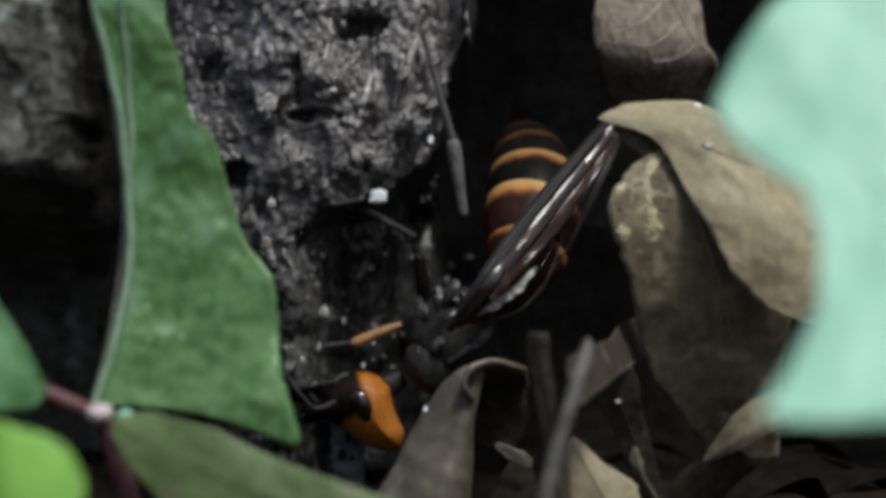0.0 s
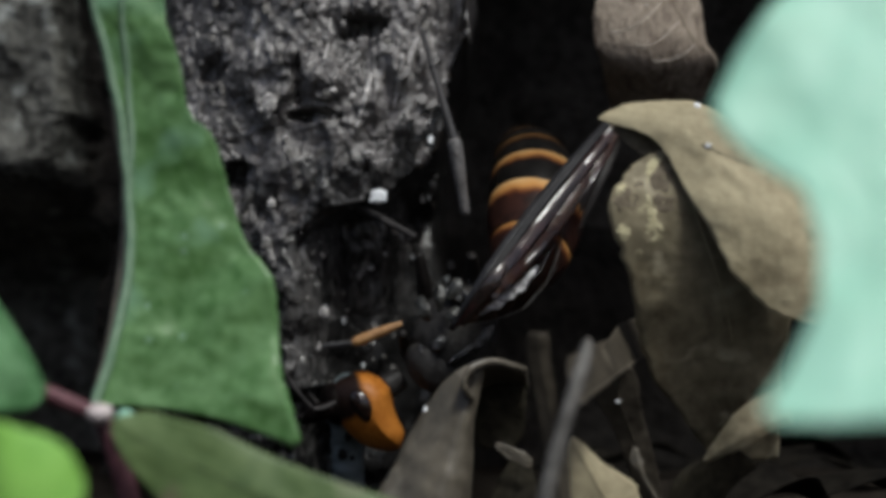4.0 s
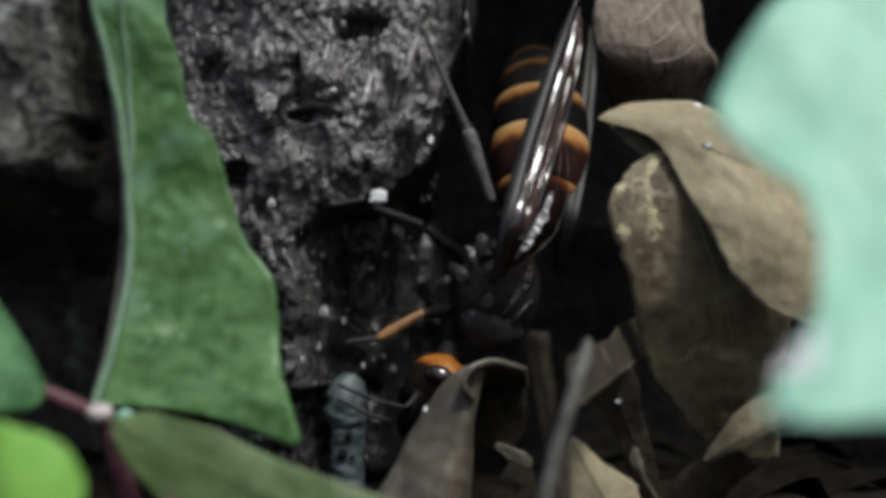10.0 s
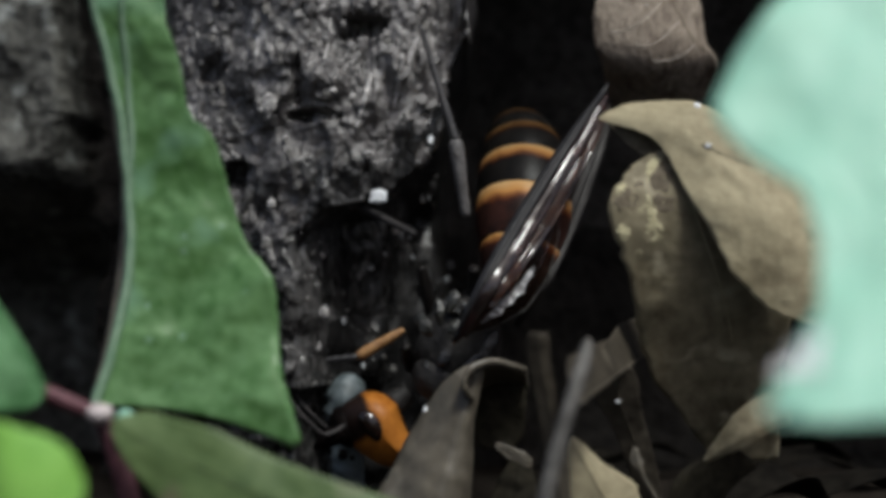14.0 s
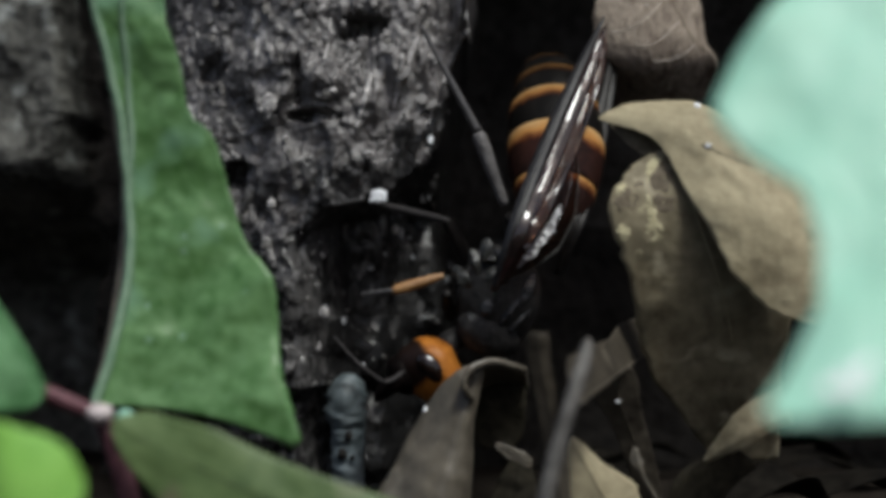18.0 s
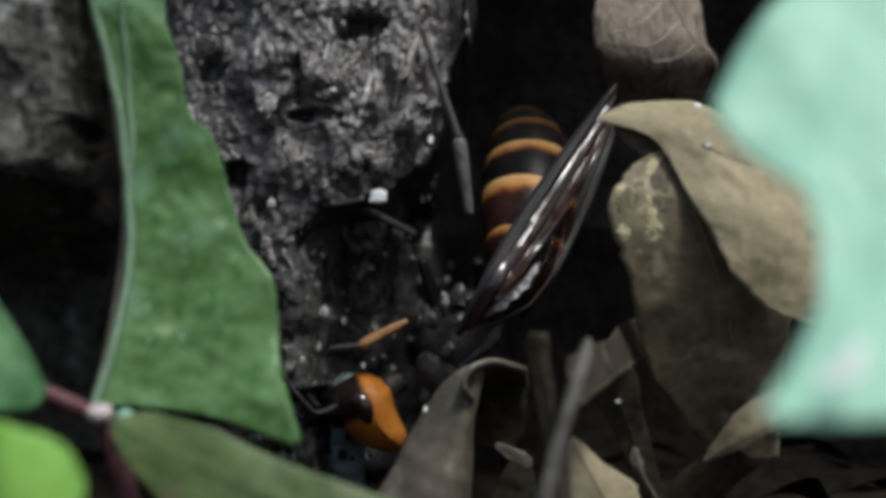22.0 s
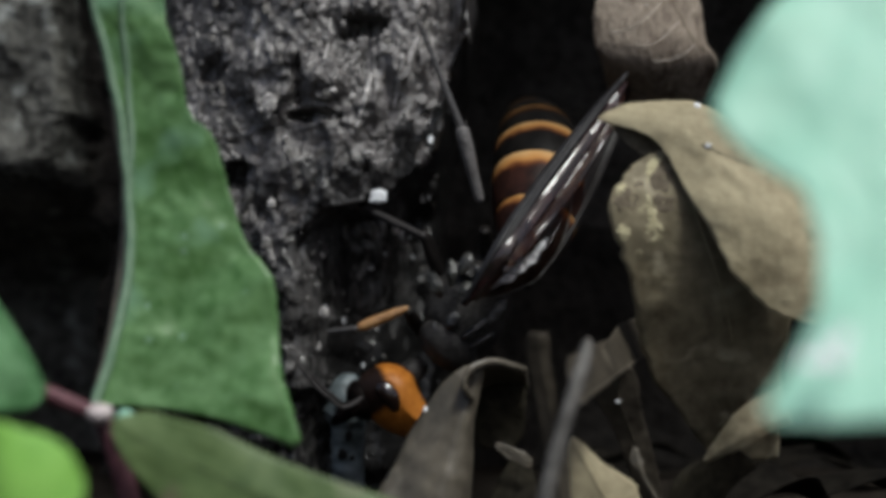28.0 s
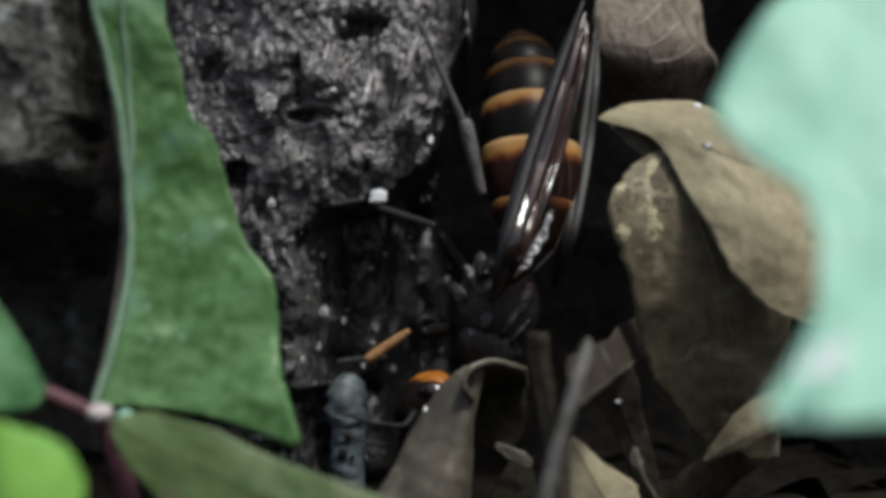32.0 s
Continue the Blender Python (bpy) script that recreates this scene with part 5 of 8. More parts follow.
    walk(ABDOMEN, [(0, limb(7.17, 5.00, 6.34, -36.1, 10.1)), (2, limb(7.42, 5.00, 6.42, -36.5, 10.1)), (3.5, limb(7.43, 5.00, 6.75, -39.4, 10.1)), (5.5, limb(7.57, 5.00, 7.03, -40.6, 10.1)), (6.5, limb(7.57, 5.00, 7.05, -40.8, 10.1)), (7.4, limb(7.57, 5.00, 7.06, -41.0, 10.1)), (7.6, limb(7.36, 5.00, 8.16, -33.1, 11.6)), (7.7, limb(5.99, 5.00, 5.31, -33.1, 16.8)), (8, limb(7.50, 5.00, 6.20, -32.6, 14.6)), (8.2, limb(6.54, 5.00, 7.85, -33.1, 14.0)), (8.5, limb(5.49, 5.00, 5.69, -34.0, 13.1)), (8.8, limb(6.43, 5.00, 6.13, -34.2, 14.1)), (9.2, limb(6.81, 5.00, 5.28, -34.4, 17.3)), (9.4, limb(7.20, 5.00, 3.20, -28.2, 15.6)), (9.5, limb(6.60, 5.00, 3.40, -24.8, 14.8)), (9.8, limb(6.19, 5.00, 5.90, -24.8, 16.6)), (10, limb(6.14, 5.00, 4.71, -25.3, 19.0)), (10.2, limb(6.21, 5.00, 4.67, -25.5, 17.9)), (10.5, limb(6.32, 5.00, 4.62, -25.8, 16.1)), (11, limb(6.50, 5.00, 4.57, -23.1, 14.2)), (11.25, limb(6.42, 5.00, 4.42, -24.5, 15.8)), (11.5, limb(6.35, 5.00, 4.30, -25.8, 17.4)), (12, limb(6.27, 5.00, 4.51, -25.8, 17.7)), (12.5, limb(6.63, 5.00, 4.59, -26.3, 14.1)), (13, limb(6.75, 5.00, 4.81, -27.4, 12.3)), (13.5, limb(6.77, 5.00, 5.15, -27.4, 10.8)), (14, limb(7.11, 5.00, 5.80, -27.9, 7.9)), (14.5, limb(7.20, 5.00, 5.90, -28.9, 6.5)), (15.5, limb(6.96, 5.00, 5.57, -27.9, 10.4)), (16.5, limb(6.72, 5.00, 5.36, -26.9, 14.3)), (17, limb(6.87, 5.00, 5.23, -26.3, 11.2)), (17.5, limb(7.28, 5.00, 5.62, -31.3, 10.2)), (17.75, limb(7.59, 5.00, 5.96, -30.6, 11.2)), (18, limb(8.00, 5.00, 6.31, -29.8, 12.3)), (18.5, limb(7.50, 5.00, 6.86, -29.4, 11.1)), (19, limb(7.67, 5.00, 5.66, -24.2, 8.4)), (19.25, limb(7.98, 5.00, 6.31, -29.8, 11.9)), (19.5, limb(8.35, 5.00, 6.96, -34.8, 15.4)), (20, limb(7.91, 5.00, 6.35, -24.2, 11.9)), (20.5, limb(7.99, 5.00, 5.33, -18.8, 10.8)), (21, limb(7.87, 5.00, 4.96, -20.7, 11.4)), (21.5, limb(7.80, 5.00, 5.23, -23.1, 8.0)), (22, limb(7.07, 5.00, 6.05, -30.3, 7.5)), (22.5, limb(7.01, 5.00, 6.49, -31.9, 5.4)), (23.5, limb(7.20, 5.00, 6.72, -34.3, 5.9)), (25, limb(7.20, 5.00, 6.94, -36.5, 6.7)), (25.25, limb(7.02, 5.00, 6.71, -35.5, 8.3)), (25.5, limb(6.84, 5.00, 6.51, -34.4, 9.9)), (26.5, limb(6.90, 5.00, 6.56, -37.0, 11.7)), (27.5, limb(6.97, 5.00, 6.63, -39.4, 13.4)), (28, limb(7.08, 5.00, 6.63, -38.2, 9.1)), (28.5, limb(7.15, 5.00, 6.70, -37.0, 8.0)), (29.2, limb(7.65, 5.00, 8.65, -39.4, 8.2)), (29.5, limb(6.69, 5.00, 6.25, -41.7, 9.1)), (30, limb(6.70, 5.00, 6.24, -41.7, 7.8)), (30.5, limb(6.95, 5.00, 6.80, -39.4, 7.2)), (30.75, limb(7.01, 5.00, 6.92, -39.4, 11.3)), (30.9, limb(7.40, 5.00, 6.26, -32.8, 15.1)), (31, limb(7.78, 5.00, 5.96, -27.9, 17.7)), (31.2, limb(7.53, 5.00, 5.32, -24.5, 19.7)), (31.6, limb(7.07, 5.00, 5.57, -17.4, 15.6)), (32, limb(6.30, 5.00, 4.74, -10.4, 11.8))])
    walk(TERGITES[1], [(0, limb(0.00, 0.00, 6.90, -5.0, -6.2)), (2, limb(0.00, 0.00, 6.90, -5.0, -6.2)), (3.5, limb(0.00, 0.00, 6.90, -5.0, -6.2)), (5.5, limb(0.00, 0.00, 6.90, -5.0, -6.2)), (6.5, limb(0.00, 0.00, 6.90, -5.0, -6.2)), (7.4, limb(0.00, 0.00, 6.90, -5.0, -6.2)), (7.6, limb(0.00, 0.00, 6.90, -5.0, -3.9)), (7.7, limb(0.00, 0.00, 6.90, -5.0, -3.9)), (8, limb(0.00, 0.00, 6.90, -5.0, -3.9)), (8.2, limb(0.00, 0.00, 6.90, -5.0, -4.3)), (8.5, limb(0.00, 0.00, 6.90, -5.0, -5.0)), (8.8, limb(0.00, 0.00, 6.90, -5.0, -5.0)), (9.2, limb(0.00, 0.00, 6.90, -5.0, -5.0)), (9.4, limb(0.00, 0.00, 6.90, -5.0, -4.0)), (9.5, limb(0.00, 0.00, 6.90, -5.0, -3.5)), (9.8, limb(0.00, 0.00, 6.90, -5.0, -3.0)), (10, limb(0.00, 0.00, 6.90, -5.0, -3.0)), (10.2, limb(0.00, 0.00, 6.90, -5.0, -3.0)), (10.5, limb(0.00, 0.00, 6.90, -5.0, -2.9)), (11, limb(0.00, 0.00, 6.90, -5.0, -1.9)), (11.25, limb(0.00, 0.00, 6.90, -5.0, -2.8)), (11.5, limb(0.00, 0.00, 6.90, -5.0, -3.7)), (12, limb(0.00, 0.00, 6.90, -5.0, -4.1)), (12.5, limb(0.00, 0.00, 6.90, -5.0, -3.9)), (13, limb(0.00, 0.00, 6.90, -5.0, -3.8)), (13.5, limb(0.00, 0.00, 6.90, -5.0, -3.8)), (14, limb(0.00, 0.00, 6.90, -5.0, -3.9)), (14.5, limb(0.00, 0.00, 6.90, -5.0, -4.1)), (15.5, limb(0.00, 0.00, 6.90, -5.0, -3.7)), (16.5, limb(0.00, 0.00, 6.90, -5.0, -3.2)), (17, limb(0.00, 0.00, 6.90, -5.0, -3.1)), (17.5, limb(0.00, 0.00, 6.90, -5.0, -4.3)), (17.75, limb(0.00, 0.00, 6.90, -5.0, -3.6)), (18, limb(0.00, 0.00, 6.90, -5.0, -2.8)), (18.5, limb(0.00, 0.00, 6.90, -5.0, -2.8)), (19, limb(0.00, 0.00, 6.90, -5.0, -2.1)), (19.25, limb(0.00, 0.00, 6.90, -5.0, -2.7)), (19.5, limb(0.00, 0.00, 6.90, -5.0, -3.2)), (20, limb(0.00, 0.00, 6.90, -5.0, -3.2)), (20.5, limb(0.00, 0.00, 6.90, -5.0, -2.3)), (21, limb(0.00, 0.00, 6.90, -5.0, -2.5)), (21.5, limb(0.00, 0.00, 6.90, -5.0, -3.0)), (22, limb(0.00, 0.00, 6.90, -5.0, -4.1)), (22.5, limb(0.00, 0.00, 6.90, -5.0, -4.2)), (23.5, limb(0.00, 0.00, 6.90, -5.0, -4.5)), (25, limb(0.00, 0.00, 6.90, -5.0, -4.8)), (25.25, limb(0.00, 0.00, 6.90, -5.0, -4.6)), (25.5, limb(0.00, 0.00, 6.90, -5.0, -4.3)), (26.5, limb(0.00, 0.00, 6.90, -5.0, -4.9)), (27.5, limb(0.00, 0.00, 6.90, -5.0, -5.5)), (28, limb(0.00, 0.00, 6.90, -5.0, -5.2)), (28.5, limb(0.00, 0.00, 6.90, -5.0, -5.2)), (29.2, limb(0.00, 0.00, 6.90, -5.0, -5.3)), (29.5, limb(0.00, 0.00, 6.90, -5.0, -5.4)), (30, limb(0.00, 0.00, 6.90, -5.0, -5.2)), (30.5, limb(0.00, 0.00, 6.90, -5.0, -5.1)), (30.75, limb(0.00, 0.00, 6.90, -5.0, -5.0)), (30.9, limb(0.00, 0.00, 6.90, -5.0, -3.9)), (31, limb(0.00, 0.00, 6.90, -5.0, -2.4)), (31.2, limb(0.00, 0.00, 6.90, -5.0, -2.4)), (31.6, limb(0.00, 0.00, 6.90, -5.0, -2.4)), (32, limb(0.00, 0.00, 6.90, -5.0, -2.3))])
    walk(TERGITES[2], [(0, limb(-0.78, 0.64, 14.13, -10.0, -12.3)), (2, limb(-0.78, 0.64, 14.13, -10.0, -12.3)), (3.5, limb(-0.78, 0.64, 14.13, -10.0, -12.3)), (5.5, limb(-0.78, 0.64, 14.13, -10.0, -12.3)), (6.5, limb(-0.78, 0.64, 14.13, -10.0, -12.3)), (7.4, limb(-0.78, 0.64, 14.13, -10.0, -12.3)), (7.6, limb(-0.49, 0.64, 14.16, -10.0, -7.8)), (7.7, limb(-0.49, 0.64, 14.16, -10.0, -7.8)), (8, limb(-0.49, 0.64, 14.16, -10.0, -7.8)), (8.2, limb(-0.55, 0.64, 14.15, -10.0, -8.7)), (8.5, limb(-0.64, 0.64, 14.14, -10.0, -10.1)), (8.8, limb(-0.64, 0.64, 14.14, -10.0, -10.1)), (9.2, limb(-0.64, 0.64, 14.14, -10.0, -10.1)), (9.4, limb(-0.50, 0.64, 14.15, -10.0, -7.9)), (9.5, limb(-0.44, 0.64, 14.16, -10.0, -6.9)), (9.8, limb(-0.38, 0.64, 14.16, -10.0, -6.0)), (10, limb(-0.38, 0.64, 14.16, -10.0, -6.0)), (10.2, limb(-0.38, 0.64, 14.16, -10.0, -5.9)), (10.5, limb(-0.37, 0.64, 14.16, -10.0, -5.8)), (11, limb(-0.24, 0.64, 14.17, -10.0, -3.8)), (11.25, limb(-0.35, 0.64, 14.16, -10.0, -5.5)), (11.5, limb(-0.47, 0.64, 14.16, -10.0, -7.4)), (12, limb(-0.52, 0.64, 14.15, -10.0, -8.2)), (12.5, limb(-0.49, 0.64, 14.16, -10.0, -7.8)), (13, limb(-0.48, 0.64, 14.16, -10.0, -7.6)), (13.5, limb(-0.48, 0.64, 14.16, -10.0, -7.6)), (14, limb(-0.49, 0.64, 14.16, -10.0, -7.7)), (14.5, limb(-0.52, 0.64, 14.15, -10.0, -8.2)), (15.5, limb(-0.47, 0.64, 14.16, -10.0, -7.4)), (16.5, limb(-0.41, 0.64, 14.16, -10.0, -6.5)), (17, limb(-0.39, 0.64, 14.16, -10.0, -6.2)), (17.5, limb(-0.55, 0.64, 14.15, -10.0, -8.7)), (17.75, limb(-0.45, 0.64, 14.16, -10.0, -7.1)), (18, limb(-0.35, 0.64, 14.16, -10.0, -5.5)), (18.5, limb(-0.35, 0.64, 14.16, -10.0, -5.5)), (19, limb(-0.27, 0.64, 14.17, -10.0, -4.2)), (19.25, limb(-0.34, 0.64, 14.16, -10.0, -5.3)), (19.5, limb(-0.41, 0.64, 14.16, -10.0, -6.5)), (20, limb(-0.41, 0.64, 14.16, -10.0, -6.5)), (20.5, limb(-0.30, 0.64, 14.17, -10.0, -4.7)), (21, limb(-0.32, 0.64, 14.17, -10.0, -5.1)), (21.5, limb(-0.38, 0.64, 14.16, -10.0, -6.0)), (22, limb(-0.52, 0.64, 14.15, -10.0, -8.2)), (22.5, limb(-0.54, 0.64, 14.15, -10.0, -8.5)), (23.5, limb(-0.57, 0.64, 14.15, -10.0, -8.9)), (25, limb(-0.61, 0.64, 14.15, -10.0, -9.6)), (25.25, limb(-0.58, 0.64, 14.15, -10.0, -9.2)), (25.5, limb(-0.55, 0.64, 14.15, -10.0, -8.7)), (26.5, limb(-0.62, 0.64, 14.15, -10.0, -9.8)), (27.5, limb(-0.69, 0.64, 14.14, -10.0, -11.0)), (28, limb(-0.67, 0.64, 14.14, -10.0, -10.5)), (28.5, limb(-0.67, 0.64, 14.14, -10.0, -10.5)), (29.2, limb(-0.67, 0.64, 14.14, -10.0, -10.6)), (29.5, limb(-0.68, 0.64, 14.14, -10.0, -10.7)), (30, limb(-0.67, 0.64, 14.14, -10.0, -10.5)), (30.5, limb(-0.65, 0.64, 14.14, -10.0, -10.3)), (30.75, limb(-0.64, 0.64, 14.14, -10.0, -10.1)), (30.9, limb(-0.49, 0.64, 14.16, -10.0, -7.7)), (31, limb(-0.31, 0.64, 14.17, -10.0, -4.8)), (31.2, limb(-0.31, 0.64, 14.17, -10.0, -4.8)), (31.6, limb(-0.30, 0.64, 14.17, -10.0, -4.8)), (32, limb(-0.29, 0.64, 14.17, -10.0, -4.5))])
    walk(TERGITES[3], [(0, limb(-2.04, 1.68, 19.90, -15.0, -18.5)), (2, limb(-2.04, 1.68, 19.90, -15.0, -18.5)), (3.5, limb(-2.04, 1.68, 19.90, -15.0, -18.5)), (5.5, limb(-2.04, 1.68, 19.90, -15.0, -18.5)), (6.5, limb(-2.04, 1.68, 19.90, -15.0, -18.5)), (7.4, limb(-2.04, 1.68, 19.90, -15.0, -18.5)), (7.6, limb(-1.30, 1.68, 20.01, -15.0, -11.7)), (7.7, limb(-1.30, 1.68, 20.01, -15.0, -11.7)), (8, limb(-1.30, 1.68, 20.01, -15.0, -11.7)), (8.2, limb(-1.45, 1.68, 19.99, -15.0, -13.0)), (8.5, limb(-1.67, 1.68, 19.96, -15.0, -15.1)), (8.8, limb(-1.67, 1.68, 19.96, -15.0, -15.1)), (9.2, limb(-1.67, 1.68, 19.96, -15.0, -15.1)), (9.4, limb(-1.32, 1.68, 20.01, -15.0, -11.9)), (9.5, limb(-1.15, 1.68, 20.03, -15.0, -10.4)), (9.8, limb(-1.00, 1.68, 20.04, -15.0, -9.0)), (10, limb(-1.00, 1.68, 20.04, -15.0, -9.0)), (10.2, limb(-0.99, 1.68, 20.04, -15.0, -8.9)), (10.5, limb(-0.97, 1.68, 20.04, -15.0, -8.7)), (11, limb(-0.62, 1.68, 20.06, -15.0, -5.6)), (11.25, limb(-0.92, 1.68, 20.04, -15.0, -8.3)), (11.5, limb(-1.22, 1.68, 20.02, -15.0, -11.0)), (12, limb(-1.37, 1.68, 20.00, -15.0, -12.4)), (12.5, limb(-1.30, 1.68, 20.01, -15.0, -11.7)), (13, limb(-1.26, 1.68, 20.01, -15.0, -11.4)), (13.5, limb(-1.26, 1.68, 20.01, -15.0, -11.4)), (14, limb(-1.28, 1.68, 20.01, -15.0, -11.6)), (14.5, limb(-1.37, 1.68, 20.00, -15.0, -12.4)), (15.5, limb(-1.22, 1.68, 20.02, -15.0, -11.0)), (16.5, limb(-1.07, 1.68, 20.03, -15.0, -9.7)), (17, limb(-1.04, 1.68, 20.04, -15.0, -9.3)), (17.5, limb(-1.45, 1.68, 19.99, -15.0, -13.0)), (17.75, limb(-1.18, 1.68, 20.02, -15.0, -10.7)), (18, limb(-0.92, 1.68, 20.04, -15.0, -8.3)), (18.5, limb(-0.92, 1.68, 20.04, -15.0, -8.3)), (19, limb(-0.70, 1.68, 20.06, -15.0, -6.3)), (19.25, limb(-0.89, 1.68, 20.05, -15.0, -8.0)), (19.5, limb(-1.07, 1.68, 20.03, -15.0, -9.7)), (20, limb(-1.07, 1.68, 20.03, -15.0, -9.7)), (20.5, limb(-0.77, 1.68, 20.06, -15.0, -7.0)), (21, limb(-0.85, 1.68, 20.05, -15.0, -7.6)), (21.5, limb(-1.00, 1.68, 20.04, -15.0, -9.0)), (22, limb(-1.37, 1.68, 20.00, -15.0, -12.4)), (22.5, limb(-1.41, 1.68, 20.00, -15.0, -12.7)), (23.5, limb(-1.48, 1.68, 19.99, -15.0, -13.4)), (25, limb(-1.59, 1.68, 19.97, -15.0, -14.4)), (25.25, limb(-1.52, 1.68, 19.98, -15.0, -13.7)), (25.5, limb(-1.45, 1.68, 19.99, -15.0, -13.0)), (26.5, limb(-1.63, 1.68, 19.97, -15.0, -14.7)), (27.5, limb(-1.82, 1.68, 19.94, -15.0, -16.4)), (28, limb(-1.74, 1.68, 19.95, -15.0, -15.8)), (28.5, limb(-1.74, 1.68, 19.95, -15.0, -15.8)), (29.2, limb(-1.76, 1.68, 19.95, -15.0, -15.9)), (29.5, limb(-1.78, 1.68, 19.95, -15.0, -16.1)), (30, limb(-1.74, 1.68, 19.95, -15.0, -15.8)), (30.5, limb(-1.71, 1.68, 19.96, -15.0, -15.4)), (30.75, limb(-1.67, 1.68, 19.96, -15.0, -15.1)), (30.9, limb(-1.28, 1.68, 20.01, -15.0, -11.6)), (31, limb(-0.81, 1.68, 20.05, -15.0, -7.3)), (31.2, limb(-0.81, 1.68, 20.05, -15.0, -7.3)), (31.6, limb(-0.80, 1.68, 20.05, -15.0, -7.2)), (32, limb(-0.75, 1.68, 20.06, -15.0, -6.8))])
    walk(TERGITES[4], [(0, limb(-3.69, 3.08, 24.85, -20.0, -24.6)), (2, limb(-3.69, 3.08, 24.85, -20.0, -24.6)), (3.5, limb(-3.69, 3.08, 24.85, -20.0, -24.6)), (5.5, limb(-3.69, 3.08, 24.85, -20.0, -24.6)), (6.5, limb(-3.69, 3.08, 24.85, -20.0, -24.6)), (7.4, limb(-3.69, 3.08, 24.85, -20.0, -24.6)), (7.6, limb(-2.35, 3.08, 25.12, -20.0, -15.6)), (7.7, limb(-2.35, 3.08, 25.12, -20.0, -15.6)), (8, limb(-2.35, 3.08, 25.12, -20.0, -15.6)), (8.2, limb(-2.62, 3.08, 25.07, -20.0, -17.4)), (8.5, limb(-3.02, 3.08, 25.00, -20.0, -20.1)), (8.8, limb(-3.02, 3.08, 25.00, -20.0, -20.1)), (9.2, limb(-3.02, 3.08, 25.00, -20.0, -20.1)), (9.4, limb(-2.40, 3.08, 25.11, -20.0, -15.9)), (9.5, limb(-2.08, 3.08, 25.16, -20.0, -13.8)), (9.8, limb(-1.81, 3.08, 25.19, -20.0, -12.0)), (10, limb(-1.81, 3.08, 25.19, -20.0, -12.0)), (10.2, limb(-1.79, 3.08, 25.19, -20.0, -11.9)), (10.5, limb(-1.76, 3.08, 25.20, -20.0, -11.6)), (11, limb(-1.14, 3.08, 25.26, -20.0, -7.5)), (11.25, limb(-1.68, 3.08, 25.21, -20.0, -11.1)), (11.5, limb(-2.22, 3.08, 25.14, -20.0, -14.7)), (12, limb(-2.49, 3.08, 25.10, -20.0, -16.5)), (12.5, limb(-2.35, 3.08, 25.12, -20.0, -15.6)), (13, limb(-2.29, 3.08, 25.13, -20.0, -15.2)), (13.5, limb(-2.29, 3.08, 25.13, -20.0, -15.2)), (14, limb(-2.33, 3.08, 25.12, -20.0, -15.4)), (14.5, limb(-2.49, 3.08, 25.10, -20.0, -16.5)), (15.5, limb(-2.22, 3.08, 25.14, -20.0, -14.7)), (16.5, limb(-1.95, 3.08, 25.17, -20.0, -12.9)), (17, limb(-1.88, 3.08, 25.18, -20.0, -12.5)), (17.5, limb(-2.62, 3.08, 25.07, -20.0, -17.4)), (17.75, limb(-2.15, 3.08, 25.15, -20.0, -14.2)), (18, limb(-1.68, 3.08, 25.21, -20.0, -11.1)), (18.5, limb(-1.68, 3.08, 25.21, -20.0, -11.1)), (19, limb(-1.27, 3.08, 25.24, -20.0, -8.4)), (19.25, limb(-1.61, 3.08, 25.21, -20.0, -10.7)), (19.5, limb(-1.95, 3.08, 25.17, -20.0, -12.9)), (20, limb(-1.95, 3.08, 25.17, -20.0, -12.9)), (20.5, limb(-1.41, 3.08, 25.23, -20.0, -9.3)), (21, limb(-1.54, 3.08, 25.22, -20.0, -10.2)), (21.5, limb(-1.81, 3.08, 25.19, -20.0, -12.0)), (22, limb(-2.49, 3.08, 25.10, -20.0, -16.5)), (22.5, limb(-2.56, 3.08, 25.08, -20.0, -17.0)), (23.5, limb(-2.69, 3.08, 25.06, -20.0, -17.9)), (25, limb(-2.89, 3.08, 25.02, -20.0, -19.2)), (25.25, limb(-2.76, 3.08, 25.05, -20.0, -18.3)), (25.5, limb(-2.62, 3.08, 25.07, -20.0, -17.4)), (26.5, limb(-2.96, 3.08, 25.01, -20.0, -19.7)), (27.5, limb(-3.29, 3.08, 24.94, -20.0, -21.9)), (28, limb(-3.16, 3.08, 24.97, -20.0, -21.0)), (28.5, limb(-3.16, 3.08, 24.97, -20.0, -21.0)), (29.2, limb(-3.18, 3.08, 24.97, -20.0, -21.2)), (29.5, limb(-3.22, 3.08, 24.96, -20.0, -21.4)), (30, limb(-3.16, 3.08, 24.97, -20.0, -21.0)), (30.5, limb(-3.09, 3.08, 24.99, -20.0, -20.6)), (30.75, limb(-3.02, 3.08, 25.00, -20.0, -20.1)), (30.9, limb(-2.33, 3.08, 25.12, -20.0, -15.5)), (31, limb(-1.47, 3.08, 25.23, -20.0, -9.7)), (31.2, limb(-1.47, 3.08, 25.23, -20.0, -9.7)), (31.6, limb(-1.45, 3.08, 25.23, -20.0, -9.6)), (32, limb(-1.37, 3.08, 25.24, -20.0, -9.1))])
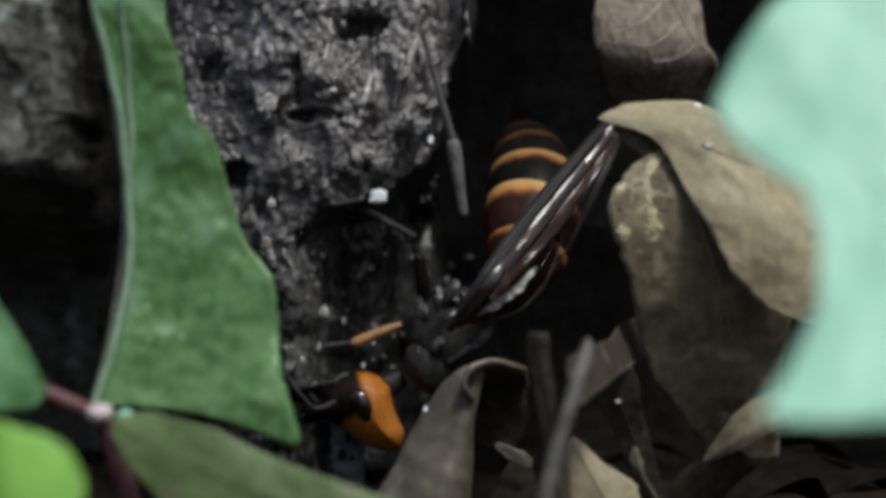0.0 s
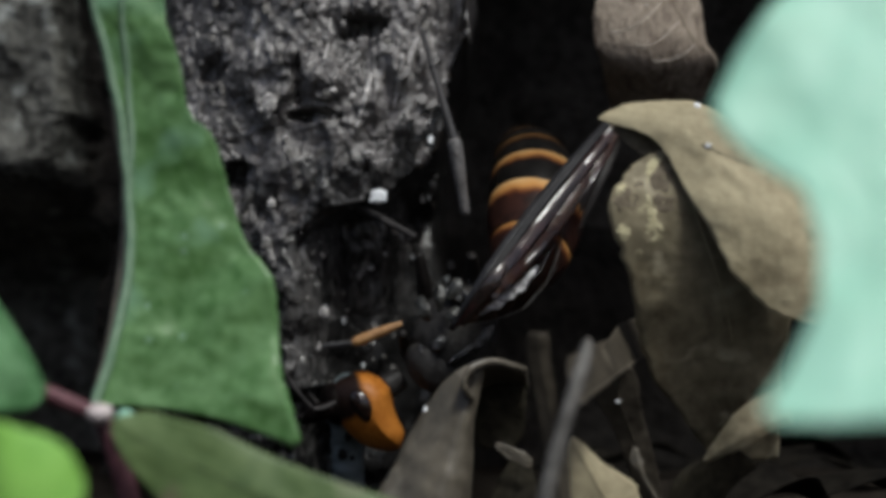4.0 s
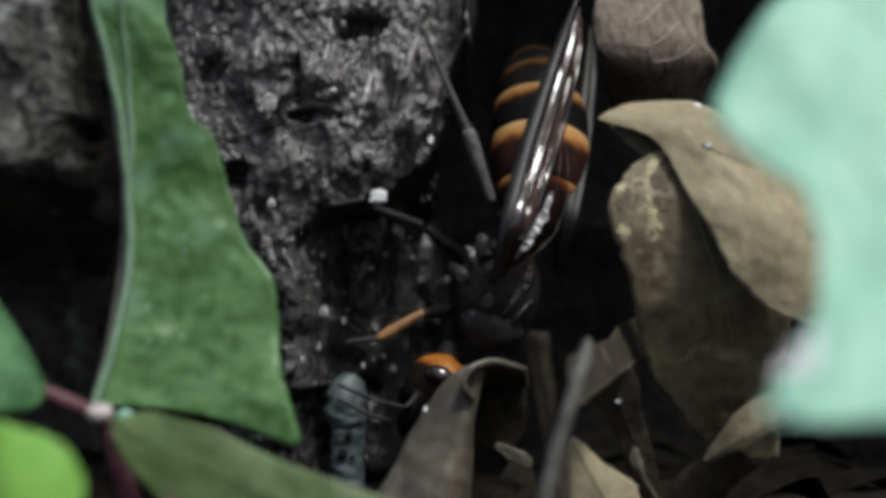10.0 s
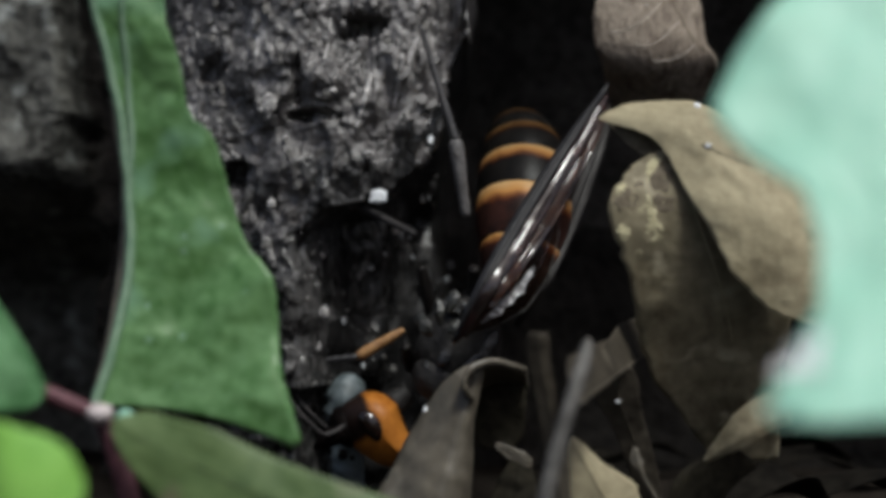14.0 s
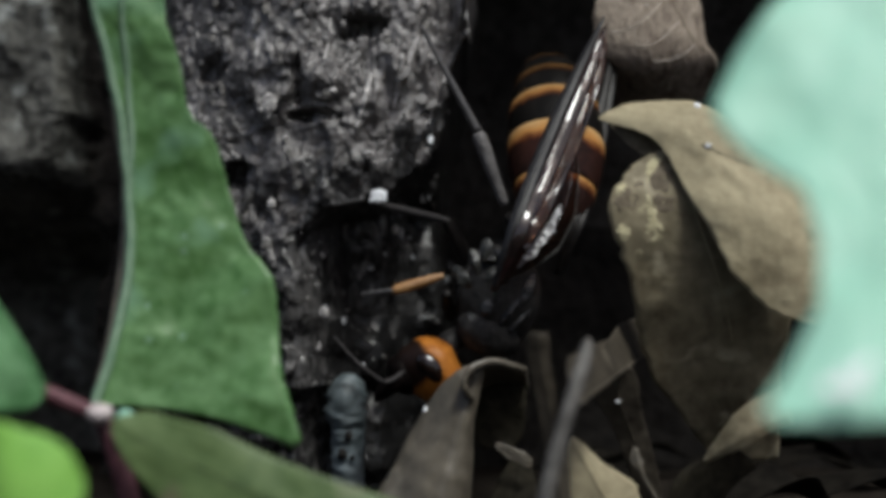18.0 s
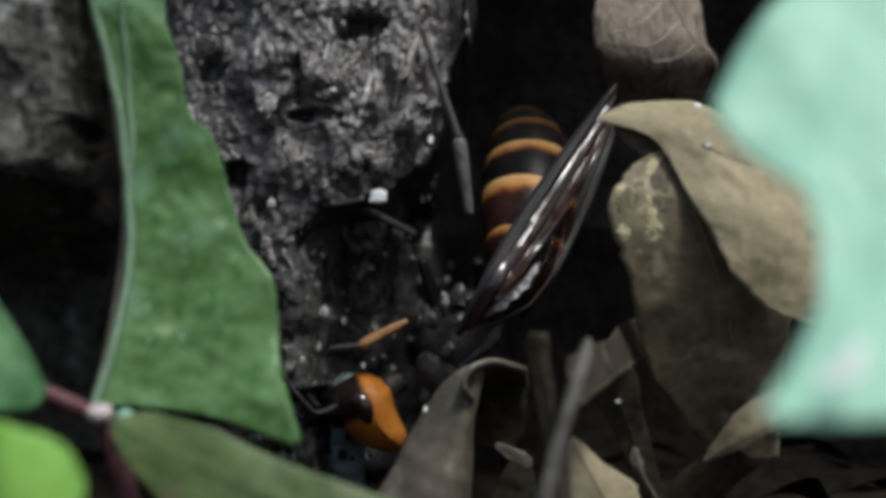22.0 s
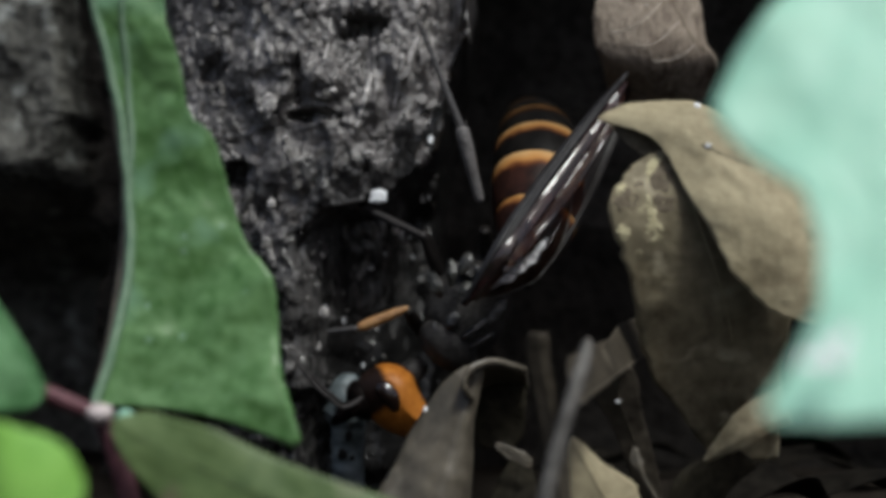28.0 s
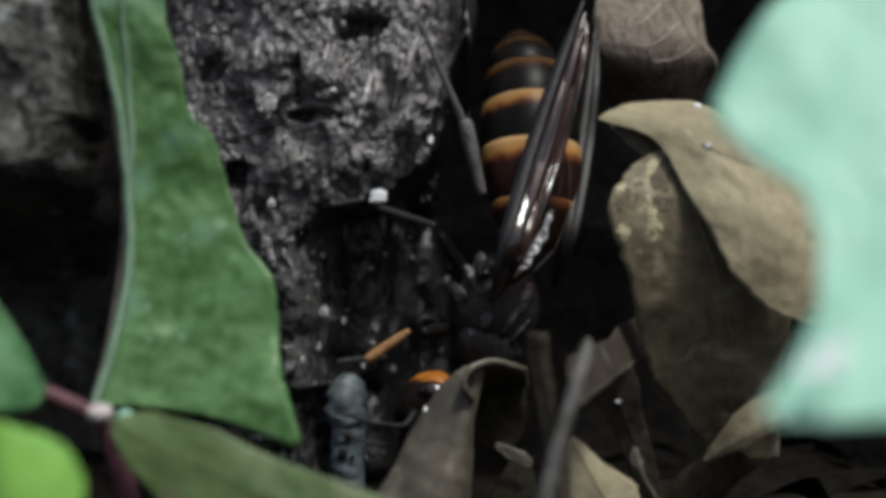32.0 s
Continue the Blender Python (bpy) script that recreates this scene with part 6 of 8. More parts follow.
    walk(TERGITES[5], [(0, limb(-5.18, 4.38, 28.10, -25.0, -24.6)), (2, limb(-5.18, 4.38, 28.10, -25.0, -24.6)), (3.5, limb(-5.18, 4.38, 28.10, -25.0, -24.6)), (5.5, limb(-5.18, 4.38, 28.10, -25.0, -24.6)), (6.5, limb(-5.18, 4.38, 28.10, -25.0, -24.6)), (7.4, limb(-5.18, 4.38, 28.10, -25.0, -24.6)), (7.6, limb(-3.31, 4.38, 28.56, -25.0, -15.6)), (7.7, limb(-3.31, 4.38, 28.56, -25.0, -15.6)), (8, limb(-3.31, 4.38, 28.56, -25.0, -15.6)), (8.2, limb(-3.69, 4.38, 28.48, -25.0, -17.4)), (8.5, limb(-4.25, 4.38, 28.35, -25.0, -20.1)), (8.8, limb(-4.25, 4.38, 28.35, -25.0, -20.1)), (9.2, limb(-4.25, 4.38, 28.35, -25.0, -20.1)), (9.4, limb(-3.38, 4.38, 28.54, -25.0, -15.9)), (9.5, limb(-2.94, 4.38, 28.62, -25.0, -13.8)), (9.8, limb(-2.56, 4.38, 28.68, -25.0, -12.0)), (10, limb(-2.56, 4.38, 28.68, -25.0, -12.0)), (10.2, limb(-2.53, 4.38, 28.69, -25.0, -11.9)), (10.5, limb(-2.48, 4.38, 28.69, -25.0, -11.6)), (11, limb(-1.60, 4.38, 28.80, -25.0, -7.5)), (11.25, limb(-2.37, 4.38, 28.71, -25.0, -11.1)), (11.5, limb(-3.13, 4.38, 28.59, -25.0, -14.7)), (12, limb(-3.50, 4.38, 28.52, -25.0, -16.5)), (12.5, limb(-3.31, 4.38, 28.56, -25.0, -15.6)), (13, limb(-3.22, 4.38, 28.57, -25.0, -15.2)), (13.5, limb(-3.22, 4.38, 28.57, -25.0, -15.2)), (14, limb(-3.28, 4.38, 28.56, -25.0, -15.4)), (14.5, limb(-3.50, 4.38, 28.52, -25.0, -16.5)), (15.5, limb(-3.13, 4.38, 28.59, -25.0, -14.7)), (16.5, limb(-2.75, 4.38, 28.65, -25.0, -12.9)), (17, limb(-2.65, 4.38, 28.67, -25.0, -12.5)), (17.5, limb(-3.69, 4.38, 28.48, -25.0, -17.4)), (17.75, limb(-3.03, 4.38, 28.61, -25.0, -14.2)), (18, limb(-2.37, 4.38, 28.71, -25.0, -11.1)), (18.5, limb(-2.37, 4.38, 28.71, -25.0, -11.1)), (19, limb(-1.79, 4.38, 28.78, -25.0, -8.4)), (19.25, limb(-2.27, 4.38, 28.72, -25.0, -10.7)), (19.5, limb(-2.75, 4.38, 28.65, -25.0, -12.9)), (20, limb(-2.75, 4.38, 28.65, -25.0, -12.9)), (20.5, limb(-1.98, 4.38, 28.76, -25.0, -9.3)), (21, limb(-2.18, 4.38, 28.73, -25.0, -10.2)), (21.5, limb(-2.56, 4.38, 28.68, -25.0, -12.0)), (22, limb(-3.50, 4.38, 28.52, -25.0, -16.5)), (22.5, limb(-3.60, 4.38, 28.50, -25.0, -17.0)), (23.5, limb(-3.78, 4.38, 28.46, -25.0, -17.9)), (25, limb(-4.07, 4.38, 28.40, -25.0, -19.2)), (25.25, limb(-3.88, 4.38, 28.44, -25.0, -18.3)), (25.5, limb(-3.69, 4.38, 28.48, -25.0, -17.4)), (26.5, limb(-4.16, 4.38, 28.37, -25.0, -19.7)), (27.5, limb(-4.62, 4.38, 28.26, -25.0, -21.9)), (28, limb(-4.44, 4.38, 28.31, -25.0, -21.0)), (28.5, limb(-4.44, 4.38, 28.31, -25.0, -21.0)), (29.2, limb(-4.47, 4.38, 28.30, -25.0, -21.2)), (29.5, limb(-4.53, 4.38, 28.28, -25.0, -21.4)), (30, limb(-4.44, 4.38, 28.31, -25.0, -21.0)), (30.5, limb(-4.34, 4.38, 28.33, -25.0, -20.6)), (30.75, limb(-4.25, 4.38, 28.35, -25.0, -20.1)), (30.9, limb(-3.29, 4.38, 28.56, -25.0, -15.5)), (31, limb(-2.07, 4.38, 28.75, -25.0, -9.7)), (31.2, limb(-2.07, 4.38, 28.75, -25.0, -9.7)), (31.6, limb(-2.04, 4.38, 28.75, -25.0, -9.6)), (32, limb(-1.94, 4.38, 28.76, -25.0, -9.1))])
    walk(HEAD, [(0, limb(-7.98, 3.00, -10.58, -0.0, 40.5)), (2, limb(-8.08, 3.00, -10.72, -0.0, 40.5)), (3.5, limb(-8.15, 3.00, -10.83, -0.0, 40.5)), (5.5, limb(-8.34, 3.00, -10.98, -0.0, 40.5)), (6.5, limb(-8.34, 3.00, -11.00, -0.0, 40.5)), (7.4, limb(-8.33, 3.00, -11.02, -0.0, 40.5)), (7.6, limb(-1.52, 3.00, -7.92, -0.0, 24.0)), (7.7, limb(-5.77, 3.00, -10.74, -0.0, 30.2)), (8, limb(-6.54, 3.00, -9.06, -0.0, 27.0)), (8.2, limb(-6.23, 3.00, -8.54, -0.0, 24.6)), (8.5, limb(-9.25, 3.00, -10.38, -0.0, 21.0)), (8.8, limb(-8.24, 3.00, -10.14, -0.0, 23.2)), (9.2, limb(-9.68, 3.00, -10.56, -0.0, 30.2)), (9.4, limb(-9.99, 3.00, -12.89, -15.0, 17.7)), (9.5, limb(-9.61, 3.00, -11.96, -16.2, 19.8)), (9.8, limb(-7.38, 3.00, -10.42, -20.0, 25.6)), (10, limb(-8.41, 3.00, -10.64, -20.7, 25.0)), (10.2, limb(-8.50, 3.00, -10.25, -21.4, 21.0)), (10.5, limb(-8.47, 3.00, -10.65, -22.5, 19.5)), (11, limb(-8.29, 3.00, -11.40, -25.0, 14.7)), (11.25, limb(-8.22, 3.00, -10.52, -23.8, 17.7)), (11.5, limb(-8.25, 3.00, -9.62, -22.5, 20.7)), (12, limb(-9.69, 3.00, -10.29, -17.5, 24.2)), (12.5, limb(-9.32, 3.00, -10.09, -12.5, 24.5)), (13, limb(-9.16, 3.00, -10.53, -7.5, 26.2)), (13.5, limb(-8.38, 3.00, -11.05, -3.8, 34.2)), (14, limb(-8.68, 3.00, -10.52, -0.0, 40.5)), (14.5, limb(-7.81, 3.00, -11.43, -0.0, 38.0)), (15.5, limb(-8.81, 3.00, -11.06, -10.0, 28.7)), (16.5, limb(-9.19, 3.00, -10.73, -20.0, 19.4)), (17, limb(-8.07, 3.00, -10.58, -17.5, 21.7)), (17.5, limb(-9.62, 3.00, -9.34, -0.0, 45.8)), (17.75, limb(-8.79, 3.00, -8.91, -2.5, 44.0)), (18, limb(-7.98, 3.00, -8.62, -5.0, 42.2)), (18.5, limb(-7.78, 3.00, -8.65, -10.0, 36.0)), (19, limb(-8.10, 3.00, -10.87, -20.0, 25.0)), (19.25, limb(-8.05, 3.00, -9.12, -15.0, 27.8)), (19.5, limb(-7.94, 3.00, -7.40, -10.0, 30.5)), (20, limb(-6.92, 3.00, -10.16, -25.0, 14.0)), (20.5, limb(-7.89, 3.00, -10.89, -25.0, 9.5)), (21, limb(-8.37, 3.00, -10.77, -25.0, 12.2)), (21.5, limb(-7.91, 3.00, -10.09, -15.0, 19.0)), (22, limb(-9.98, 3.00, -9.66, -0.0, 44.0)), (22.5, limb(-8.68, 3.00, -9.59, -0.0, 41.5)), (23.5, limb(-8.67, 3.00, -9.79, -0.0, 40.6)), (25, limb(-8.57, 3.00, -10.04, -0.0, 38.5)), (25.25, limb(-8.92, 3.00, -9.54, -0.0, 39.5)), (25.5, limb(-9.24, 3.00, -8.52, -0.0, 40.5)), (26.5, limb(-8.98, 3.00, -10.73, -5.0, 33.5)), (27.5, limb(-7.33, 3.00, -11.13, -10.0, 26.5)), (28, limb(-6.85, 3.00, -12.10, -2.5, 33.1)), (28.5, limb(-6.87, 3.00, -12.03, -0.0, 36.0)), (29.2, limb(-6.81, 3.00, -12.08, -0.0, 36.0)), (29.5, limb(-6.54, 3.00, -10.48, -0.0, 35.6)), (30, limb(-5.99, 3.00, -12.28, -0.0, 34.8)), (30.5, limb(-7.33, 3.00, -11.47, -0.0, 28.8)), (30.75, limb(-7.39, 3.00, -9.76, -12.5, 18.2)), (30.9, limb(-8.40, 3.00, -10.04, -25.0, 16.7)), (31, limb(-9.98, 3.00, -9.70, -25.0, 26.0)), (31.2, limb(-9.55, 3.00, -9.39, -25.0, 30.0)), (31.6, limb(-10.42, 3.00, -9.09, -25.0, 28.0)), (32, limb(-8.81, 3.00, -10.41, -25.0, 17.7))])
    walk(WING_L, [(0, limb(-0.07, -5.20, 0.25, -16.3, 28.0)), (2, limb(-0.07, -5.20, 0.25, -16.4, 28.0)), (3.5, limb(-0.07, -5.20, 0.25, -17.7, 28.0)), (5.5, limb(-0.07, -5.20, 0.24, -18.3, 28.0)), (6.5, limb(-0.07, -5.20, 0.24, -18.4, 28.0)), (7.4, limb(-0.07, -5.20, 0.24, -18.4, 28.0)), (7.6, limb(-0.13, -5.20, 0.14, -14.9, 28.0)), (7.7, limb(-0.17, -5.20, 0.09, -14.9, 28.0)), (8, limb(-0.13, -5.20, 0.16, -14.7, 28.0)), (8.2, limb(-0.13, -5.20, 0.19, -14.9, 28.0)), (8.5, limb(-0.12, -5.20, 0.22, -15.3, 28.0)), (8.8, limb(-0.10, -5.20, 0.23, -15.4, 28.0)), (9.2, limb(-0.08, -5.20, 0.24, -15.5, 28.0)), (9.4, limb(-0.08, -5.20, 0.24, -12.7, 28.0)), (9.5, limb(-0.08, -5.20, 0.24, -11.1, 28.0)), (9.8, limb(-0.11, -5.20, 0.18, -11.1, 28.0)), (10, limb(-0.13, -5.20, 0.14, -11.4, 28.0)), (10.2, limb(-0.13, -5.20, 0.13, -11.5, 28.0)), (10.5, limb(-0.12, -5.20, 0.13, -11.6, 28.0)), (11, limb(-0.11, -5.20, 0.15, -10.4, 28.0)), (11.25, limb(-0.11, -5.20, 0.15, -11.0, 28.0)), (11.5, limb(-0.11, -5.20, 0.16, -11.6, 28.0)), (12, limb(-0.06, -5.20, 0.27, -11.6, 28.0)), (12.5, limb(-0.06, -5.20, 0.29, -11.9, 28.0)), (13, limb(-0.06, -5.20, 0.28, -12.3, 28.0)), (13.5, limb(-0.05, -5.20, 0.29, -12.3, 28.0)), (14, limb(-0.05, -5.20, 0.29, -12.5, 28.0)), (14.5, limb(-0.06, -5.20, 0.27, -13.0, 28.0)), (15.5, limb(-0.07, -5.20, 0.25, -12.5, 28.0)), (16.5, limb(-0.08, -5.20, 0.24, -12.1, 28.0)), (17, limb(-0.06, -5.20, 0.26, -11.9, 28.0)), (17.5, limb(-0.07, -5.20, 0.26, -14.1, 28.0)), (17.75, limb(-0.10, -5.20, 0.20, -13.7, 28.0)), (18, limb(-0.15, -5.20, 0.14, -13.4, 28.0)), (18.5, limb(-0.13, -5.20, 0.19, -13.2, 28.0)), (19, limb(-0.11, -5.20, 0.20, -10.9, 28.0)), (19.25, limb(-0.13, -5.20, 0.17, -13.4, 28.0)), (19.5, limb(-0.16, -5.20, 0.15, -15.7, 28.0)), (20, limb(-0.11, -5.20, 0.22, -10.9, 28.0)), (20.5, limb(-0.08, -5.20, 0.26, -8.5, 28.0)), (21, limb(-0.06, -5.20, 0.27, -9.3, 28.0)), (21.5, limb(-0.06, -5.20, 0.27, -10.4, 28.0)), (22, limb(-0.07, -5.20, 0.27, -13.6, 28.0)), (22.5, limb(-0.08, -5.20, 0.26, -14.4, 28.0)), (23.5, limb(-0.07, -5.20, 0.26, -15.4, 28.0)), (25, limb(-0.07, -5.20, 0.25, -16.4, 28.0)), (25.25, limb(-0.09, -5.20, 0.24, -16.0, 28.0)), (25.5, limb(-0.11, -5.20, 0.23, -15.5, 28.0)), (26.5, limb(-0.11, -5.20, 0.19, -16.6, 28.0)), (27.5, limb(-0.12, -5.20, 0.15, -17.7, 28.0)), (28, limb(-0.09, -5.20, 0.16, -17.2, 28.0)), (28.5, limb(-0.05, -5.20, 0.21, -16.6, 28.0)), (29.2, limb(-0.05, -5.20, 0.21, -17.7, 28.0)), (29.5, limb(-0.09, -5.20, 0.09, -18.8, 28.0)), (30, limb(-0.10, -5.20, 0.09, -18.8, 28.0)), (30.5, limb(-0.09, -5.20, 0.13, -17.7, 28.0)), (30.75, limb(-0.10, -5.20, 0.15, -17.7, 28.0)), (30.9, limb(-0.13, -5.20, 0.12, -14.8, 28.0)), (31, limb(-0.16, -5.20, 0.11, -12.5, 28.0)), (31.2, limb(-0.16, -5.20, 0.12, -11.0, 28.0)), (31.6, limb(-0.15, -5.20, 0.14, -7.8, 28.0)), (32, limb(-0.12, -5.20, 0.20, -4.7, 28.0))])
    walk(WING_R, [(0, limb(7.65, 5.00, 3.54, -20.3, 20.0)), (2, limb(7.66, 5.00, 3.54, -20.4, 20.0)), (3.5, limb(7.66, 5.00, 3.55, -21.7, 20.0)), (5.5, limb(7.66, 5.00, 3.55, -22.3, 20.0)), (6.5, limb(7.66, 5.00, 3.55, -22.4, 20.0)), (7.4, limb(7.66, 5.00, 3.55, -22.4, 20.0)), (7.6, limb(8.28, 5.00, 2.21, -18.9, 20.0)), (7.7, limb(8.50, 5.00, 1.50, -18.9, 20.0)), (8, limb(8.39, 5.00, 1.75, -18.7, 20.0)), (8.2, limb(8.30, 5.00, 2.07, -18.9, 20.0)), (8.5, limb(8.14, 5.00, 2.55, -19.3, 20.0)), (8.8, limb(8.16, 5.00, 2.39, -19.4, 20.0)), (9.2, limb(8.28, 5.00, 1.93, -19.5, 20.0)), (9.4, limb(8.36, 5.00, 1.57, -16.7, 20.0)), (9.5, limb(8.40, 5.00, 1.39, -15.1, 20.0)), (9.8, limb(8.51, 5.00, 0.92, -15.1, 20.0)), (10, limb(8.58, 5.00, 0.61, -15.4, 20.0)), (10.2, limb(8.56, 5.00, 0.76, -15.5, 20.0)), (10.5, limb(8.53, 5.00, 0.98, -15.6, 20.0)), (11, limb(8.55, 5.00, 0.64, -14.4, 20.0)), (11.25, limb(8.52, 5.00, 0.93, -15.0, 20.0)), (11.5, limb(8.48, 5.00, 1.21, -15.6, 20.0)), (12, limb(8.39, 5.00, 1.33, -15.6, 20.0)), (12.5, limb(8.30, 5.00, 1.70, -15.9, 20.0)), (13, limb(8.26, 5.00, 1.90, -16.3, 20.0)), (13.5, limb(8.19, 5.00, 2.10, -16.3, 20.0)), (14, limb(8.05, 5.00, 2.55, -16.5, 20.0)), (14.5, limb(7.92, 5.00, 2.92, -17.0, 20.0)), (15.5, limb(8.21, 5.00, 2.14, -16.5, 20.0)), (16.5, limb(8.42, 5.00, 1.33, -16.1, 20.0)), (17, limb(8.31, 5.00, 1.70, -15.9, 20.0)), (17.5, limb(8.07, 5.00, 2.54, -18.1, 20.0)), (17.75, limb(8.29, 5.00, 2.01, -17.7, 20.0)), (18, limb(8.47, 5.00, 1.45, -17.4, 20.0)), (18.5, limb(8.42, 5.00, 1.58, -17.2, 20.0)), (19, limb(8.40, 5.00, 1.57, -14.9, 20.0)), (19.25, limb(8.46, 5.00, 1.42, -17.4, 20.0)), (19.5, limb(8.52, 5.00, 1.26, -19.7, 20.0)), (20, limb(8.37, 5.00, 1.70, -14.9, 20.0)), (20.5, limb(8.41, 5.00, 1.29, -12.5, 20.0)), (21, limb(8.39, 5.00, 1.33, -13.3, 20.0)), (21.5, limb(8.21, 5.00, 2.08, -14.4, 20.0)), (22, limb(7.99, 5.00, 2.78, -17.6, 20.0)), (22.5, limb(7.85, 5.00, 3.13, -18.4, 20.0)), (23.5, limb(7.82, 5.00, 3.19, -19.4, 20.0)), (25, limb(7.79, 5.00, 3.27, -20.4, 20.0)), (25.25, limb(7.95, 5.00, 2.95, -20.0, 20.0)), (25.5, limb(8.10, 5.00, 2.61, -19.5, 20.0)), (26.5, limb(8.08, 5.00, 2.72, -20.6, 20.0)), (27.5, limb(8.06, 5.00, 2.83, -21.7, 20.0)), (28, limb(7.84, 5.00, 3.28, -21.2, 20.0)), (28.5, limb(7.73, 5.00, 3.38, -20.6, 20.0)), (29.2, limb(7.73, 5.00, 3.38, -21.7, 20.0)), (29.5, limb(7.81, 5.00, 3.42, -22.8, 20.0)), (30, limb(7.77, 5.00, 3.53, -22.8, 20.0)), (30.5, limb(7.75, 5.00, 3.51, -21.7, 20.0)), (30.75, limb(8.02, 5.00, 2.87, -21.7, 20.0)), (30.9, limb(8.52, 5.00, 1.11, -18.8, 20.0)), (31, limb(8.63, 5.00, -0.11, -16.5, 20.0)), (31.2, limb(8.63, 5.00, -0.41, -15.0, 20.0)), (31.6, limb(8.62, 5.00, 0.16, -11.8, 20.0)), (32, limb(8.56, 5.00, 0.60, -8.7, 20.0))])
    walk(HIND_TIBIA, [(0, limb(-0.86, 1.00, 14.68, 0.0, -19.7)), (2, limb(-0.88, 1.00, 14.67, 0.0, -19.9)), (3.5, limb(-0.89, 1.00, 14.67, 0.0, -20.0)), (5.5, limb(-1.00, 1.00, 14.65, 0.0, -20.2)), (6.5, limb(-1.00, 1.00, 14.65, 0.0, -20.2)), (7.4, limb(-1.00, 1.00, 14.65, 0.0, -20.2)), (7.6, limb(1.43, 1.00, 11.19, 0.0, -19.9)), (7.7, limb(2.16, 1.00, 9.33, 0.0, -19.5)), (8, limb(1.31, 1.00, 12.13, 0.0, -15.6)), (8.2, limb(0.54, 1.00, 12.89, 0.0, -15.8)), (8.5, limb(-0.74, 1.00, 13.93, 0.0, -16.3)), (8.8, limb(0.31, 1.00, 14.33, 0.0, -15.4)), (9.2, limb(0.67, 1.00, 14.38, 0.0, -11.3)), (9.4, limb(0.33, 1.00, 14.24, 0.0, -7.7)), (9.5, limb(0.15, 1.00, 14.19, 0.0, -5.8)), (9.8, limb(1.27, 1.00, 11.90, 0.0, -7.5)), (10, limb(1.85, 1.00, 10.32, 0.0, -8.6)), (10.2, limb(1.73, 1.00, 10.29, 0.0, -8.9)), (10.5, limb(1.56, 1.00, 10.24, 0.0, -9.4)), (11, limb(1.71, 1.00, 10.02, 0.0, -5.2)), (11.25, limb(1.66, 1.00, 10.71, 0.0, -7.5)), (11.5, limb(1.57, 1.00, 11.41, 0.0, -9.8)), (12, limb(1.72, 1.00, 15.24, 0.0, -6.1)), (12.5, limb(1.69, 1.00, 15.86, 0.0, -8.5)), (13, limb(1.26, 1.00, 15.62, 0.0, -9.5)), (13.5, limb(1.07, 1.00, 15.92, 0.0, -10.2)), (14, limb(0.43, 1.00, 16.09, 0.0, -12.5)), (14.5, limb(0.06, 1.00, 15.36, 0.0, -15.0)), (15.5, limb(0.78, 1.00, 14.67, 0.0, -10.8)), (16.5, limb(1.37, 1.00, 14.00, 0.0, -6.6)), (17, limb(1.10, 1.00, 14.28, 0.0, -6.5)), (17.5, limb(0.64, 1.00, 14.99, 0.0, -13.5)), (17.75, limb(1.64, 1.00, 12.89, 0.0, -14.7)), (18, limb(2.33, 1.00, 10.74, 0.0, -15.9)), (18.5, limb(1.53, 1.00, 12.32, 0.0, -13.5)), (19, limb(1.46, 1.00, 12.39, 0.0, -10.8)), (19.25, limb(2.20, 1.00, 11.82, 0.0, -14.4)), (19.5, limb(2.92, 1.00, 11.23, 0.0, -18.0)), (20, limb(2.36, 1.00, 13.59, 0.0, -15.3)), (20.5, limb(2.72, 1.00, 15.07, 0.0, -9.6)), (21, limb(2.78, 1.00, 15.07, 0.0, -8.8)), (21.5, limb(1.82, 1.00, 15.34, 0.0, -12.8)), (22, limb(0.02, 1.00, 15.37, 0.0, -14.0)), (22.5, limb(-0.42, 1.00, 15.25, 0.0, -16.5)), (23.5, limb(-0.28, 1.00, 15.13, 0.0, -16.9)), (25, limb(-0.41, 1.00, 15.09, 0.0, -17.5)), (25.25, limb(-0.06, 1.00, 15.05, 0.0, -18.3)), (25.5, limb(0.27, 1.00, 15.01, 0.0, -19.3)), (26.5, limb(0.44, 1.00, 13.96, 0.0, -21.8)), (27.5, limb(0.63, 1.00, 12.92, 0.0, -24.4)), (28, limb(0.20, 1.00, 13.25, 0.0, -23.0)), (28.5, limb(-0.06, 1.00, 14.30, 0.0, -18.3)), (29.2, limb(-0.06, 1.00, 14.30, 0.0, -19.5)), (29.5, limb(-0.02, 1.00, 11.56, 0.0, -24.4)), (30, limb(-0.14, 1.00, 11.44, 0.0, -25.8)), (30.5, limb(-0.23, 1.00, 13.22, 0.0, -25.5)), (30.75, limb(0.40, 1.00, 14.13, 0.0, -21.6)), (30.9, limb(1.66, 1.00, 12.12, 0.0, -11.3)), (31, limb(2.06, 1.00, 10.88, 0.0, -4.4)), (31.2, limb(2.17, 1.00, 10.61, 0.0, -2.0)), (31.6, limb(1.82, 1.00, 11.57, 0.0, -4.4)), (32, limb(1.37, 1.00, 13.79, 0.0, -3.6))])
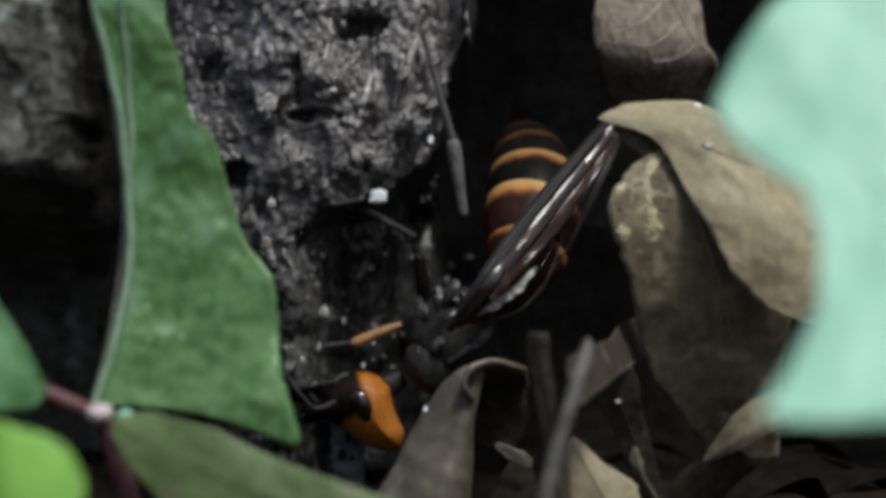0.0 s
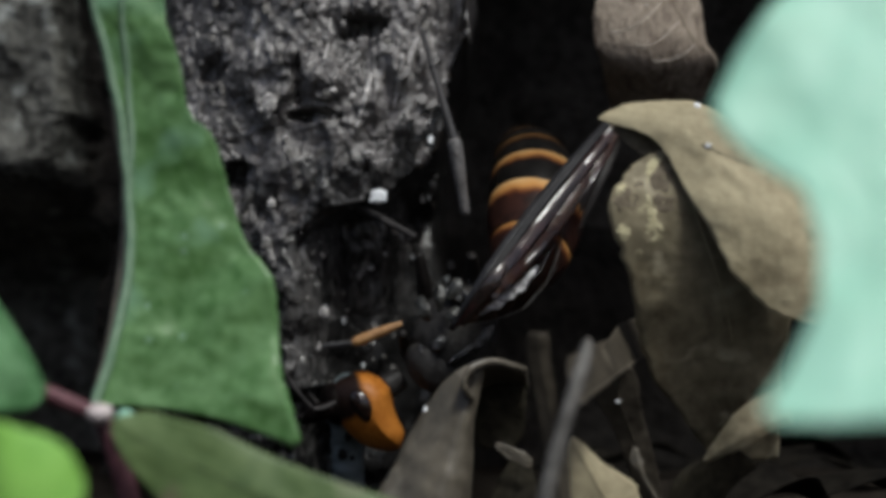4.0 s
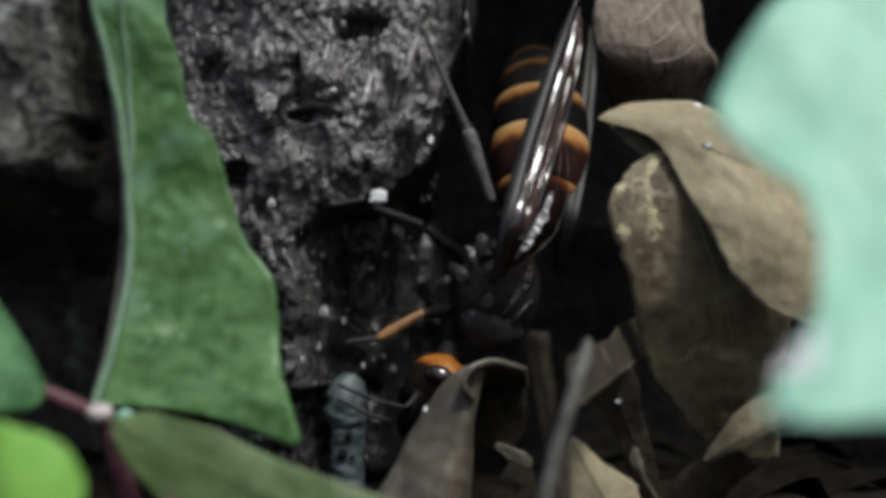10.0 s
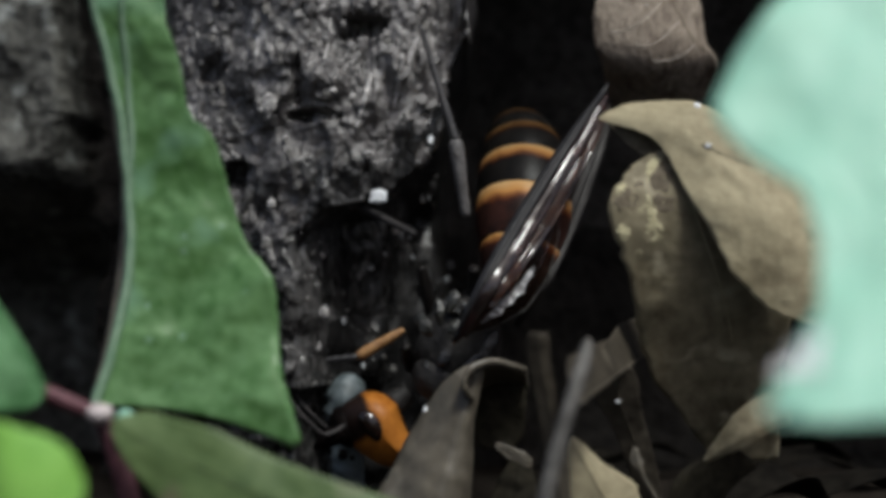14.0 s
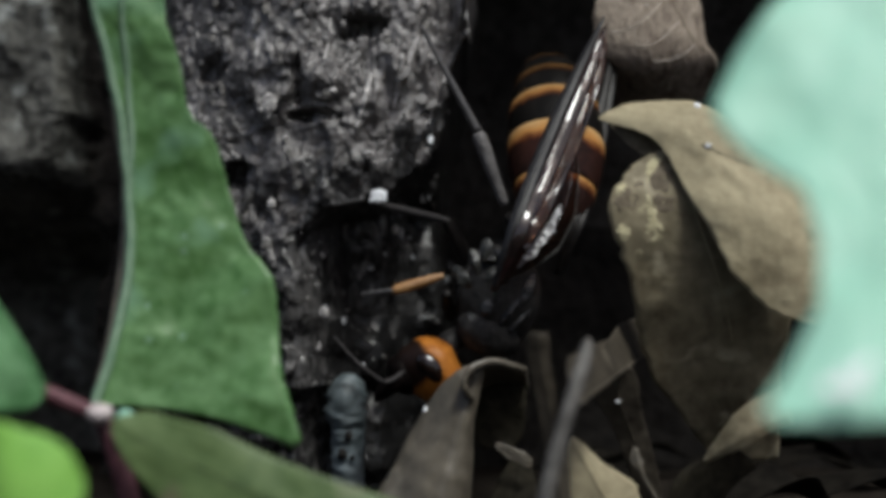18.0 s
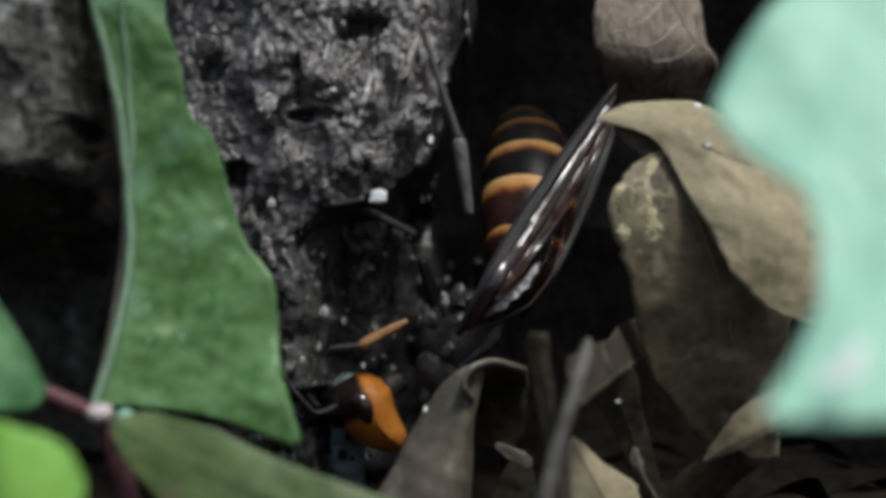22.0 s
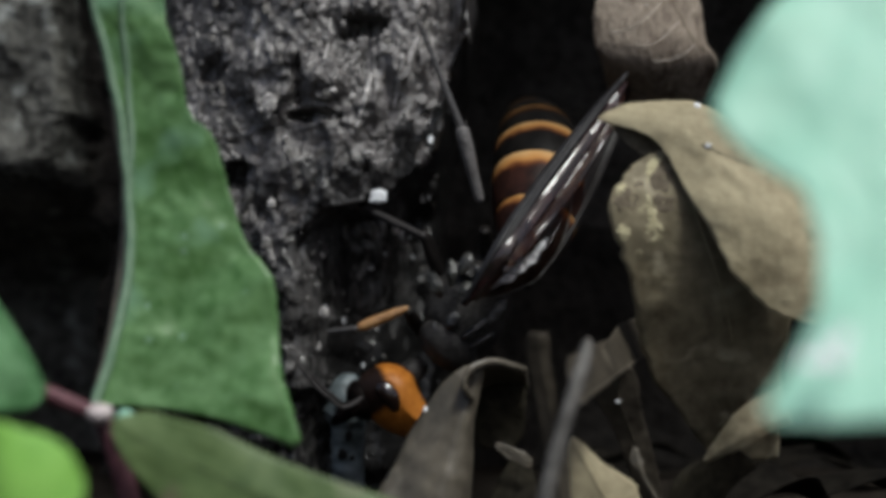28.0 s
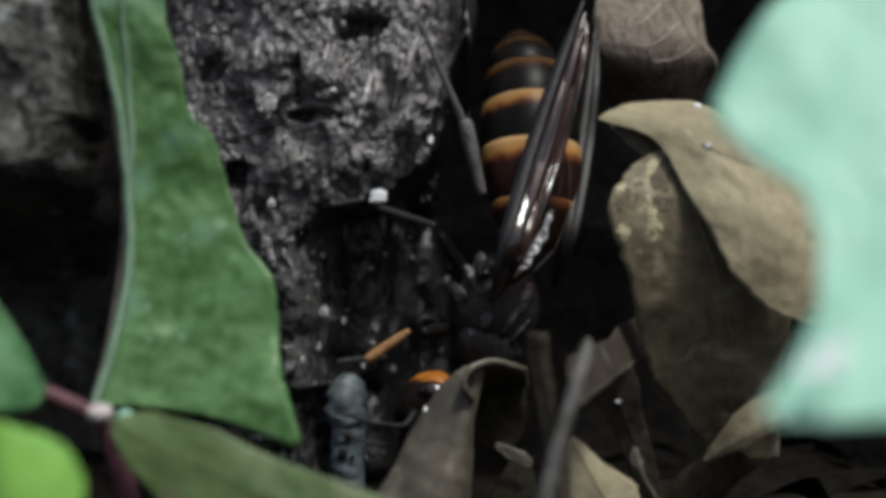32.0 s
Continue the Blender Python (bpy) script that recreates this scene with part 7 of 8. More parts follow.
    walk(HIND_TARSUS, [(0, limb(-4.08, 1.00, 23.69, 0.0, -27.2)), (2, limb(-4.11, 1.00, 23.60, 0.0, -27.5)), (3.5, limb(-4.13, 1.00, 23.54, 0.0, -27.7)), (5.5, limb(-4.27, 1.00, 23.51, 0.0, -28.1)), (6.5, limb(-4.27, 1.00, 23.51, 0.0, -28.1)), (7.4, limb(-4.27, 1.00, 23.51, 0.0, -28.1)), (7.6, limb(-1.85, 1.00, 20.22, 0.0, -26.1)), (7.7, limb(-1.12, 1.00, 18.56, 0.0, -25.2)), (8, limb(-1.18, 1.00, 21.05, 0.0, -23.0)), (8.2, limb(-2.04, 1.00, 21.98, 0.0, -23.7)), (8.5, limb(-3.48, 1.00, 23.31, 0.0, -24.7)), (8.8, limb(-2.26, 1.00, 23.63, 0.0, -23.3)), (9.2, limb(-1.17, 1.00, 23.63, 0.0, -18.6)), (9.4, limb(-0.91, 1.00, 23.47, 0.0, -14.6)), (9.5, limb(-0.79, 1.00, 23.39, 0.0, -12.7)), (9.8, limb(0.07, 1.00, 21.04, 0.0, -13.5)), (10, limb(0.48, 1.00, 19.46, 0.0, -14.0)), (10.2, limb(0.31, 1.00, 19.38, 0.0, -14.7)), (10.5, limb(0.07, 1.00, 19.27, 0.0, -15.8)), (11, limb(0.85, 1.00, 19.49, 0.0, -12.5)), (11.25, limb(0.43, 1.00, 20.08, 0.0, -14.8)), (11.5, limb(-0.03, 1.00, 20.66, 0.0, -17.1)), (12, limb(0.70, 1.00, 24.82, 0.0, -15.2)), (12.5, limb(0.25, 1.00, 25.44, 0.0, -17.5)), (13, limb(-0.36, 1.00, 25.24, 0.0, -18.4)), (13.5, limb(-0.65, 1.00, 25.54, 0.0, -19.1)), (14, limb(-1.69, 1.00, 25.64, 0.0, -21.4)), (14.5, limb(-2.47, 1.00, 24.81, 0.0, -24.7)), (15.5, limb(-1.05, 1.00, 24.29, 0.0, -20.4)), (16.5, limb(0.25, 1.00, 23.74, 0.0, -16.2)), (17, limb(-0.04, 1.00, 24.23, 0.0, -16.9)), (17.5, limb(-1.65, 1.00, 24.54, 0.0, -23.1)), (17.75, limb(-0.88, 1.00, 22.44, 0.0, -23.5)), (18, limb(-0.42, 1.00, 20.37, 0.0, -23.8)), (18.5, limb(-0.76, 1.00, 21.93, 0.0, -22.0)), (19, limb(-0.40, 1.00, 22.12, 0.0, -20.1)), (19.25, limb(-0.23, 1.00, 21.29, 0.0, -22.0)), (19.5, limb(-0.09, 1.00, 20.46, 0.0, -24.0)), (20, limb(-0.25, 1.00, 23.16, 0.0, -23.0)), (20.5, limb(1.09, 1.00, 24.63, 0.0, -18.0)), (21, limb(1.26, 1.00, 24.83, 0.0, -16.6)), (21.5, limb(-0.35, 1.00, 24.92, 0.0, -20.8)), (22, limb(-2.35, 1.00, 24.86, 0.0, -24.7)), (22.5, limb(-3.20, 1.00, 24.64, 0.0, -27.2)), (23.5, limb(-3.14, 1.00, 24.53, 0.0, -27.5)), (25, limb(-3.36, 1.00, 24.49, 0.0, -28.0)), (25.25, limb(-3.06, 1.00, 24.12, 0.0, -27.2)), (25.5, limb(-2.79, 1.00, 23.77, 0.0, -26.4)), (26.5, limb(-2.97, 1.00, 22.49, 0.0, -27.6)), (27.5, limb(-3.13, 1.00, 21.21, 0.0, -28.9)), (28, limb(-3.36, 1.00, 21.62, 0.0, -30.2)), (28.5, limb(-2.87, 1.00, 22.84, 0.0, -27.8)), (29.2, limb(-3.11, 1.00, 22.94, 0.0, -27.2)), (29.5, limb(-3.33, 1.00, 18.87, 0.0, -32.8)), (30, limb(-3.74, 1.00, 18.88, 0.0, -33.4)), (30.5, limb(-3.72, 1.00, 20.52, 0.0, -33.3)), (30.75, limb(-2.56, 1.00, 21.62, 0.0, -29.5)), (30.9, limb(0.06, 1.00, 20.11, 0.0, -19.6)), (31, limb(1.43, 1.00, 19.07, 0.0, -13.1)), (31.2, limb(1.88, 1.00, 18.89, 0.0, -10.7)), (31.6, limb(1.17, 1.00, 19.94, 0.0, -13.4)), (32, limb(0.83, 1.00, 22.18, 0.0, -14.1))])
    walk(HIND_FEMUR, [(0, limb(2.51, 9.00, 4.62, 50.0, -17.9)), (2, limb(2.51, 9.00, 4.62, 50.0, -18.0)), (3.5, limb(2.52, 9.00, 4.62, 50.0, -18.0)), (5.5, limb(2.52, 9.00, 4.63, 50.0, -18.6)), (6.5, limb(2.52, 9.00, 4.63, 50.0, -18.6)), (7.4, limb(2.52, 9.00, 4.63, 50.0, -18.6)), (7.6, limb(3.50, 9.00, 4.29, 50.0, -14.3)), (7.7, limb(3.97, 9.00, 4.05, 50.0, -14.9)), (8, limb(3.74, 9.00, 4.07, 50.0, -14.7)), (8.2, limb(3.54, 9.00, 4.17, 50.0, -17.4)), (8.5, limb(3.25, 9.00, 4.31, 50.0, -21.3)), (8.8, limb(3.29, 9.00, 4.24, 50.0, -15.3)), (9.2, limb(3.51, 9.00, 4.05, 50.0, -14.3)), (9.4, limb(3.70, 9.00, 3.90, 50.0, -17.1)), (9.5, limb(3.79, 9.00, 3.82, 50.0, -18.4)), (9.8, limb(4.10, 9.00, 3.68, 50.0, -17.3)), (10, limb(4.31, 9.00, 3.58, 50.0, -17.5)), (10.2, limb(4.23, 9.00, 3.66, 50.0, -18.2)), (10.5, limb(4.12, 9.00, 3.77, 50.0, -19.2)), (11, limb(4.25, 9.00, 3.59, 50.0, -19.3)), (11.25, limb(4.11, 9.00, 3.71, 50.0, -17.2)), (11.5, limb(3.98, 9.00, 3.83, 50.0, -15.6)), (12, limb(3.78, 9.00, 3.74, 50.0, -9.2)), (12.5, limb(3.56, 9.00, 3.89, 50.0, -8.1)), (13, limb(3.47, 9.00, 3.97, 50.0, -10.0)), (13.5, limb(3.34, 9.00, 4.05, 50.0, -10.1)), (14, limb(3.09, 9.00, 4.22, 50.0, -12.0)), (14.5, limb(2.89, 9.00, 4.38, 50.0, -13.8)), (15.5, limb(3.37, 9.00, 4.11, 50.0, -12.9)), (16.5, limb(3.83, 9.00, 3.78, 50.0, -12.4)), (17, limb(3.59, 9.00, 3.93, 50.0, -12.6)), (17.5, limb(3.13, 9.00, 4.26, 50.0, -12.2)), (17.75, limb(3.53, 9.00, 4.13, 50.0, -10.6)), (18, limb(3.92, 9.00, 3.97, 50.0, -10.4)), (18.5, limb(3.81, 9.00, 3.97, 50.0, -13.3)), (19, limb(3.77, 9.00, 3.95, 50.0, -13.6)), (19.25, limb(3.90, 9.00, 3.91, 50.0, -9.9)), (19.5, limb(4.04, 9.00, 3.87, 50.0, -5.8)), (20, limb(3.70, 9.00, 3.98, 50.0, -6.3)), (20.5, limb(3.82, 9.00, 3.74, 50.0, -4.4)), (21, limb(3.77, 9.00, 3.75, 50.0, -4.0)), (21.5, limb(3.38, 9.00, 4.07, 50.0, -6.9)), (22, limb(2.99, 9.00, 4.34, 50.0, -14.3)), (22.5, limb(2.79, 9.00, 4.47, 50.0, -15.8)), (23.5, limb(2.75, 9.00, 4.49, 50.0, -15.1)), (25, limb(2.70, 9.00, 4.52, 50.0, -15.6)), (25.25, limb(2.94, 9.00, 4.43, 50.0, -14.8)), (25.5, limb(3.18, 9.00, 4.32, 50.0, -14.0)), (26.5, limb(3.15, 9.00, 4.42, 50.0, -14.4)), (27.5, limb(3.11, 9.00, 4.51, 50.0, -14.7)), (28, limb(2.77, 9.00, 4.65, 50.0, -15.4)), (28.5, limb(2.61, 9.00, 4.63, 50.0, -14.7)), (29.2, limb(2.61, 9.00, 4.63, 50.0, -14.7)), (29.5, limb(2.74, 9.00, 4.81, 50.0, -20.3)), (30, limb(2.68, 9.00, 4.84, 50.0, -21.2)), (30.5, limb(2.66, 9.00, 4.78, 50.0, -17.5)), (30.75, limb(3.05, 9.00, 4.53, 50.0, -14.1)), (30.9, limb(4.07, 9.00, 3.84, 50.0, -14.1)), (31, limb(4.67, 9.00, 3.25, 50.0, -16.2)), (31.2, limb(4.79, 9.00, 3.08, 50.0, -16.5)), (31.6, limb(4.53, 9.00, 3.36, 50.0, -16.0)), (32, limb(4.26, 9.00, 3.50, 50.0, -14.2))])
    walk(FORE_TIBIA, [(0, limb(-5.92, 0.00, -0.29, 0.0, -123.3)), (2, limb(-5.99, 0.00, -0.35, 0.0, -123.3)), (3.5, limb(-6.05, 0.00, -0.39, 0.0, -123.4)), (5.5, limb(-6.21, 0.00, -0.46, 0.0, -123.4)), (6.5, limb(-6.20, 0.00, -0.44, 0.0, -123.4)), (7.4, limb(-6.18, 0.00, -0.42, 0.0, -123.4)), (7.6, limb(-9.58, 0.00, 0.20, 0.0, -115.8)), (7.7, limb(-11.25, 0.00, 0.97, 0.0, -111.9)), (8, limb(-10.10, 0.00, 1.85, 0.0, -109.6)), (8.2, limb(-10.02, 0.00, 1.43, 0.0, -108.8)), (8.5, limb(-9.60, 0.00, 1.10, 0.0, -114.4)), (8.8, limb(-8.78, 0.00, 1.08, 0.0, -113.5)), (9.2, limb(-8.51, 0.00, 1.38, 0.0, -109.2)), (9.4, limb(-6.24, 0.00, -2.80, 0.0, -128.4)), (9.5, limb(-6.36, 0.00, -1.86, 0.0, -126.1)), (9.8, limb(-7.66, 0.00, -1.38, 0.0, -118.3)), (10, limb(-9.13, 0.00, -1.84, 0.0, -110.8)), (10.2, limb(-9.04, 0.00, -1.13, 0.0, -105.8)), (10.5, limb(-8.84, 0.00, -1.24, 0.0, -106.8)), (11, limb(-9.82, 0.00, -2.16, 0.0, -112.2)), (11.25, limb(-9.97, 0.00, -1.04, 0.0, -112.4)), (11.5, limb(-10.21, 0.00, 0.07, 0.0, -112.6)), (12, limb(-8.41, 0.00, 0.42, 0.0, -118.5)), (12.5, limb(-7.41, 0.00, 0.75, 0.0, -121.5)), (13, limb(-7.17, 0.00, 0.48, 0.0, -123.1)), (13.5, limb(-6.71, 0.00, 0.97, 0.0, -122.9)), (14, limb(-6.29, 0.00, 1.14, 0.0, -124.5)), (14.5, limb(-6.09, 0.00, 0.26, 0.0, -121.6)), (15.5, limb(-7.94, 0.00, -1.55, 0.0, -120.0)), (16.5, limb(-10.20, 0.00, -2.97, 0.0, -118.7)), (17, limb(-7.86, 0.00, -0.41, 0.0, -128.1)), (17.5, limb(-7.43, 0.00, 1.70, 0.0, -111.5)), (17.75, limb(-6.75, 0.00, 2.09, 0.0, -107.0)), (18, limb(-6.06, 0.00, 2.38, 0.0, -102.5)), (18.5, limb(-9.19, 0.00, 2.06, 0.0, -104.0)), (19, limb(-8.06, 0.00, -1.01, 0.0, -109.8)), (19.25, limb(-6.97, 0.00, 1.20, 0.0, -106.1)), (19.5, limb(-5.78, 0.00, 3.35, 0.0, -102.4)), (20, limb(-4.59, 0.00, -0.41, 0.0, -126.1)), (20.5, limb(-7.49, 0.00, -1.42, 0.0, -113.3)), (21, limb(-6.50, 0.00, -0.67, 0.0, -115.3)), (21.5, limb(-6.43, 0.00, 0.17, 0.0, -126.7)), (22, limb(-6.41, 0.00, 1.17, 0.0, -123.9)), (22.5, limb(-6.19, 0.00, 0.85, 0.0, -126.1)), (23.5, limb(-5.89, 0.00, 0.81, 0.0, -125.8)), (25, limb(-5.59, 0.00, 1.60, 0.0, -122.2)), (25.25, limb(-6.57, 0.00, 1.53, 0.0, -117.9)), (25.5, limb(-7.58, 0.00, 1.54, 0.0, -113.7)), (26.5, limb(-8.21, 0.00, 0.63, 0.0, -110.8)), (27.5, limb(-8.82, 0.00, -0.29, 0.0, -107.8)), (28, limb(-6.79, 0.00, -1.40, 0.0, -121.2)), (28.5, limb(-5.79, 0.00, -0.96, 0.0, -122.8)), (29.2, limb(-5.79, 0.00, -0.96, 0.0, -121.6)), (29.5, limb(-8.38, 0.00, -1.01, 0.0, -112.2)), (30, limb(-8.81, 0.00, -1.41, 0.0, -111.5)), (30.5, limb(-7.96, 0.00, -0.37, 0.0, -109.9)), (30.75, limb(-7.40, 0.00, 0.16, 0.0, -107.8)), (30.9, limb(-7.59, 0.00, -2.35, 0.0, -105.0)), (31, limb(-9.87, 0.00, -1.79, 0.0, -98.4)), (31.2, limb(-10.13, 0.00, -0.64, 0.0, -99.9)), (31.6, limb(-8.95, 0.00, -0.35, 0.0, -99.9)), (32, limb(-10.63, 0.00, -1.59, 0.0, -114.7))])
    walk(FORE_TARSUS, [(0, limb(-11.38, 0.00, -3.88, -30.0, -109.1)), (2, limb(-11.49, 0.00, -3.97, -30.0, -109.1)), (3.5, limb(-11.57, 0.00, -4.03, -30.0, -109.1)), (5.5, limb(-11.77, 0.00, -4.13, -30.0, -109.1)), (6.5, limb(-11.77, 0.00, -4.12, -30.0, -109.1)), (7.4, limb(-11.77, 0.00, -4.11, -30.0, -109.1)), (7.6, limb(-15.97, 0.00, -2.90, -30.0, -98.6)), (7.7, limb(-18.03, 0.00, -1.76, -30.0, -93.4)), (8, limb(-16.67, 0.00, -0.49, -30.0, -95.6)), (8.2, limb(-16.44, 0.00, -0.76, -30.0, -98.0)), (8.5, limb(-15.90, 0.00, -1.76, -30.0, -101.6)), (8.8, limb(-15.15, 0.00, -1.69, -30.0, -100.6)), (9.2, limb(-15.02, 0.00, -0.89, -30.0, -97.4)), (9.4, limb(-13.38, 0.00, -8.47, -30.0, -94.9)), (9.5, limb(-13.36, 0.00, -6.96, -30.0, -93.6)), (9.8, limb(-14.11, 0.00, -4.84, -30.0, -90.0)), (10, limb(-15.39, 0.00, -4.22, -30.0, -87.6)), (10.2, limb(-14.95, 0.00, -2.80, -30.0, -88.6)), (10.5, limb(-15.15, 0.00, -3.15, -30.0, -90.1)), (11, limb(-15.82, 0.00, -4.62, -30.0, -87.9)), (11.25, limb(-15.89, 0.00, -3.48, -30.0, -89.9)), (11.5, limb(-16.06, 0.00, -2.36, -30.0, -91.9)), (12, limb(-14.23, 0.00, -2.73, -30.0, -93.4)), (12.5, limb(-12.89, 0.00, -2.61, -30.0, -96.1)), (13, limb(-12.40, 0.00, -2.93, -30.0, -97.4)), (13.5, limb(-12.21, 0.00, -2.58, -30.0, -98.9)), (14, limb(-11.93, 0.00, -2.74, -30.0, -102.1)), (14.5, limb(-11.64, 0.00, -3.16, -30.0, -104.6)), (15.5, limb(-13.41, 0.00, -4.71, -30.0, -98.9)), (16.5, limb(-15.58, 0.00, -5.92, -30.0, -93.2)), (17, limb(-13.56, 0.00, -4.88, -30.0, -95.9)), (17.5, limb(-12.79, 0.00, -0.41, -30.0, -101.8)), (17.75, limb(-12.71, 0.00, 0.26, -30.0, -97.6)), (18, limb(-12.61, 0.00, 0.93, -30.0, -93.4)), (18.5, limb(-15.13, 0.00, 0.58, -30.0, -94.6)), (19, limb(-14.48, 0.00, -3.32, -30.0, -94.6)), (19.25, limb(-13.48, 0.00, -0.68, -30.0, -93.3)), (19.5, limb(-12.37, 0.00, 1.91, -30.0, -92.1)), (20, limb(-10.68, 0.00, -4.84, -30.0, -95.6)), (20.5, limb(-14.09, 0.00, -4.26, -30.0, -93.1)), (21, limb(-13.17, 0.00, -3.83, -30.0, -93.4)), (21.5, limb(-11.93, 0.00, -3.92, -30.0, -98.6)), (22, limb(-11.98, 0.00, -2.57, -30.0, -103.6)), (22.5, limb(-11.62, 0.00, -3.11, -30.0, -106.1)), (23.5, limb(-11.36, 0.00, -3.14, -30.0, -106.5)), (25, limb(-11.39, 0.00, -2.05, -30.0, -107.1)), (25.25, limb(-12.67, 0.00, -1.70, -30.0, -104.6)), (25.5, limb(-13.95, 0.00, -1.25, -30.0, -102.1)), (26.5, limb(-14.59, 0.00, -1.79, -30.0, -102.6)), (27.5, limb(-15.23, 0.00, -2.34, -30.0, -103.1)), (28, limb(-12.73, 0.00, -5.00, -30.0, -106.5)), (28.5, limb(-11.07, 0.00, -4.35, -30.0, -107.6)), (29.2, limb(-11.09, 0.00, -4.21, -30.0, -107.6)), (29.5, limb(-14.35, 0.00, -3.44, -30.0, -107.0)), (30, limb(-14.57, 0.00, -3.68, -30.0, -107.8)), (30.5, limb(-13.99, 0.00, -2.55, -30.0, -107.9)), (30.75, limb(-13.53, 0.00, -1.81, -30.0, -103.4)), (30.9, limb(-13.75, 0.00, -4.00, -30.0, -90.9)), (31, limb(-16.16, 0.00, -2.72, -30.0, -82.6)), (31.2, limb(-16.36, 0.00, -1.72, -30.0, -80.6)), (31.6, limb(-14.91, 0.00, -1.40, -30.0, -84.6)), (32, limb(-16.38, 0.00, -4.23, -30.0, -87.9))])
    walk(FORE_FEMUR, [(0, limb(-4.68, 7.00, -4.70, 60.0, -18.4)), (2, limb(-4.67, 7.00, -4.69, 60.0, -19.7)), (3.5, limb(-4.67, 7.00, -4.69, 60.0, -20.6)), (5.5, limb(-4.66, 7.00, -4.69, 60.0, -23.1)), (6.5, limb(-4.66, 7.00, -4.69, 60.0, -22.8)), (7.4, limb(-4.66, 7.00, -4.69, 60.0, -22.5)), (7.6, limb(-5.30, 7.00, -3.61, 60.0, -50.7)), (7.7, limb(-5.53, 7.00, -3.04, 60.0, -56.3)), (8, limb(-5.47, 7.00, -3.35, 60.0, -43.5)), (8.2, limb(-5.34, 7.00, -3.61, 60.0, -45.1)), (8.5, limb(-5.12, 7.00, -4.00, 60.0, -43.7)), (8.8, limb(-5.22, 7.00, -3.92, 60.0, -38.2)), (9.2, limb(-5.44, 7.00, -3.62, 60.0, -34.5)), (9.4, limb(-5.58, 7.00, -3.37, 60.0, -78.5)), (9.5, limb(-5.65, 7.00, -3.24, 60.0, -39.3)), (9.8, limb(-5.78, 7.00, -2.80, 60.0, -60.3)), (10, limb(-5.85, 7.00, -2.50, 60.0, -83.2)), (10.2, limb(-5.81, 7.00, -2.60, 60.0, -69.7)), (10.5, limb(-5.76, 7.00, -2.75, 60.0, -68.2)), (11, limb(-5.87, 7.00, -2.54, 60.0, -88.5)), (11.25, limb(-5.78, 7.00, -2.76, 60.0, -71.4)), (11.5, limb(-5.69, 7.00, -2.98, 60.0, -59.1)), (12, limb(-5.68, 7.00, -3.27, 60.0, -41.2)), (12.5, limb(-5.55, 7.00, -3.56, 60.0, -27.3)), (13, limb(-5.47, 7.00, -3.68, 60.0, -26.1)), (13.5, limb(-5.39, 7.00, -3.83, 60.0, -18.4)), (14, limb(-5.19, 7.00, -4.14, 60.0, -14.1)), (14.5, limb(-5.00, 7.00, -4.34, 60.0, -15.8)), (15.5, limb(-5.36, 7.00, -3.79, 60.0, -56.1)), (16.5, limb(-5.66, 7.00, -3.21, 60.0, -92.1)), (17, limb(-5.55, 7.00, -3.50, 60.0, -42.3)), (17.5, limb(-5.19, 7.00, -4.07, 60.0, -23.6)), (17.75, limb(-5.40, 7.00, -3.59, 60.0, -14.7)), (18, limb(-5.57, 7.00, -3.10, 60.0, -5.3)), (18.5, limb(-5.53, 7.00, -3.28, 60.0, -36.4)), (19, limb(-5.56, 7.00, -3.29, 60.0, -53.0)), (19.25, limb(-5.59, 7.00, -3.13, 60.0, -19.1)), (19.5, limb(-5.62, 7.00, -2.97, 60.0, -1.3)), (20, limb(-5.50, 7.00, -3.42, 60.0, 18.6)), (20.5, limb(-5.68, 7.00, -3.23, 60.0, -54.2)), (21, limb(-5.69, 7.00, -3.27, 60.0, -23.1)), (21.5, limb(-5.40, 7.00, -3.78, 60.0, -18.0)), (22, limb(-5.06, 7.00, -4.24, 60.0, -16.0)), (22.5, limb(-4.88, 7.00, -4.45, 60.0, -15.8)), (23.5, limb(-4.86, 7.00, -4.48, 60.0, -12.8)), (25, limb(-4.81, 7.00, -4.53, 60.0, -8.4)), (25.25, limb(-4.97, 7.00, -4.30, 60.0, -17.1)), (25.5, limb(-5.11, 7.00, -4.05, 60.0, -25.7)), (26.5, limb(-5.07, 7.00, -4.05, 60.0, -36.2)), (27.5, limb(-5.04, 7.00, -4.04, 60.0, -48.0)), (28, limb(-4.84, 7.00, -4.36, 60.0, -37.3)), (28.5, limb(-4.81, 7.00, -4.51, 60.0, -18.9)), (29.2, limb(-4.81, 7.00, -4.51, 60.0, -18.9)), (29.5, limb(-4.79, 7.00, -4.30, 60.0, -50.0)), (30, limb(-4.73, 7.00, -4.37, 60.0, -56.7)), (30.5, limb(-4.72, 7.00, -4.43, 60.0, -41.0)), (30.75, limb(-5.04, 7.00, -4.07, 60.0, -31.5)), (30.9, limb(-5.71, 7.00, -2.82, 60.0, -83.3)), (31, limb(-5.99, 7.00, -1.93, 60.0, -91.1)), (31.2, limb(-6.05, 7.00, -1.72, 60.0, -77.9)), (31.6, limb(-5.95, 7.00, -2.18, 60.0, -62.4)), (32, limb(-5.86, 7.00, -2.60, 60.0, -82.0))])
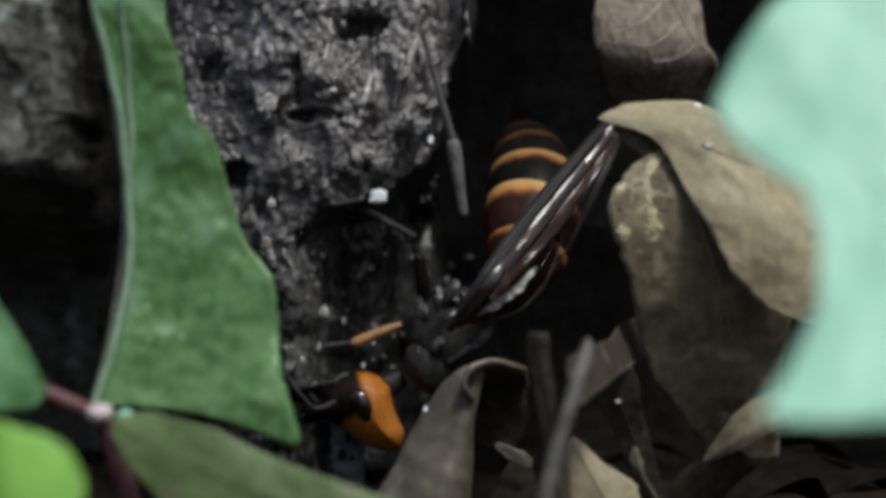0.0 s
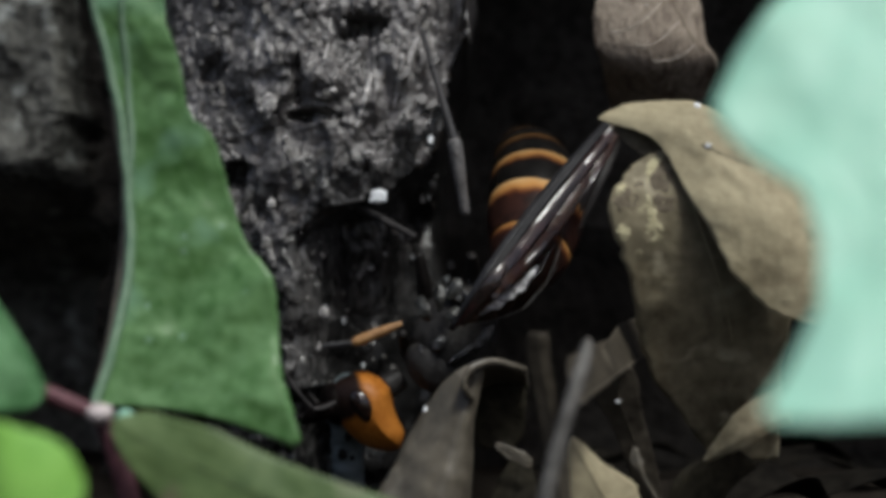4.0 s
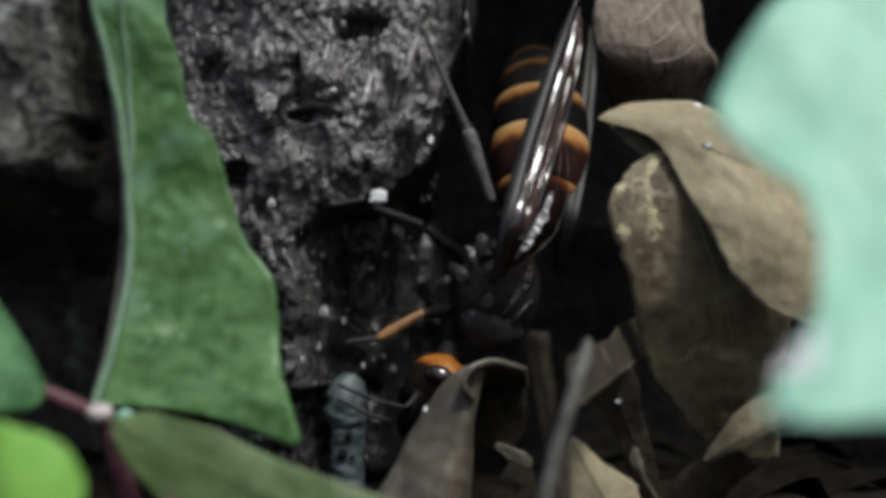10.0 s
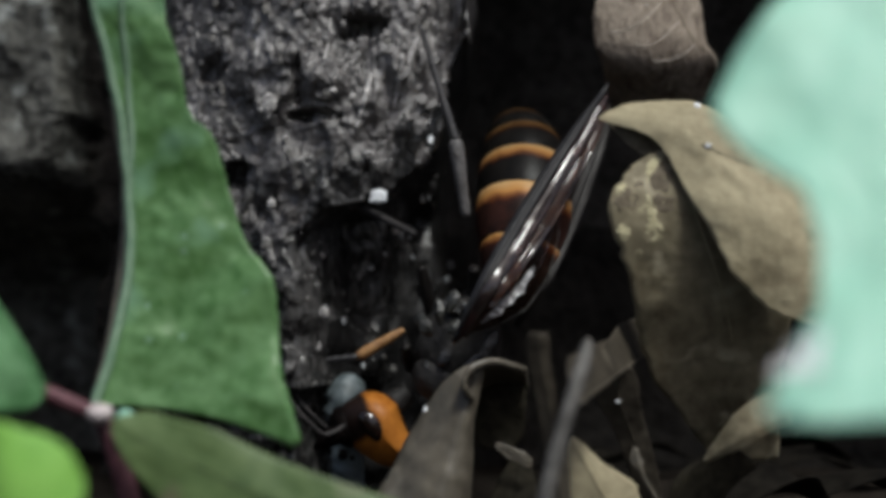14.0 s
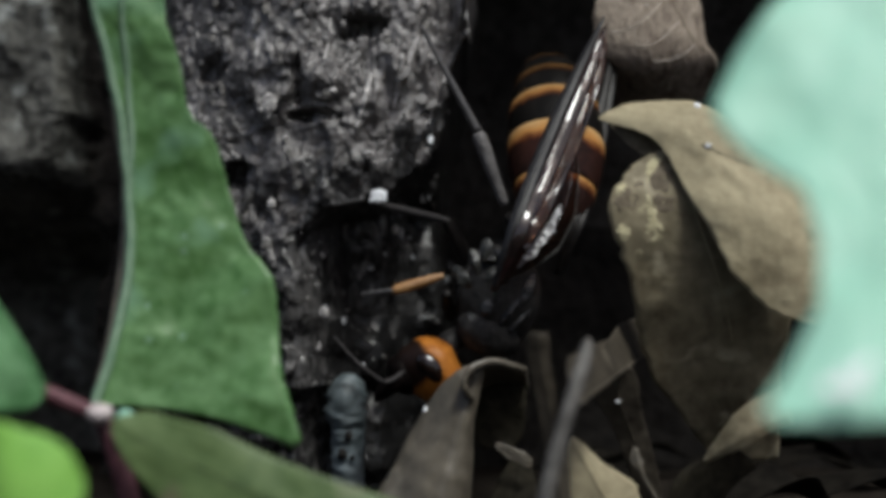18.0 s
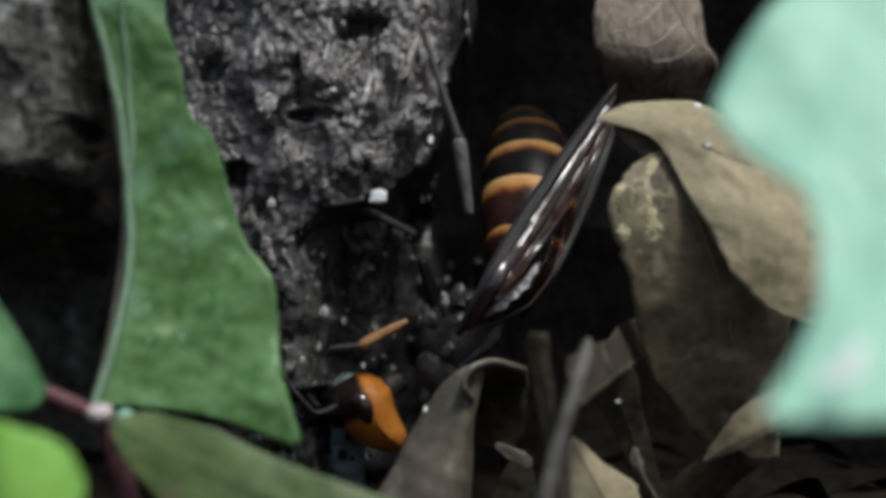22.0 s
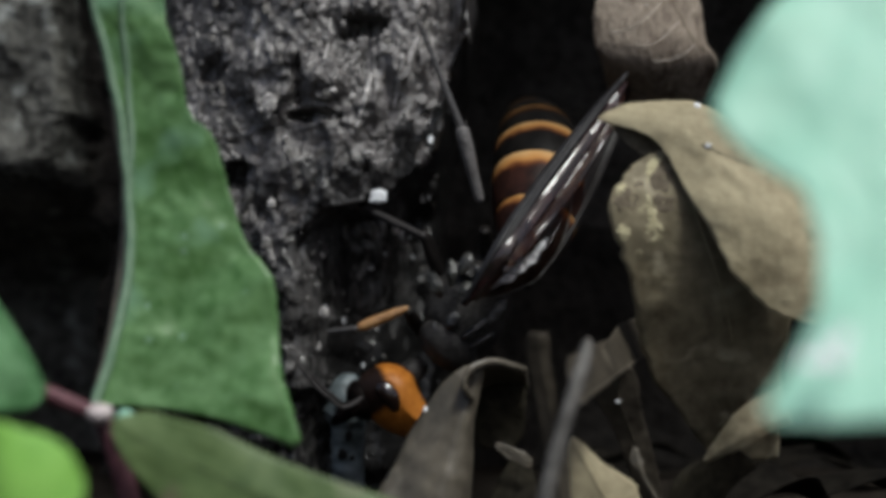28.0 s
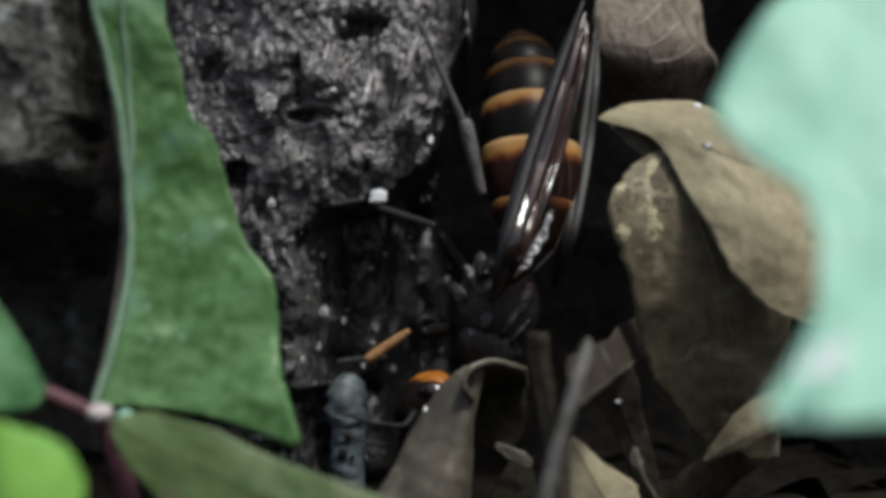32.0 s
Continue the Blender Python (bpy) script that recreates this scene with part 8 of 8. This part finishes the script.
    walk(MID_TIBIA, [(0, limb(-6.45, 5.00, 10.86, -20.0, -73.4)), (2, limb(-6.55, 5.00, 10.76, -20.0, -73.4)), (3.5, limb(-6.63, 5.00, 10.68, -20.0, -73.4)), (5.5, limb(-6.83, 5.00, 10.57, -20.0, -73.4)), (6.5, limb(-6.83, 5.00, 10.57, -20.0, -73.4)), (7.4, limb(-6.83, 5.00, 10.57, -20.0, -73.4)), (7.6, limb(-6.44, 5.00, 8.57, -20.0, -73.3)), (7.7, limb(-6.60, 5.00, 7.67, -20.0, -72.3)), (8, limb(-6.11, 5.00, 10.12, -20.0, -72.3)), (8.2, limb(-6.69, 5.00, 10.78, -20.0, -73.1)), (8.5, limb(-7.68, 5.00, 11.71, -20.0, -74.0)), (8.8, limb(-6.69, 5.00, 12.26, -20.0, -73.1)), (9.2, limb(-5.87, 5.00, 12.66, -20.0, -69.9)), (9.4, limb(-5.72, 5.00, 12.71, -20.0, -67.4)), (9.5, limb(-5.65, 5.00, 12.75, -20.0, -66.2)), (9.8, limb(-6.66, 5.00, 10.52, -20.0, -62.7)), (10, limb(-7.50, 5.00, 9.14, -20.0, -60.3)), (10.2, limb(-7.45, 5.00, 9.00, -20.0, -61.3)), (10.5, limb(-7.37, 5.00, 8.80, -20.0, -62.9)), (11, limb(-6.93, 5.00, 9.25, -20.0, -59.3)), (11.25, limb(-7.15, 5.00, 9.43, -20.0, -60.6)), (11.5, limb(-7.40, 5.00, 9.60, -20.0, -61.9)), (12, limb(-5.66, 5.00, 13.62, -20.0, -62.0)), (12.5, limb(-5.61, 5.00, 13.73, -20.0, -63.3)), (13, limb(-6.00, 5.00, 13.17, -20.0, -63.2)), (13.5, limb(-5.76, 5.00, 13.40, -20.0, -64.7)), (14, limb(-5.90, 5.00, 13.32, -20.0, -67.9)), (14.5, limb(-6.35, 5.00, 12.29, -20.0, -70.4)), (15.5, limb(-6.51, 5.00, 12.03, -20.0, -64.7)), (16.5, limb(-6.77, 5.00, 11.93, -20.0, -59.0)), (17, limb(-5.99, 5.00, 12.30, -20.0, -61.7)), (17.5, limb(-6.40, 5.00, 11.99, -20.0, -67.6)), (17.75, limb(-5.68, 5.00, 10.72, -20.0, -70.6)), (18, limb(-5.17, 5.00, 9.42, -20.0, -72.1)), (18.5, limb(-5.67, 5.00, 10.89, -20.0, -70.9)), (19, limb(-5.90, 5.00, 10.97, -20.0, -68.1)), (19.25, limb(-5.50, 5.00, 10.45, -20.0, -70.5)), (19.5, limb(-5.13, 5.00, 9.92, -20.0, -72.4)), (20, limb(-5.32, 5.00, 12.06, -20.0, -71.4)), (20.5, limb(-4.46, 5.00, 13.68, -20.0, -66.7)), (21, limb(-4.46, 5.00, 13.64, -20.0, -64.6)), (21.5, limb(-5.39, 5.00, 12.96, -20.0, -67.2)), (22, limb(-6.64, 5.00, 12.18, -20.0, -69.4)), (22.5, limb(-6.93, 5.00, 11.78, -20.0, -71.9)), (23.5, limb(-6.74, 5.00, 11.61, -20.0, -72.3)), (25, limb(-6.79, 5.00, 11.51, -20.0, -72.9)), (25.25, limb(-6.75, 5.00, 11.38, -20.0, -72.6)), (25.5, limb(-6.74, 5.00, 11.26, -20.0, -72.1)), (26.5, limb(-6.35, 5.00, 9.70, -20.0, -73.5)), (27.5, limb(-5.93, 5.00, 8.15, -20.0, -74.8)), (28, limb(-6.07, 5.00, 7.79, -20.0, -73.4)), (28.5, limb(-5.66, 5.00, 8.52, -20.0, -69.0)), (29.2, limb(-5.66, 5.00, 8.52, -20.0, -69.0)), (29.5, limb(-4.79, 5.00, 3.36, -20.0, -71.0)), (30, limb(-5.00, 5.00, 3.49, -20.0, -71.8)), (30.5, limb(-4.75, 5.00, 4.95, -20.0, -72.0)), (30.75, limb(-4.81, 5.00, 6.59, -20.0, -69.8)), (30.9, limb(-5.24, 5.00, 7.38, -20.0, -64.5)), (31, limb(-5.42, 5.00, 8.20, -20.0, -61.0)), (31.2, limb(-5.52, 5.00, 8.35, -20.0, -58.2)), (31.6, limb(-5.70, 5.00, 9.02, -20.0, -60.7)), (32, limb(-5.25, 5.00, 10.97, -20.0, -62.3))])
    walk(MID_FEMUR, [(0, limb(-2.96, 8.00, 1.64, 18.0, -21.0)), (2, limb(-2.96, 8.00, 1.64, 18.0, -21.8)), (3.5, limb(-2.95, 8.00, 1.65, 18.0, -22.4)), (5.5, limb(-2.95, 8.00, 1.65, 18.0, -23.8)), (6.5, limb(-2.95, 8.00, 1.65, 18.0, -23.8)), (7.4, limb(-2.95, 8.00, 1.65, 18.0, -23.8)), (7.6, limb(-2.44, 8.00, 2.34, 18.0, -32.7)), (7.7, limb(-2.13, 8.00, 2.63, 18.0, -41.2)), (8, limb(-2.30, 8.00, 2.43, 18.0, -26.3)), (8.2, limb(-2.42, 8.00, 2.29, 18.0, -26.7)), (8.5, limb(-2.58, 8.00, 2.07, 18.0, -28.0)), (8.8, limb(-2.57, 8.00, 2.10, 18.0, -22.1)), (9.2, limb(-2.46, 8.00, 2.24, 18.0, -18.2)), (9.4, limb(-2.35, 8.00, 2.35, 18.0, -18.1)), (9.5, limb(-2.29, 8.00, 2.41, 18.0, -18.1)), (9.8, limb(-2.06, 8.00, 2.65, 18.0, -30.3)), (10, limb(-1.90, 8.00, 2.79, 18.0, -41.4)), (10.2, limb(-1.96, 8.00, 2.76, 18.0, -41.3)), (10.5, limb(-2.04, 8.00, 2.71, 18.0, -41.1)), (11, limb(-1.95, 8.00, 2.77, 18.0, -37.5)), (11.25, limb(-2.05, 8.00, 2.68, 18.0, -37.1)), (11.5, limb(-2.15, 8.00, 2.59, 18.0, -36.8)), (12, limb(-2.30, 8.00, 2.36, 18.0, -16.7)), (12.5, limb(-2.44, 8.00, 2.22, 18.0, -15.6)), (13, limb(-2.49, 8.00, 2.17, 18.0, -17.9)), (13.5, limb(-2.57, 8.00, 2.09, 18.0, -15.9)), (14, limb(-2.71, 8.00, 1.94, 18.0, -15.9)), (14.5, limb(-2.79, 8.00, 1.85, 18.0, -19.0)), (15.5, limb(-2.54, 8.00, 2.15, 18.0, -22.1)), (16.5, limb(-2.26, 8.00, 2.41, 18.0, -25.5)), (17, limb(-2.42, 8.00, 2.28, 18.0, -19.8)), (17.5, limb(-2.68, 8.00, 2.00, 18.0, -20.7)), (17.75, limb(-2.44, 8.00, 2.29, 18.0, -21.1)), (18, limb(-2.17, 8.00, 2.56, 18.0, -23.4)), (18.5, limb(-2.26, 8.00, 2.44, 18.0, -21.9)), (19, limb(-2.29, 8.00, 2.43, 18.0, -23.0)), (19.25, limb(-2.19, 8.00, 2.52, 18.0, -22.5)), (19.5, limb(-2.09, 8.00, 2.61, 18.0, -22.3)), (20, limb(-2.33, 8.00, 2.35, 18.0, -17.1)), (20.5, limb(-2.27, 8.00, 2.39, 18.0, -11.1)), (21, limb(-2.31, 8.00, 2.36, 18.0, -10.9)), (21.5, limb(-2.55, 8.00, 2.14, 18.0, -14.9)), (22, limb(-2.74, 8.00, 1.90, 18.0, -21.0)), (22.5, limb(-2.83, 8.00, 1.78, 18.0, -22.5)), (23.5, limb(-2.85, 8.00, 1.77, 18.0, -21.8)), (25, limb(-2.88, 8.00, 1.74, 18.0, -22.1)), (25.25, limb(-2.75, 8.00, 1.89, 18.0, -23.0)), (25.5, limb(-2.62, 8.00, 2.03, 18.0, -24.2)), (26.5, limb(-2.64, 8.00, 2.07, 18.0, -26.0)), (27.5, limb(-2.65, 8.00, 2.11, 18.0, -28.5)), (28, limb(-2.83, 8.00, 1.91, 18.0, -29.1)), (28.5, limb(-2.93, 8.00, 1.79, 18.0, -22.5)), (29.2, limb(-2.93, 8.00, 1.79, 18.0, -22.5)), (29.5, limb(-2.84, 8.00, 2.00, 18.0, -55.5)), (30, limb(-2.86, 8.00, 1.96, 18.0, -54.6)), (30.5, limb(-2.88, 8.00, 1.89, 18.0, -31.7)), (30.75, limb(-2.70, 8.00, 2.09, 18.0, -25.2)), (30.9, limb(-2.08, 8.00, 2.69, 18.0, -33.8)), (31, limb(-1.59, 8.00, 3.00, 18.0, -36.0)), (31.2, limb(-1.48, 8.00, 3.05, 18.0, -37.0)), (31.6, limb(-1.72, 8.00, 2.90, 18.0, -32.8)), (32, limb(-1.94, 8.00, 2.70, 18.0, -21.8))])
    walk(GNAT, [(0, limb(-51.68, -30.00, 8.43, 10.0, -40.0)), (20.6, limb(-50.48, -30.00, 22.79, 10.0, -32.1)), (20.9, limb(-26.09, -52.00, 16.26, 10.0, -42.0)), (21.1, limb(-26.62, -52.00, 7.63, 10.0, -47.4)), (21.25, limb(-25.05, -52.00, 3.19, 10.0, -36.0)), (21.4, limb(-23.74, -52.00, 2.04, 10.0, -33.6)), (21.5, limb(-22.28, -52.00, 0.99, 10.0, -45.6)), (21.6, limb(-21.23, -52.00, -0.26, 10.0, -44.9)), (21.75, limb(-17.99, -52.00, -3.09, 10.0, -33.1)), (22, limb(-10.38, -40.00, -31.52, 10.0, -36.8)), (24.6, limb(-19.90, 0.00, -8.34, 10.0, -47.7)), (24.8, limb(-17.36, -52.00, -1.62, 10.0, -41.2)), (25, limb(-21.02, -52.00, 3.61, 10.0, -32.0)), (25.2, limb(-24.68, -52.00, 4.13, 10.0, -40.9)), (25.4, limb(-26.77, -52.00, 2.04, 10.0, -47.8)), (25.5, limb(-25.83, -52.00, -0.99, 10.0, -37.1)), (25.8, limb(-37.92, -30.00, -7.12, 10.0, -33.0)), (26.2, limb(-51.68, -30.00, -10.71, 10.0, -44.7)), (32, limb(-51.68, -30.00, -10.71, 10.0, -45.8))])
    walk(PALE_GNAT, [(0, limb(32.42, -120.00, -13.33, 10.0, -40.0)), (0.2, limb(15.79, -130.00, -6.64, 10.0, -32.1)), (0.3, limb(6.80, -140.00, -2.75, 10.0, -42.0)), (0.4, limb(3.61, -145.00, -0.59, 10.0, -47.4)), (0.5, limb(-0.59, -145.00, 0.84, 10.0, -36.0)), (0.6, limb(-3.42, -140.00, -1.75, 10.0, -33.6)), (0.7, limb(-9.33, -130.00, -5.10, 10.0, -45.6)), (0.9, limb(-35.20, -110.00, -10.36, 10.0, -44.9)), (1.2, limb(-37.30, -120.00, -4.62, 10.0, -33.1)), (4, limb(-3.46, -150.00, 25.21, 10.0, -36.8)), (7, limb(32.42, -120.00, 7.00, 10.0, -47.7)), (7.3, limb(27.53, -112.00, -1.24, 10.0, -41.2)), (7.5, limb(22.19, -104.50, -6.32, -35.0, -32.0)), (9, limb(22.30, -104.50, -6.92, -35.0, -40.9)), (12, limb(22.23, -104.50, -7.11, -35.0, -47.8)), (14, limb(22.28, -104.50, -7.10, -35.0, -40.1)), (17, limb(24.05, -104.80, -8.45, -35.0, -30.0)), (19, limb(25.45, -104.80, -8.20, -35.0, -33.0)), (21, limb(24.75, -104.80, -7.50, -35.0, -40.0)), (23, limb(25.05, -104.80, -7.66, -35.0, -44.7)), (25, limb(27.10, -105.20, -8.50, -35.0, -45.8)), (28, limb(23.80, -104.50, -6.80, -35.0, -33.8)), (29, limb(23.60, -104.50, -7.22, -35.0, -34.8)), (32, limb(23.62, -104.50, -7.20, -35.0, -35.8))])


motions()
